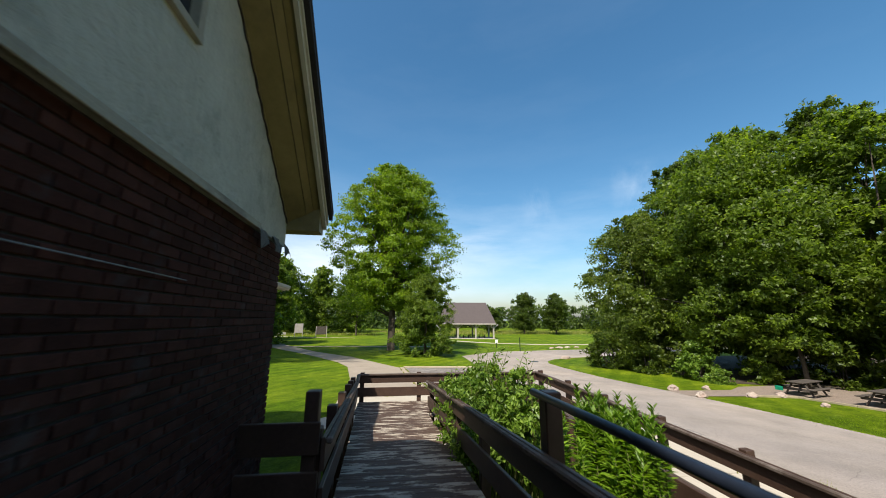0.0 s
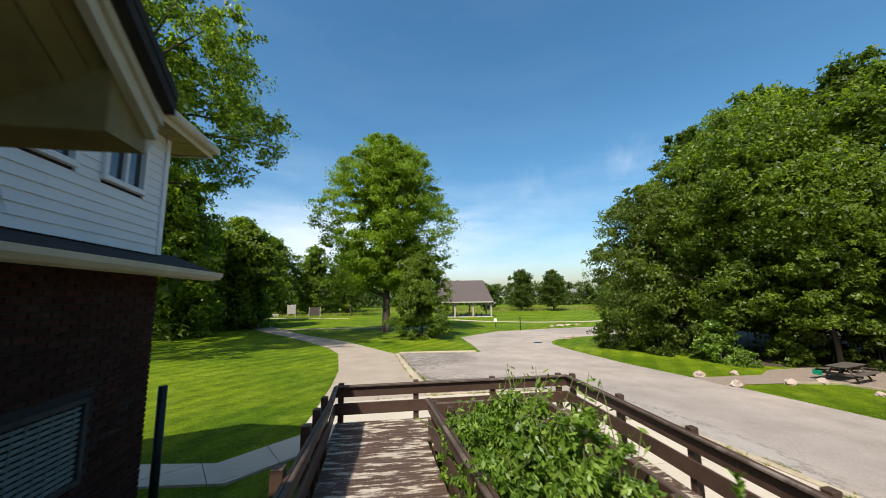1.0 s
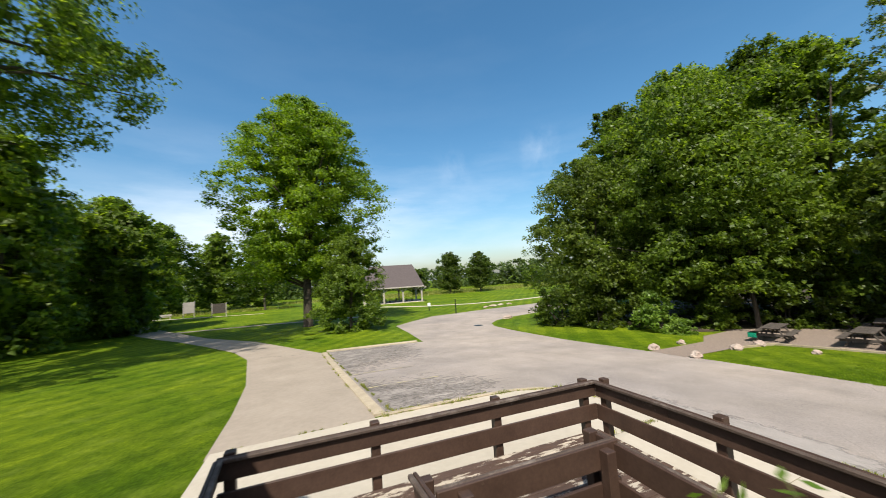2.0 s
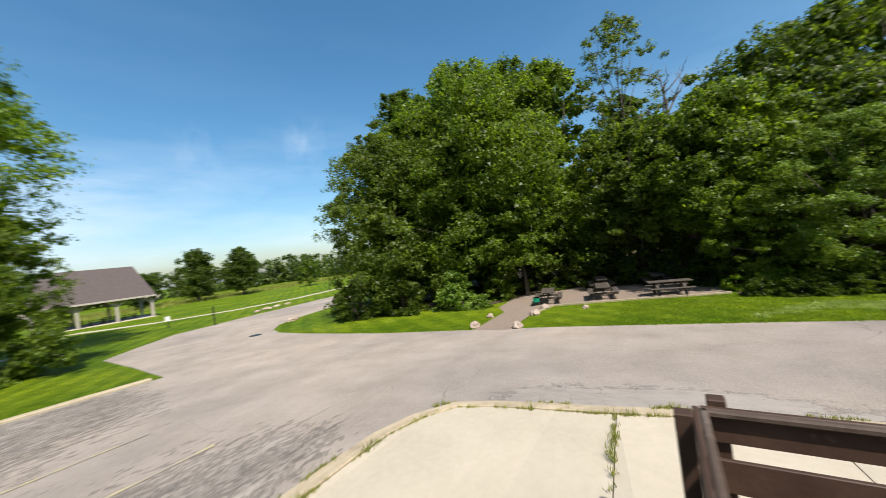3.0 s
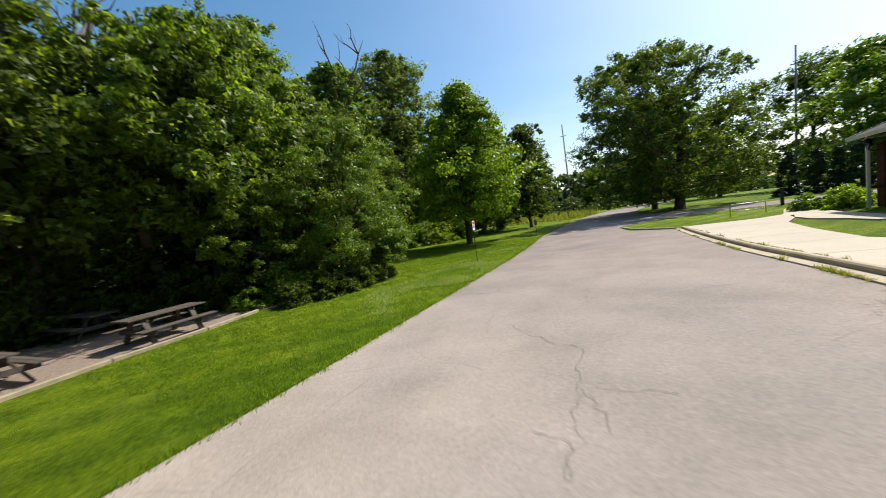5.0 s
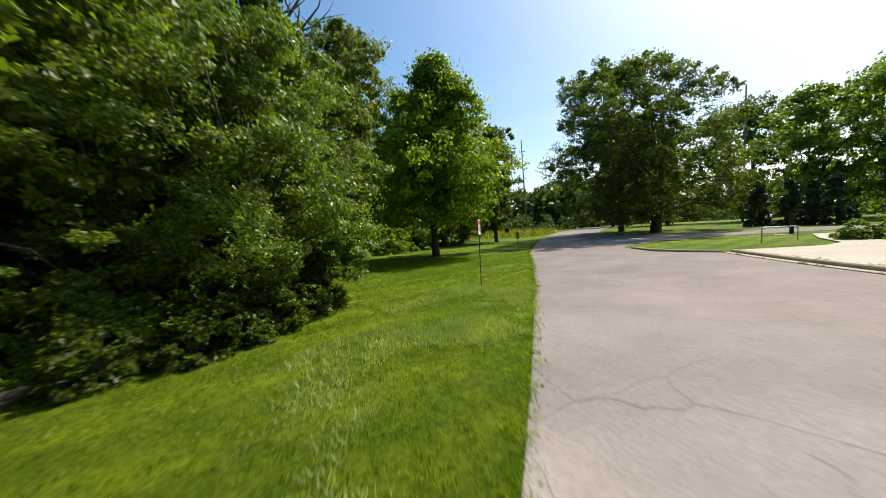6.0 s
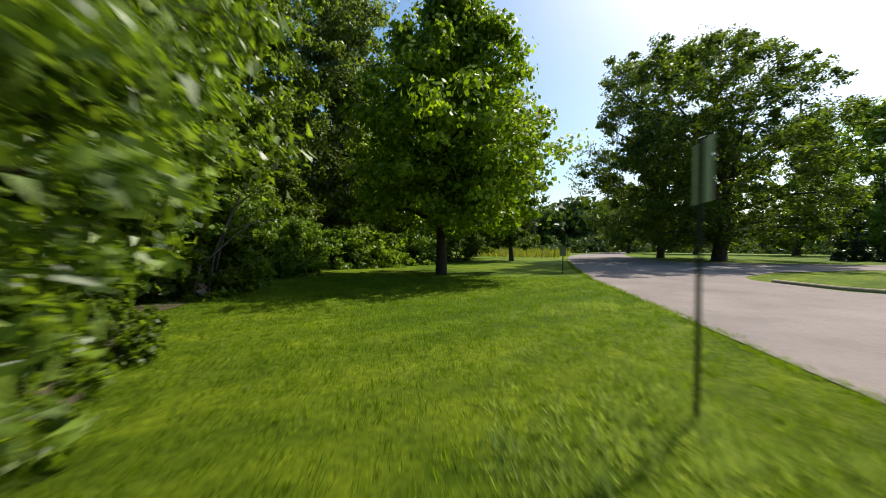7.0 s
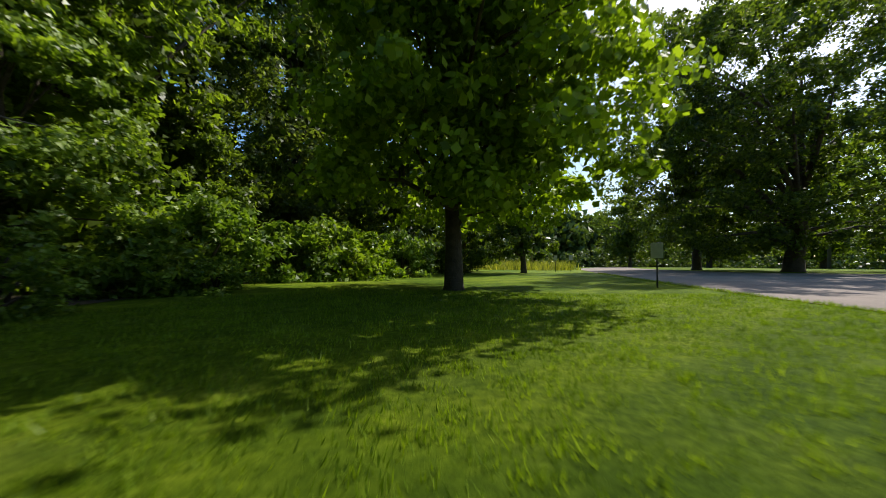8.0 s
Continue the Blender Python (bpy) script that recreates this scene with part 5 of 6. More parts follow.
def leaf_quads(centres, size, normals, wide=0.62, jitter=0.9, droop=0.25):
    """Leaf blades: one lozenge a leaf, with a random turn round a normal that is itself jittered."""
    n = len(centres)
    nrm = unit_rows(normals + rng.normal(0, jitter, (n, 3)))
    t = rng.normal(0, 1, (n, 3))
    t[:, 2] -= droop * 2
    t = unit_rows(t - nrm * np.sum(t * nrm, 1, keepdims=True))
    s = np.cross(nrm, t)
    ln = size * rng.uniform(0.65, 1.35, (n, 1))
    a = centres
    return np.stack([a - t * ln * 0.5, a + s * ln * wide * 0.5 + t * ln * 0.05, a + t * ln * 0.5, a - s * ln * wide * 0.5 + t * ln * 0.05], 1)


def leaf_points(centres, size, normals, wide=0.7, jitter=0.9, droop=0.25):
    """Small pointed leaves: one triangle a leaf."""
    n = len(centres)
    nrm = unit_rows(normals + rng.normal(0, jitter, (n, 3)))
    t = rng.normal(0, 1, (n, 3))
    t[:, 2] -= droop * 2
    t = unit_rows(t - nrm * np.sum(t * nrm, 1, keepdims=True))
    s = np.cross(nrm, t)
    ln = size * rng.uniform(0.65, 1.35, (n, 1))
    return np.stack([centres - t * ln * 0.4 + s * ln * wide * 0.5, centres - t * ln * 0.4 - s * ln * wide * 0.5, centres + t * ln * 0.6], 1)


def crown_points(clumps, radii, per, flat=0.7):
    """Leaf places round clump centres: each clump is a bundle of shallow, domed sprays that thin out towards their rims."""
    n, sprays = len(clumps), 9
    each = max(per // sprays, 1)
    off = unit_rows(rng.normal(0, 1, (n, sprays, 3))) * (rng.uniform(0.05, 1.0, (n, sprays, 1)) ** 0.5) * radii[:, None, None] * 0.85
    off[..., 2] *= flat
    size = radii[:, None, None, None] * rng.uniform(0.26, 0.66, (n, sprays, 1, 1))
    ball = unit_rows(rng.normal(0, 1, (n, sprays, each, 3))) * rng.uniform(0, 1, (n, sprays, each, 1)) ** 0.5
    ball[..., 2] = ball[..., 2] * 0.6 - 0.25 * (ball[..., 0] ** 2 + ball[..., 1] ** 2)
    rel = off[:, :, None, :] + ball * size
    pts = clumps[:, None, None, :] + rel
    nrm = unit_rows(rel / radii[:, None, None, None] * 0.6 + ball * 0.7)
    return pts.reshape(-1, 3), nrm.reshape(-1, 3)


def crown_shape(kind, u, a, h0, h1, rad):
    """Where the crown's skin lies: radius by height share u and bearing a."""
    if kind == "round":
        prof = np.sqrt(np.clip(1 - ((u - 0.42) / 0.6) ** 2, 0.02, 1))
    elif kind == "tall":
        prof = np.clip(np.minimum(0.55 + 1.4 * u, 1.0) * (1 - np.clip((u - 0.45) / 0.56, 0, 1) ** 2.0 * 0.86), 0.1, 1)
    elif kind == "vase":
        prof = np.clip(0.45 + 0.8 * u, 0, 1) * np.sqrt(np.clip(1 - np.clip((u - 0.55) / 0.46, 0, 1) ** 2, 0.03, 1))
    elif kind == "oval":
        prof = np.sqrt(np.clip(1 - np.where(u > 0.48, (u - 0.48) / 0.55, (0.48 - u) / 0.72) ** 2.3, 0.03, 1))
    elif kind == "egg":
        prof = np.where(u < 0.34, np.sqrt(np.clip(1 - ((0.34 - u) / 0.5) ** 2, 0, 1)), np.clip(1 - (u - 0.34) / 0.68, 0.02, 1) ** 0.62)
    elif kind == "cone":
        prof = np.clip(1.02 - u, 0.04, 1) ** 0.75
    else:
        prof = np.sqrt(np.clip(1 - u ** 2.4, 0.03, 1))
    lobes = 0.97 + 0.11 * np.sin(a * 3 + u * 7) + 0.09 * np.sin(a * 5 - u * 11 + 1.3)
    return rad * prof * lobes


def limb_set(base, fork, clumps, trunk_r, count):
    """A tapered trunk and limbs that lead out to some of the clumps."""
    bm = bmesh.new()
    lean = rng.normal(0, 0.15, 2)
    top = Vector((lean[0], lean[1], fork))
    tube([(0, 0, -0.15), (0, 0, 0.12), (lean[0] * 0.2, lean[1] * 0.2, fork * 0.5), top], [trunk_r * 1.5, trunk_r * 1.12, trunk_r * 0.95, trunk_r * 0.8], 9, bm)
    zmax = max(c[2] for c in clumps)
    crown_top = Vector((lean[0] * 2, lean[1] * 2, fork + (zmax - fork) * 0.66))
    tube([top, top.lerp(crown_top, 0.5) + Vector((rng.normal(0, .3), rng.normal(0, .3), 0)), crown_top], [trunk_r * 0.8, trunk_r * 0.45, trunk_r * 0.12], 7, bm)
    picks = rng.choice(len(clumps), min(count, len(clumps)), replace=False)
    for i in picks:
        c = Vector(clumps[i])
        k = rng.uniform(0.0, 0.6)
        start = top.lerp(crown_top, k)
        if c.z < start.z:
            start = Vector((0, 0, max(fork * 0.55, c.z * 0.75)))
        mid = start.lerp(c, 0.5) + Vector((rng.normal(0, .25), rng.normal(0, .25), (c - start).length * 0.1))
        rr = trunk_r * (0.42 - 0.25 * k)
        tube([start, mid, c], [rr, rr * 0.6, rr * 0.18], 6, bm)
    return bm


def tree(x, y, height, rad, kind, leaf, low=0.2, clumps=150, per=170, leaf_size=0.24, trunk_r=0.28, label="", category="tree", group="", limbs=22, name="tree", puff=1.0, fill=0.3, shift=(0, 0), inner_size=1.7, wide=0.62, broad=False, turn=None, flat=0.7, rise=1.0):
    """A tree with a trunk, limbs and a crown of loose clumps of leaves."""
    clumps, per, puff = int(clumps * 1.5), max(int(per / 1.5), 9), puff * 0.85
    u = rng.uniform(0, 1, clumps) ** 0.9
    a = rng.uniform(0, 2 * math.pi, clumps)
    depth = np.where(rng.uniform(0, 1, clumps) < fill, rng.uniform(0.2, 0.75, clumps), rng.uniform(0.8, 1.08, clumps))
    z0 = height * low
    puffs = rad * 0.2 * puff * rng.uniform(0.5, 1.6, clumps)
    skin = np.maximum(crown_shape(kind, u, a, z0, height, rad) * depth - puffs * 0.7, 0.0)
    cz = z0 + u * (height - z0) - puffs * flat * 0.8 * u
    cen = np.stack([np.cos(a) * skin + shift[0] * u ** rise, np.sin(a) * skin + shift[1] * u ** rise, cz], 1)
    if not broad:
        per, leaf_size = per * 2, leaf_size * 0.78
    pts, d = crown_points(cen, puffs, per, flat)
    out = pts * np.array([1, 1, 0.0]) / max(rad, 0.1)
    nrm = d * 0.7 + out * 0.4 + np.array([0, 0, 0.5])
    t = thing(name, pose(x, y, ground_z(x, y), 0, 0, rng.uniform(0, 360) if turn is None else turn), label, category, group)
    part("trunk", limb_set(None, max(z0 * 1.05, height * 0.12), cen.tolist(), trunk_r, limbs), BARK, t)
    inner = np.repeat(depth < 0.76, len(pts) // clumps)
    size = np.where(inner, leaf_size * inner_size, leaf_size)[:, None]
    if broad:
        part("crown", quads_mesh("crown", leaf_quads(pts, size, nrm, wide, 0.6), leaf), leaf, t)
    else:
        part("crown", quads_mesh("crown", leaf_points(pts, size, nrm, wide * 1.15, 0.7), leaf, 3), leaf, t)
    return t


def shrub(x, y, height, rad, leaf, label, clumps=50, per=120, leaf_size=0.16, group="", kind="dome", name="shrub", stems=7):
    u = rng.uniform(0.02, 1, clumps) ** 1.35
    a = rng.uniform(0, 2 * math.pi, clumps)
    skin = crown_shape(kind, u, a, 0, height, rad) * rng.uniform(0.35, 1.0, clumps) ** 0.6
    cen = np.stack([np.cos(a) * skin, np.sin(a) * skin, u * height * 0.93], 1)
    pts, d = crown_points(cen, rad * 0.3 * rng.uniform(0.6, 1.3, clumps), per, 0.7)
    pts[:, 2] = np.maximum(pts[:, 2], 0.03)
    t = thing(name, pose(x, y, ground_z(x, y), 0, 0, rng.uniform(0, 360)), label, "shrub", group)
    bm = bmesh.new()
    for k in range(stems):
        c = Vector(cen[rng.integers(clumps)])
        tube([(rng.normal(0, rad * .08), rng.normal(0, rad * .08), -0.05), c * 0.5 + Vector((0, 0, 0.1 * height)), c], [0.035 * height ** 0.5, 0.022 * height ** 0.5, 0.008], 5, bm)
    part("stem", bm, BARK, t)
    up = d * 0.5 + np.array([0, 0, 0.6])
    if height > 1.7:
        part("leaves", quads_mesh("leaves", leaf_points(pts, leaf_size * 1.05, up), leaf, 3), leaf, t)
    else:
        part("leaves", quads_mesh("leaves", leaf_quads(pts, leaf_size, up), leaf), leaf, t)
    return t


# north lawn
tree(0.35, 47.6, 26.0, 8.4, "oval", LEAF_BRIGHT, 0.2, 420, 170, 0.28, 0.5, "tall bright green maple standing alone on the lawn", limbs=34, puff=0.95, fill=0.38, flat=0.45, turn=0)
tree(4.4, 40.5, 9.6, 3.8, "dome", LEAF_MAPLE, 0.02, 190, 160, 0.2, 0.16, "small bushy green tree in front of the tall maple", limbs=12)
tree(-20.2, 29.2, 29.0, 12.0, "round", LEAF_MAPLE, 0.5, 240, 150, 0.33, 0.5, "broad maple spreading over the house lawn", limbs=40, puff=0.7, fill=0.25)
for x, y, h, r_, lf in ((-25, 47, 20.5, 7.4, LEAF_MAPLE), (-31, 57, 22, 8.5, LEAF_MAPLE), (-21, 58, 16, 6.0, LEAF_MAPLE), (-42, 66, 25, 9, LEAF_MAPLE), (-27, 70, 20, 7, LEAF_MAPLE), (-40, 84, 22, 8, LEAF_DARK), (-31, 100, 21, 8, LEAF_MAPLE), (-22, 108, 20, 7, LEAF_MAPLE),
                       (-13, 113, 20, 7, LEAF_MAPLE), (-52, 55, 24, 9, LEAF_DARK), (-55, 80, 25, 9, LEAF_DARK)):
    tree(x, y, h, r_, "round", lf, 0.04, 120, 90, 0.62, 0.4, "dark green tree at the wood edge beyond the lawn", group="north wood trees", limbs=12, puff=1.4, fill=0.5)
tree(-9.2, 92, 13, 5.2, "round", LEAF_DARK, 0.2, 60, 80, 0.4, 0.2, "young dark tree on the north lawn", limbs=10)
for x, y, h, r_ in ((41.7, 108, 13.3, 5.4), (50.5, 104, 12.6, 5.0), (33, 116, 8.5, 4.0)):
    tree(x, y, h, r_, "round", LEAF_DARK, 0.14, 110, 90, 0.42, 0.28, "round dark tree in the open field", group="field trees", limbs=14, puff=1.5, fill=0.55)
tree(62, 92, 7.5, 3.6, "round", LEAF_MAPLE, 0.14, 60, 80, 0.34, 0.18, "small round tree beside the far drive", limbs=10)

# the wood beside the drive, front to back
wood = [
    # x, y, height, radius, shape, leaves, low, clumps, per, leaf size
    (23.6, 28.2, 14.2, 5.6, "round", LEAF_OLIVE, 0.01, 280, 150, 0.22),
    (28.3, 28.0, 18.2, 6.6, "round", LEAF_MAPLE, 0.1, 220, 160, 0.27),
    (32.6, 32.5, 22.4, 5.6, "round", LEAF_DARK, 0.1, 130, 130, 0.32),
    (27.7, 21.8, 18.6, 6.9, "oval", LEAF_MAPLE, 0.12, 330, 170, 0.26),
    (33.5, 25.8, 23.2, 6.2, "round", LEAF_MAPLE, 0.1, 150, 130, 0.32),
    (36.5, 21.8, 22.8, 6.0, "round", LEAF_DARK, 0.1, 110, 130, 0.34),
    (31.8, 17.0, 18.8, 5.2, "round", LEAF_MAPLE, 0.1, 160, 130, 0.28),
    (30.3, 11.3, 11.6, 4.9, "round", LEAF_OLIVE, 0.28, 150, 150, 0.24),
    (27.9, 6.6, 11.4, 4.3, "oval", LEAF_MAPLE, 0.28, 220, 170, 0.22),
    (34.5, 3.4, 16.0, 5.6, "oval", LEAF_DARK, 0.08, 150, 130, 0.28),
    (28.9, 0.6, 10.4, 4.2, "round", LEAF_DARK, 0.06, 200, 150, 0.21),
    (41.3, -5.0, 21.8, 6.2, "round", LEAF_MAPLE, 0.08, 130, 120, 0.32),
    (37.5, -10.5, 18.5, 4.8, "oval", LEAF_MAPLE, 0.08, 120, 120, 0.28),
    (30.7, -3.8, 14.2, 1.9, "oval", LEAF_VINE, 0.03, 190, 150, 0.19),
    (38.0, -1.5, 18.0, 6.0, "round", LEAF_DARK, 0.1, 120, 120, 0.32),
    (40.8, -14.5, 20.0, 5.5, "oval", LEAF_DARK, 0.08, 140, 130, 0.28),
    (40.6, -23.4, 24.8, 7.2, "oval", LEAF_GREY, 0.06, 270, 130, 0.28),
    (33.5, -25.0, 14.0, 4.5, "round", LEAF_DARK, 0.05, 120, 120, 0.28),
    (26.2, -31.5, 13.6, 3.6, "oval", LEAF_DARK, 0.1, 120, 120, 0.24),
    (32.0, -36.0, 15.0, 5.0, "round", LEAF_DARK, 0.06, 100, 110, 0.3),
    (40, 12, 16.5, 6.5, "round", LEAF_DARK, 0.05, 80, 90, 0.42),
    (38, 30, 19, 7, "round", LEAF_DARK, 0.05, 90, 100, 0.4),
        (46, -14, 20, 7, "round", LEAF_DARK, 0.05, 90, 90, 0.42),
        (46, -32, 20, 7, "round", LEAF_DARK, 0.05, 80, 90, 0.45),
]
for x, y, h, r_, kind, lf, low, cl, per, ls in wood:
    tree(x, y, h, r_, kind, lf, low, cl, int(per * 0.82), ls * 1.09, 0.11 + h * 0.008, "leafy green tree crowding the wood edge by the drive", group="wood trees", limbs=16, fill=0.4)
tree(27.2, 18.85, 12.0, 3.8, "round", LEAF_MAPLE, 0.2, 120, 150, 0.24, 0.14, "leafy tree with a thin trunk at the corner of the terrace", limbs=14, fill=0.4)
tree(25.0, 2.3, 7.8, 3.6, "round", LEAF_THICKET, 0.11, 240, 300, 0.13, 0.15, "dense bushy tree with long leaves beside the lawn", limbs=60, puff=0.85, inner_size=1.2, wide=0.42, fill=0.3, turn=40)
tree(26.85, -14.5, 14.0, 5.6, "egg", LEAF_LAWN, 0.17, 360, 195, 0.212, 0.27, "bright green maple with dark trunk standing on the lawn", limbs=34, puff=1.1, inner_size=1.2, wide=0.8, fill=0.5, broad=True, turn=0, shift=(-0.7, 0.5), flat=0.45, rise=0.2)
tree(26.0, 5.2, 6.6, 3.0, "round", LEAF_MAPLE, 0.08, 130, 220, 0.132, 0.12, "dense bushy tree crowding the lawn edge beside the terrace", limbs=24, puff=0.9, inner_size=1.2, wide=0.45)
tree(38.6, -14.8, 7.5, 2.9, "dome", LEAF_MAPLE, 0.02, 110, 150, 0.2, 0.1, "dense bushy tree with light leaves at the wood edge", limbs=16)
tree(35.8, -8.6, 9.6, 3.2, "dome", LEAF_BUSH, 0.03, 150, 180, 0.19, 0.12, "bushy tree with light leaves in layers at the wood edge", limbs=20, puff=1.3, flat=0.32, fill=0.1)

tree(31.2, 11.5, 19.6, 3.0, "oval", LEAF_GREY, 0.45, 110, 60, 0.19, 0.12, "tall thin airy tree rising over the wood", limbs=16, puff=0.85, inner_size=1.0)

# undergrowth along the wood edge; in places dark leaf colours stand in for shade
for x, y, h, r_, lf in ((22.7, 5.5, 0.7, 0.6, LEAF_DARK), (22.6, 4.6, 0.5, 0.5, LEAF_DARK), (22.7, 3.7, 0.8, 0.6, LEAF_DARK), (22.75, 2.8, 0.8, 0.5, LEAF_DARK), (23.1, 6.5, 0.8, 0.6, LEAF_DARK), (24.6, 5.6, 1.1, 0.9, LEAF_BRIGHT), (25.0, 7.0, 0.8, 0.7, LEAF_BRIGHT), (24.4, 4.7, 0.9, 0.7, LEAF_BRIGHT), (23.8, 3.9, 1.3, 0.9, LEAF_DARK), (23.2, 4.4, 0.8, 0.7, LEAF_DARK), (25.2, 2.4, 1.5, 1.1, LEAF_DARK), (26.4, 1.0, 1.6, 1.2, LEAF_DARK), (25.6, 4.4, 1.4, 1.1, LEAF_DARK), (23.3, 1.7, 1.6, 0.75, LEAF_DARK), (24.0, 0.9, 1.45, 0.7, LEAF_MAPLE), (25.6, -0.6, 0.9, 0.55, LEAF_MAPLE), (26.4, 0.0, 1.6, 1.0, LEAF_GREY), (31.6, -2.0, 2.4, 1.6, LEAF_DARK),
                       (34.2, -4.0, 2.6, 2.0, LEAF_BUSH), (33.3, -10.3, 2.0, 1.3, LEAF_BUSH), (32.3, -11.2, 1.0, 0.9, LEAF_BUSH), (31.6, -7.2, 1.4, 1.0, LEAF_BUSH), (30.7, -5.2, 2.9, 1.4, LEAF_MAPLE), (31.3, -3.4, 3.6, 1.6, LEAF_MAPLE), (34.9, -12.9, 3.0, 2.0, LEAF_VINE), (34.3, -16.0, 2.4, 1.8, LEAF_VINE), (32.6, -19.3, 2.2, 1.6, LEAF_BRIGHT), (33.2, -18, 2.8, 2.2, LEAF_BUSH), (32, -22, 2.4, 2.0, LEAF_VINE), (30.5, -28, 2.8, 2.2, LEAF_DARK),
                       (22.8, 22.4, 2.6, 1.5, LEAF_VINE), (21.8, 26.2, 2.4, 1.7, LEAF_DARK), (20.6, 29.6, 2.8, 1.9, LEAF_DARK), (22.6, 20.4, 1.0, 0.7, LEAF_VINE), (29.5, 18.6, 2.4, 1.7, LEAF_DARK),
                       (31.5, 13, 2.2, 1.8, LEAF_DARK), (29.6, 9.0, 2.8, 1.7, LEAF_DARK), (27.3, 8.0, 1.9, 1.2, LEAF_DARK), (30.6, 11.6, 3.0, 1.9, LEAF_DARK), (26.0, 6.3, 1.7, 1.1, LEAF_DARK), (29.8, 15.6, 2.6, 1.6, LEAF_DARK), (30.5, 7.5, 2.6, 1.9, LEAF_DARK), (28.3, 6.2, 2.2, 1.6, LEAF_DARK), (26.3, 20.6, 2.4, 1.4, LEAF_MAPLE), (36, 9, 4, 3, LEAF_DARK), (36, 20, 4, 3, LEAF_DARK), (35, -1, 4, 3, LEAF_DARK), (33, 25, 4.5, 3.2, LEAF_DARK), (37, 15, 5, 3.5, LEAF_DARK), (38, 4, 5, 3.5, LEAF_DARK), (38, -8, 5, 3.5, LEAF_MAPLE), (39, -4, 4, 3, LEAF_DARK), (36.5, -11, 2.6, 2.2, LEAF_BUSH), (41, -11, 4.5, 3.2, LEAF_DARK), (38, -17, 5, 3.5, LEAF_DARK), (36, -27, 4.5, 3.2, LEAF_DARK), (34, 12, 3.5, 2.6, LEAF_DARK)):
    shrub(x, y, h, r_, lf, "low leafy undergrowth at the wood edge", 45, 110 if h > 1.65 else 150, 0.1 + 0.035 * h if h > 1.65 else 0.085, "undergrowth")

# bare dead trees
def snag(x, y, h, lean, label):
    t = thing("dead_tree", pose(x, y, ground_z(x, y)), label, "dead tree", "dead trees")
    bm = bmesh.new()

    def crooked(a, d, length, r, depth):
        """A bent limb with shorter limbs forking off it."""
        pts, p, q = [a], a.copy(), d.normalized()
        for k in range(5):
            q = (q + Vector((rng.normal(0, 0.22), rng.normal(0, 0.22), rng.normal(0.06, 0.12)))).normalized()
            p = p + q * length / 5
            pts.append(p.copy())
        tube(pts, [r, r * 0.86, r * 0.72, r * 0.55, r * 0.38, r * 0.15], 6, bm)
        if depth:
            for k in range(3 if depth > 1 else 2):
                i = int(rng.integers(1, 5))
                side = Vector((rng.normal(0, 1), rng.normal(0, 1), rng.uniform(-0.1, 0.7))).normalized()
                crooked(pts[i], q * 0.4 + side, length * rng.uniform(0.4, 0.65), r * 0.5, depth - 1)

    top = Vector((lean[0], lean[1], h * 0.72))
    tube([(0, 0, -0.1), top * 0.5 + Vector((0.3, 0, 0)), top], [0.26, 0.2, 0.13], 8, bm)
    for k in range(3):
        crooked(top - Vector((0, 0, 0.5 * k)), Vector((rng.normal(0, 0.6), rng.normal(0, 0.6), 1.0)), h * 0.27, 0.1, 2)
    part("trunk", bm, DEAD_WOOD, t)


# dead boughs arching out of the wood edge
boughs = thing("dead_boughs", pose(30.0, -4.6, ground_z(30.0, -4.6)), "pale bare dead boughs arching out of the wood edge", "dead branch")
for k in range(3):
    a0 = rng.uniform(2.2, 4.6)
    reach, rise = rng.uniform(1.2, 2.6), rng.uniform(2.0, 4.6)
    foot = Vector((rng.normal(0, 0.25), rng.normal(0, 0.25), -0.05))
    pts = [foot + Vector((math.cos(a0) * reach * s ** 1.6 + rng.normal(0, 0.06), math.sin(a0) * reach * s ** 1.6 + rng.normal(0, 0.06), rise * (s - 0.42 * s ** 3) * 1.4)) for s in (0, 0.25, 0.5, 0.7, 0.85, 1.0)]
    part("bough", tube(pts, [0.032, 0.028, 0.023, 0.018, 0.012, 0.005], 6), DEAD_WOOD, boughs)
tree(32.0, -3.4, 6.4, 2.2, "dome", LEAF_MAPLE, 0.03, 70, 90, 0.17, 0.09, "loose leafy bush with pale dead boughs at the wood edge", limbs=12, puff=1.1)

# one thick bough, broken over and hanging out of the wood
broken = thing("broken_bough", pose(35.3, -5.4, ground_z(35.3, -5.4)), "thick pale dead bough bent over and hanging out of the wood", "dead branch")
hang = [Vector(p) for p in ((0, 0, -0.1), (0.1, -0.3, 2.0), (-0.2, -0.6, 4.0), (-1.0, -0.75, 4.55), (-2.1, -0.8, 4.15), (-3.0, -0.8, 3.5), (-3.7, -0.85, 3.0), (-4.3, -0.8, 2.65))]
part("bough", tube(hang, [0.09, 0.085, 0.075, 0.065, 0.055, 0.045, 0.036, 0.012], 7), DEAD_WOOD, broken)
for k in (3, 4, 5, 6):
    a, q = hang[k], Vector((rng.uniform(-0.9, 0.1), rng.uniform(-0.7, 0.2), rng.uniform(-1.3, -0.5)))
    part("twig", tube([a, a + q * 0.45 + Vector((0.06, 0, 0.1)), a + q], [0.022, 0.015, 0.005], 5), DEAD_WOOD, broken)

snag(29.2, 7.9, 14.6, (0.5, 1.2), "bare grey dead tree above the wood")
snag(30.8, -4.2, 16.4, (0.2, -0.4), "bare dead stem above the vine-covered trunk")

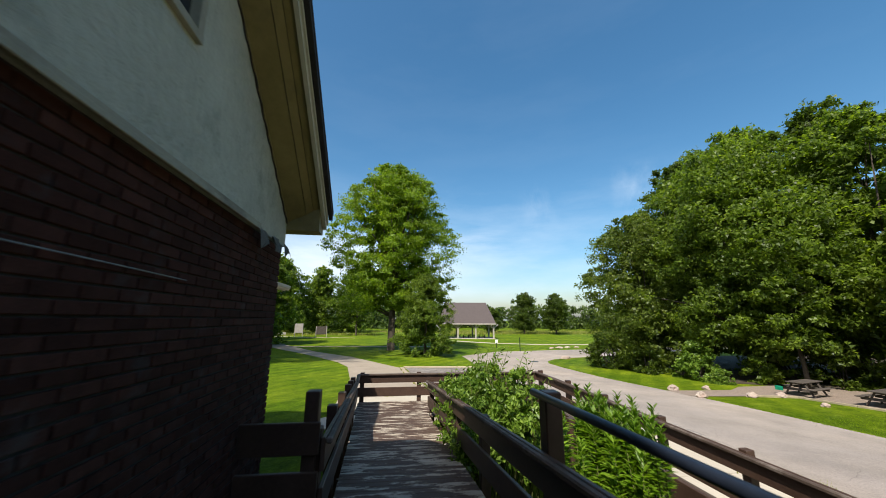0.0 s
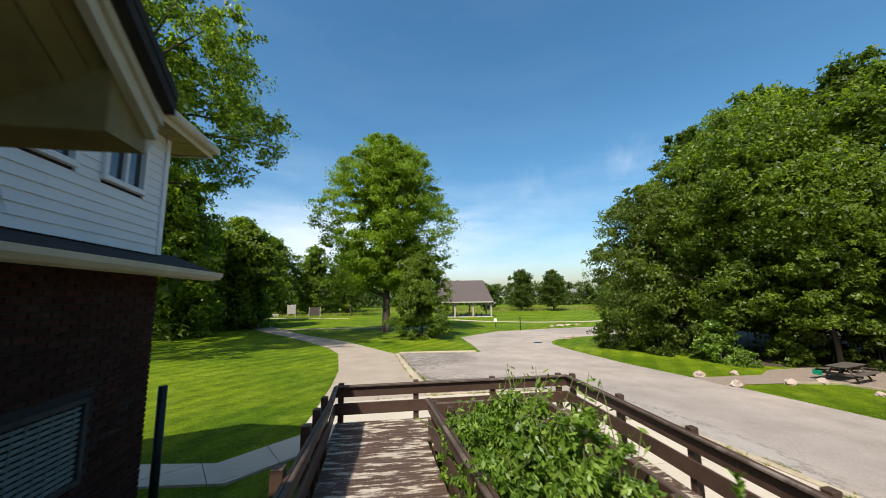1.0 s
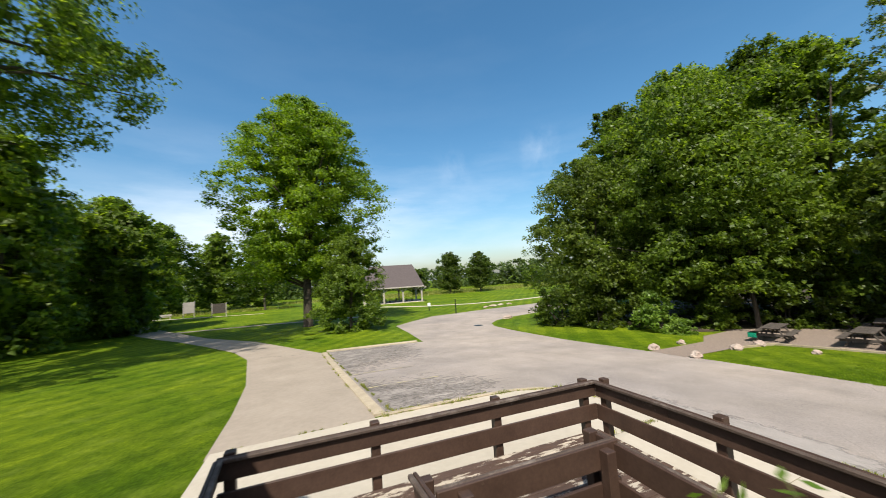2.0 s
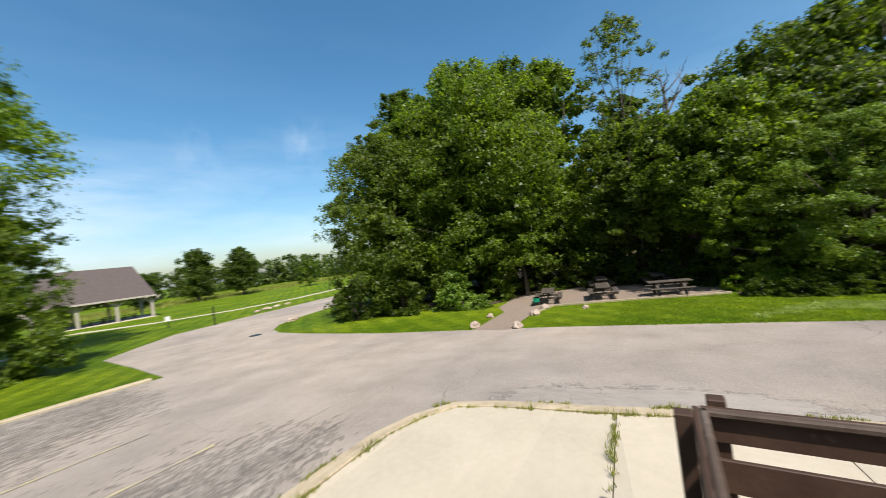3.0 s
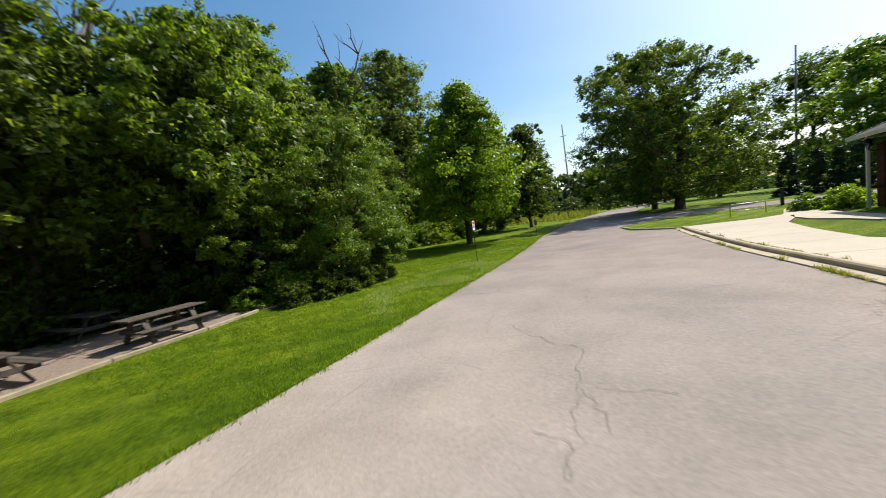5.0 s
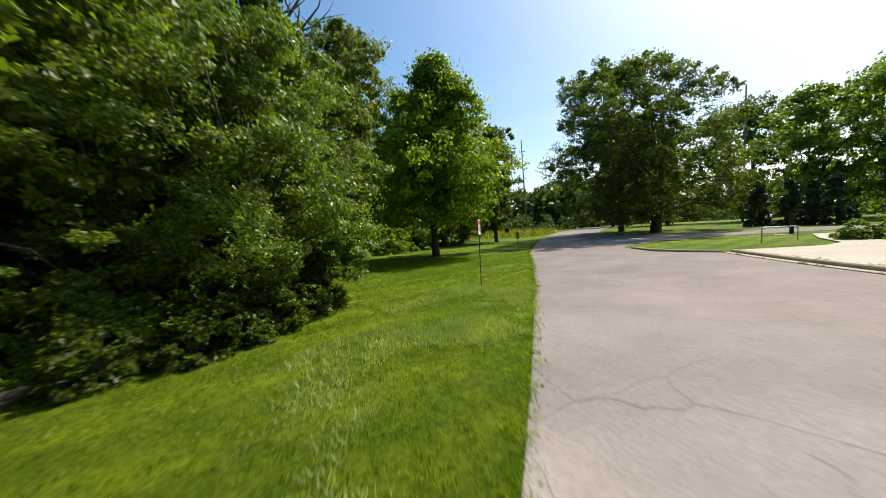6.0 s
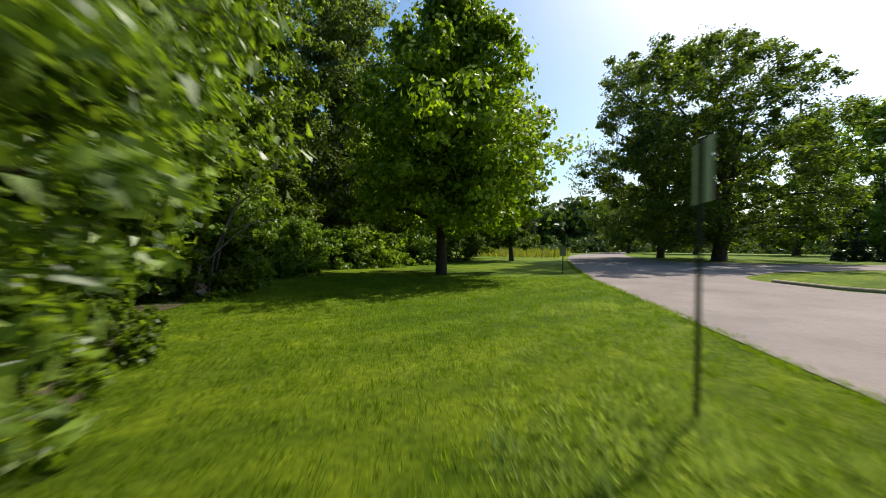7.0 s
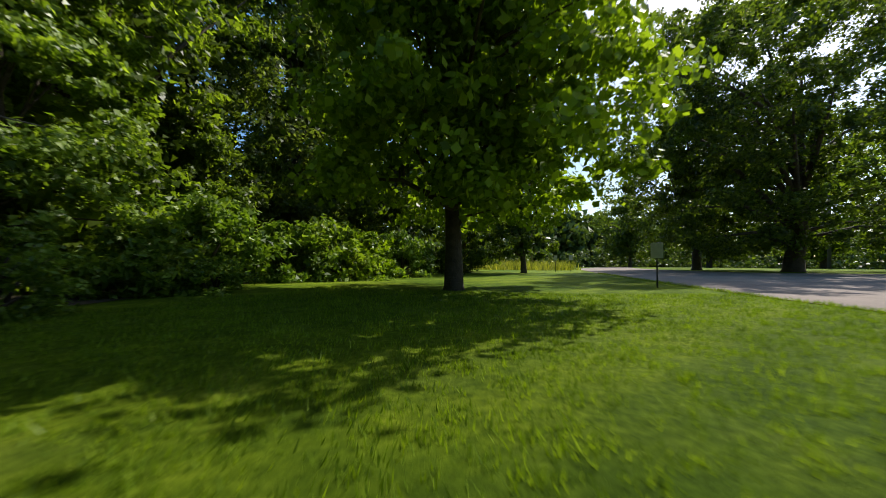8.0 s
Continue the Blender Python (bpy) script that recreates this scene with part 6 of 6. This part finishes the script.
# trees south of the drive
tree(9.8, -31.8, 17.6, 9.2, "round", LEAF_DARK, 0.07, 440, 108, 0.265, 0.5, "broad dark spreading tree beside the drive", limbs=26, puff=0.62, inner_size=1.2, turn=0, shift=(3.0, 0))
tree(12.1, -40.3, 15.0, 6.0, "round", LEAF_DARK, 0.12, 110, 110, 0.36, 0.35, "dark tree beside the drive behind the broad one", limbs=18)
for x, y, h, r_, lf in ((-10.5, -50, 17, 7, LEAF_BUSH), (-17, -45, 19, 8, LEAF_BUSH), (-16, -36, 17, 7, LEAF_BUSH), (2, -66, 16, 7, LEAF_DARK), (-22, -52, 21, 9, LEAF_DARK), (-9, -62, 20, 8, LEAF_DARK), (10, -80, 15, 7, LEAF_DARK), (34, -60, 15, 6, LEAF_DARK)):
    tree(x, y, h, r_, "round", lf, 0.1, 80, 90, 0.45, 0.35, "leafy tree beyond the south lawn", group="south trees", limbs=12, puff=1.2, fill=0.4)
for x, y, h, r_ in ((0.6, -34.2, 4.6, 1.2), (-0.9, -32.2, 4.4, 1.2), (-1.9, -31.0, 4.3, 1.1), (-2.9, -29.8, 4.5, 1.2)):
    shrub(x, y, h, r_, LEAF_CEDAR, "dark clipped upright evergreen shrub", 70, 90, 0.17, "evergreens", "cone", "evergreen")
for x, y, h, r_, lf in ((4.0, -11.6, 1.1, 0.9, LEAF_BRIGHT), (5.0, -12.9, 0.9, 0.8, LEAF_VINE), (3.4, -12.9, 1.2, 0.9, LEAF_MAPLE)):
    shrub(x, y, h, r_, lf, "low leafy shrub beside the porch", 45, 90, 0.12, "porch shrubs")


# far woods round the horizon
def far_woods(name, arcs, label, leaf):
    vs = []
    for bearing, dist, span, h, n in arcs:
        for k in range(n):
            b_ = radians(bearing + span * (k / n - 0.5))
            dd = dist * rng.uniform(0.94, 1.1)
            cx, cy = dd * math.sin(b_), dd * math.cos(b_)
            hh = h * rng.uniform(0.75, 1.15)
            cl = 16
            cen = np.stack([cx + rng.normal(0, hh * 0.22, cl), cy + rng.normal(0, hh * 0.22, cl), ground_z(cx, cy) + hh * rng.uniform(0.0, 0.92, cl) ** 1.5], 1)
            pts, d = crown_points(cen, hh * 0.2 * rng.uniform(0.7, 1.3, cl), 27)
            vs.append(leaf_points(pts, hh * 0.118, d + np.array([0, 0, 0.4])))
    ob = new(name, quads_mesh(name, np.concatenate(vs), leaf, 3))
    return tagged(ob, label, "woodland", kind="stuff")


far_woods("far_woods_north", [(28, 190, 46, 13, 46), (-12, 170, 34, 15, 34), (-52, 120, 40, 22, 26), (64, 170, 30, 15, 20), (92, 85, 50, 20, 26)], "distant line of dark green woodland beyond the field", LEAF_FAR)
far_woods("far_woods_south", [(173, 125, 20, 17, 40), (176, 170, 44, 13, 40), (205, 120, 30, 13, 26), (235, 90, 30, 17, 22), (148, 120, 24, 14, 20), (128, 80, 30, 18, 16), (180, 95, 60, 5, 40), (215, 75, 40, 5, 24)], "distant line of dark green woodland beyond the drive", LEAF_FAR)


# tall unmown grass in the field and weeds by the drive
def tufts(name, centres, height, leaf, label, category, per=9, spread=0.25, wide=0.05):
    n = len(centres)
    base = np.repeat(centres, per, 0) + np.concatenate([rng.normal(0, spread, (n * per, 2)), np.zeros((n * per, 1))], 1)
    zz = np.array([ground_z(p[0], p[1]) for p in centres])
    base[:, 2] += np.repeat(zz, per)
    hgt = height * rng.uniform(0.5, 1.2, (n * per, 1)) * np.repeat(rng.uniform(0.55, 1.5, n), per)[:, None]
    a = rng.uniform(0, 2 * math.pi, n * per)
    side = np.stack([np.cos(a), np.sin(a), np.zeros(n * per)], 1) * wide * 0.5
    tip = base + np.concatenate([rng.normal(0, 0.35, (n * per, 2)) * hgt, hgt], 1)
    ob = new(name, quads_mesh(name, np.stack([base - side, base + side, tip], 1), leaf, 3))
    return tagged(ob, label, category, kind="stuff")


def scatter(x0, x1, y0, y1, n, inside=lambda x, y: True):
    p = np.stack([rng.uniform(x0, x1, n), rng.uniform(y0, y1, n), np.zeros(n)], 1)
    return p[[bool(inside(x, y)) for x, y, _ in p]] if n else p


tufts("field_grass", np.concatenate([scatter(14, 95, 104, 135, 2600), scatter(-60, 10, 112, 130, 900), scatter(-36, -4, 92, 97, 300)]), 0.6, WEED, "pale tall unmown grass in the far field", "field grass", 6, 0.6, 0.14)
tufts("roadside_weeds", np.concatenate([scatter(21.6, 34, -62, -44, 500, lambda x, y: x > 22), scatter(26, 40, -75, -60, 300)]), 0.9, WEED, "rough green weeds beside the drive", "weeds", 8, 0.4, 0.12)


def road_right(y):
    ys = [-45, -30, -21, -13, -7, -2, 5, 10, 15, 19, 23, 33]
    xs = [21.3, 21.1, 20.6, 19.9, 18.9, 18.2, 17.4, 16.9, 16.6, 16.3, 16.0, 16.2]
    return float(np.interp(y, ys, xs))


def on_lawn(x, y):
    if 7.2 < y < 20 and x > float(np.interp(y, [7.2, 8.7, 11.5, 13.9, 15.8], [24.0, 23.5, 23.15, 22.6, 22.15])):
        return False
    if -0.4 < y < 7.2 and x > float(np.interp(y, [-0.4, 1.7, 3.8, 5.6, 7.2], [24.9, 23.4, 23.1, 23.1, 23.5])):
        return False
    if 15.9 < y < 18.0 and x < 22.5:
        return False
    return x > road_right(y) - 0.03


tufts("lawn_blades", scatter(16, 31, -14, 12, 25000, on_lawn), 0.055, BLADES, "short mown green grass beside the drive", "grass", 9, 0.05, 0.011)
rough = [p for p in np.concatenate([scatter(17.4, 21.2, -7, 7.5, 5200, on_lawn), scatter(18.1, 19.9, -3.2, 4.2, 3600, on_lawn)]) if noise.noise(Vector((p[0] * 0.9, p[1] * 0.5, 3.3))) + 0.35 * noise.noise(Vector((p[0] * 3.1, p[1] * 3.1, 1.1))) > 0.12]
tufts("rough_grass", np.array(rough), 0.085, TUFT, "rough grass in patches beside the drive, coloured pale for its sheen", "grass", 12, 0.055, 0.013)
edge = []
for yy in np.arange(-30, 31, 0.06):
    if not 15.8 < yy < 17.7:
        edge.append((road_right(yy) + rng.normal(0.015, 0.06), yy + rng.normal(0, 0.04), 0.0))
tufts("drive_edge_grass", np.array(edge), 0.065, BLADES, "ragged grass fringe along the edge of the drive", "grass", 14, 0.06, 0.014)
joint = []


def weedy(line, z, amount, seed):
    """Weeds in patches along a joint."""
    for k, p in enumerate(along(line, 0.03)):
        g = noise.noise(Vector((k * 0.045, seed * 3.7, 0))) + 0.5 * noise.noise(Vector((k * 0.2, seed * 1.9, 5)))
        if g + rng.normal(0, 0.15) > 0.42 - amount:
            joint.append((p.x + rng.normal(0, 0.018), p.y + rng.normal(0, 0.018), z))


weedy(offset(drive_edge, 0.46), 0.1, 0.42, 1)
weedy(offset(drive_edge, 0.0), 0.035, 0.12, 2)
weedy([(8.2, 10.87), (6.2, 10.7)], 0.095, 0.45, 3)
weedy([(2.9, 14.8), (2.45, 19.8), (1.75, 28.4)], 0.035, 0.3, 4)
weedy([(2.42, 14.8), (2.0, 19.8), (1.4, 28.4)], 0.03, 0.1, 5)
weedy([(-1.2, 14.3), (3.2, 14.3)], 0.06, 0.1, 6)
for yy in (8.42, 5.99, 3.56):
    weedy([(8.4 + (8.4 - yy) * 0.14, yy + 0.02), (7.2, yy - 0.1)], 0.095, -0.1, 7 + yy)
tufts("joint_weeds", np.array(joint), 0.05, WEED, "small weeds growing in the kerb and slab joints", "weeds", 12, 0.022, 0.011)
clumps_at = [p for k, p in enumerate(joint) if noise.noise(Vector((p[0] * 1.7, p[1] * 1.7, 8.1))) > 0.16 and k % 3 == 0]
tufts("joint_weed_clumps", np.array(clumps_at), 0.1, WEED, "taller weed clumps standing in the kerb joints", "weeds", 12, 0.035, 0.014)


# ---- vines and weeds in the bed between the ramp flights ----
def bed_plants():
    g = ground_z(3.1, 5.2)
    t = thing("vine_bed", pose(2.7, 4.9, g), "overgrown green vines filling the bed between the ramp flights", "vines")
    # one thicket against the rail of the upper flight, thinning out towards the lower deck
    n = 330
    yy, xx = rng.uniform(-0.7, 1.75, n), rng.uniform(-0.7, 0.85, n)
    top = 2.75 - g + 0.09 * (1.0 - yy) - 0.45 * np.clip(xx, 0, 1) ** 1.5 + 0.14 * np.sin(yy * 2.7 + xx * 3) + 0.12 * rng.normal(0, 1, n) - 1.0 * np.clip(-yy - 0.2, 0, 1) - 0.5 * np.clip(-xx - 0.35, 0, 1)
    cen = np.stack([xx, yy, np.maximum(top * rng.uniform(0.12, 1.0, n) ** 0.4, 0.12)], 1)
    pts, d = crown_points(cen, 0.19 * rng.uniform(0.5, 1.3, n), 108, 0.75)
    part("leaves", quads_mesh("leaves", leaf_quads(pts, 0.088, d * 0.4 + np.array([0, 0, 0.6]), 0.42, 0.75, 0.6), LEAF_VINE), LEAF_VINE, t)
    bm = bmesh.new()
    shoots = []
    for k in range(110):
        c = Vector(cen[rng.integers(n)])
        tall = rng.uniform(0.15, 0.75) if -0.9 < c.y < 0.9 and c.x > -0.3 else rng.uniform(0.1, 0.35)
        side = Vector((rng.normal(0, 0.14) + (0.3 * k / 110 if c.x > 0.35 else -0.35 * k / 110 if c.x < -0.5 else 0), rng.normal(0, 0.2), tall))
        base = Vector((c.x * 0.7, c.y, 0))
        tip = c + side
        tube([base, base.lerp(c, 0.6) + Vector((0.05, 0, 0)), c, tip], [0.012, 0.009, 0.006, 0.003], 5, bm)
        for s in np.linspace(0.05, 1, 14):
            shoots.append(c.lerp(tip, s) + Vector((rng.normal(0, 0.05), rng.normal(0, 0.05), 0)))
    part("stem", bm, STALK, t)
    part("shoot", quads_mesh("shoot", leaf_quads(np.array([tuple(v) for v in shoots]), 0.095, np.tile([0, 0, 0.8], (len(shoots), 1)), 0.34, 0.55, 0.7), LEAF_VINE), LEAF_VINE, t)
    # upright feathery weeds: straight stems set all round with narrow leaves
    w = thing("tall_weeds", pose(3.5, 2.75, g), "upright bright green feathery weeds crowding the ramp bed", "weeds")
    bm = bmesh.new()
    cs, ns = [], []
    for k in range(95):
        fx, fy = rng.normal(0, 0.19), rng.uniform(-0.75, 0.85)
        tallest = 2.82 - g + 0.12 * math.sin(fy * 9 + fx * 6) + rng.normal(0, 0.09) - 0.5 * abs(fx)
        lean = Vector((rng.normal(0, 0.07), rng.normal(0, 0.07), 0))
        a, b = Vector((fx, fy, 0)), Vector((fx, fy, tallest)) + lean
        tube([a, a.lerp(b, 0.5), b], [0.007, 0.006, 0.003], 5, bm)
        for s in np.linspace(0.3, 1.0, 34):
            p = a.lerp(b, s)
            for q in range(5):
                ang = rng.uniform(0, 2 * math.pi)
                way = Vector((math.cos(ang), math.sin(ang), 0.5 + 0.9 * (s > 0.93)))
                cs.append(tuple(p + way.normalized() * 0.05 * (1.15 - 0.4 * s)))
                ns.append(tuple(way))
    part("stem", bm, STALK, w)
    along_way = unit_rows(np.array(ns))
    mid = np.array(cs)
    side = unit_rows(np.cross(along_way, np.array([0, 0, 1.0])) + rng.normal(0, 0.25, mid.shape))
    ln = rng.uniform(0.1, 0.17, (len(mid), 1))
    blades = np.stack([mid - along_way * ln * 0.5, mid + side * ln * 0.11, mid + along_way * ln * 0.5 - np.array([0, 0, 0.02]), mid - side * ln * 0.11], 1)
    part("leaves", quads_mesh("leaves", blades, LEAF_WEED), LEAF_WEED, w)


bed_plants()


# ---- bricks of the house, one by one ----
brick_len, brick_h, joint_w = 0.203, 0.057, 0.0095
course = brick_h + joint_w
whole = from_bmesh("brick", box(-0.02, 0.0, -brick_len / 2, brick_len / 2, -brick_h / 2, brick_h / 2, 0.004), BRICK)
head = from_bmesh("brick", box(-0.02, 0.0, -brick_len / 4 + 0.002, brick_len / 4 - 0.002, -brick_h / 2, brick_h / 2, 0.004), BRICK)


def brick_face(x, y_end, y_start, z_top, z_low, single, holes=()):
    """Bricks on a wall that faces +x, in running bond from the corner at y_end back to y_start."""
    rest = []
    n_course = int((z_top - z_low) / course)
    for c in range(n_course):
        z = z_top - course * (c + 0.5)
        y = y_end
        first = True
        while y > y_start:
            half = first and c % 2
            ln = brick_len / 2 - 0.004 if half else brick_len
            cy = y - ln / 2
            y -= ln + joint_w
            first = False
            if any(h[0] - 0.1 < cy < h[1] + 0.1 and h[2] - 0.05 < z < h[3] + 0.05 for h in holes):
                continue
            dx = random.uniform(-0.0025, 0.0025)
            if single(cy, z):
                ob = part("brick", head if half else whole, BRICK, house)
                ob.location = (x + dx, cy, z)
                ob.rotation_euler = (random.uniform(-0.006, 0.006), 0, random.uniform(-0.01, 0.01))
            else:
                rest.append((x + dx, cy, z, ln / 2))
    f = []
    for px, py, pz, hl in rest:
        a, b, z0, z1, cfr = py - hl, py + hl, pz - brick_h / 2, pz + brick_h / 2, 0.004
        f.append([(px, a + cfr, z0 + cfr), (px, b - cfr, z0 + cfr), (px, b - cfr, z1 - cfr), (px, a + cfr, z1 - cfr)])
        f.append([(px - 0.02, a, z0), (px - 0.02, b, z0), (px, b - cfr, z0 + cfr), (px, a + cfr, z0 + cfr)])
        f.append([(px, a + cfr, z1 - cfr), (px, b - cfr, z1 - cfr), (px - 0.02, b, z1), (px - 0.02, a, z1)])
        f.append([(px - 0.02, a, z1), (px - 0.02, a, z0), (px, a + cfr, z0 + cfr), (px, a + cfr, z1 - cfr)])
        f.append([(px, b - cfr, z1 - cfr), (px, b - cfr, z0 + cfr), (px - 0.02, b, z0), (px - 0.02, b, z1)])
    if f:
        ob = part("bricks_in_course", quads_mesh("bricks_in_course", np.array(f), BRICK_REST), BRICK_REST, house)
        tagged(ob, kind="stuff")


brick_face(0.0, -0.004, -7.0, BR - 0.012, 1.2, lambda y, z: -3.6 < y and z > 3.55 and (z > 3.7 or y > -2.5))
brick_face(X2, Y2 - 0.004, 0.0, 4.55, 0.55, lambda y, z: False, [(1.7, 2.78, 2.45, 3.27)])
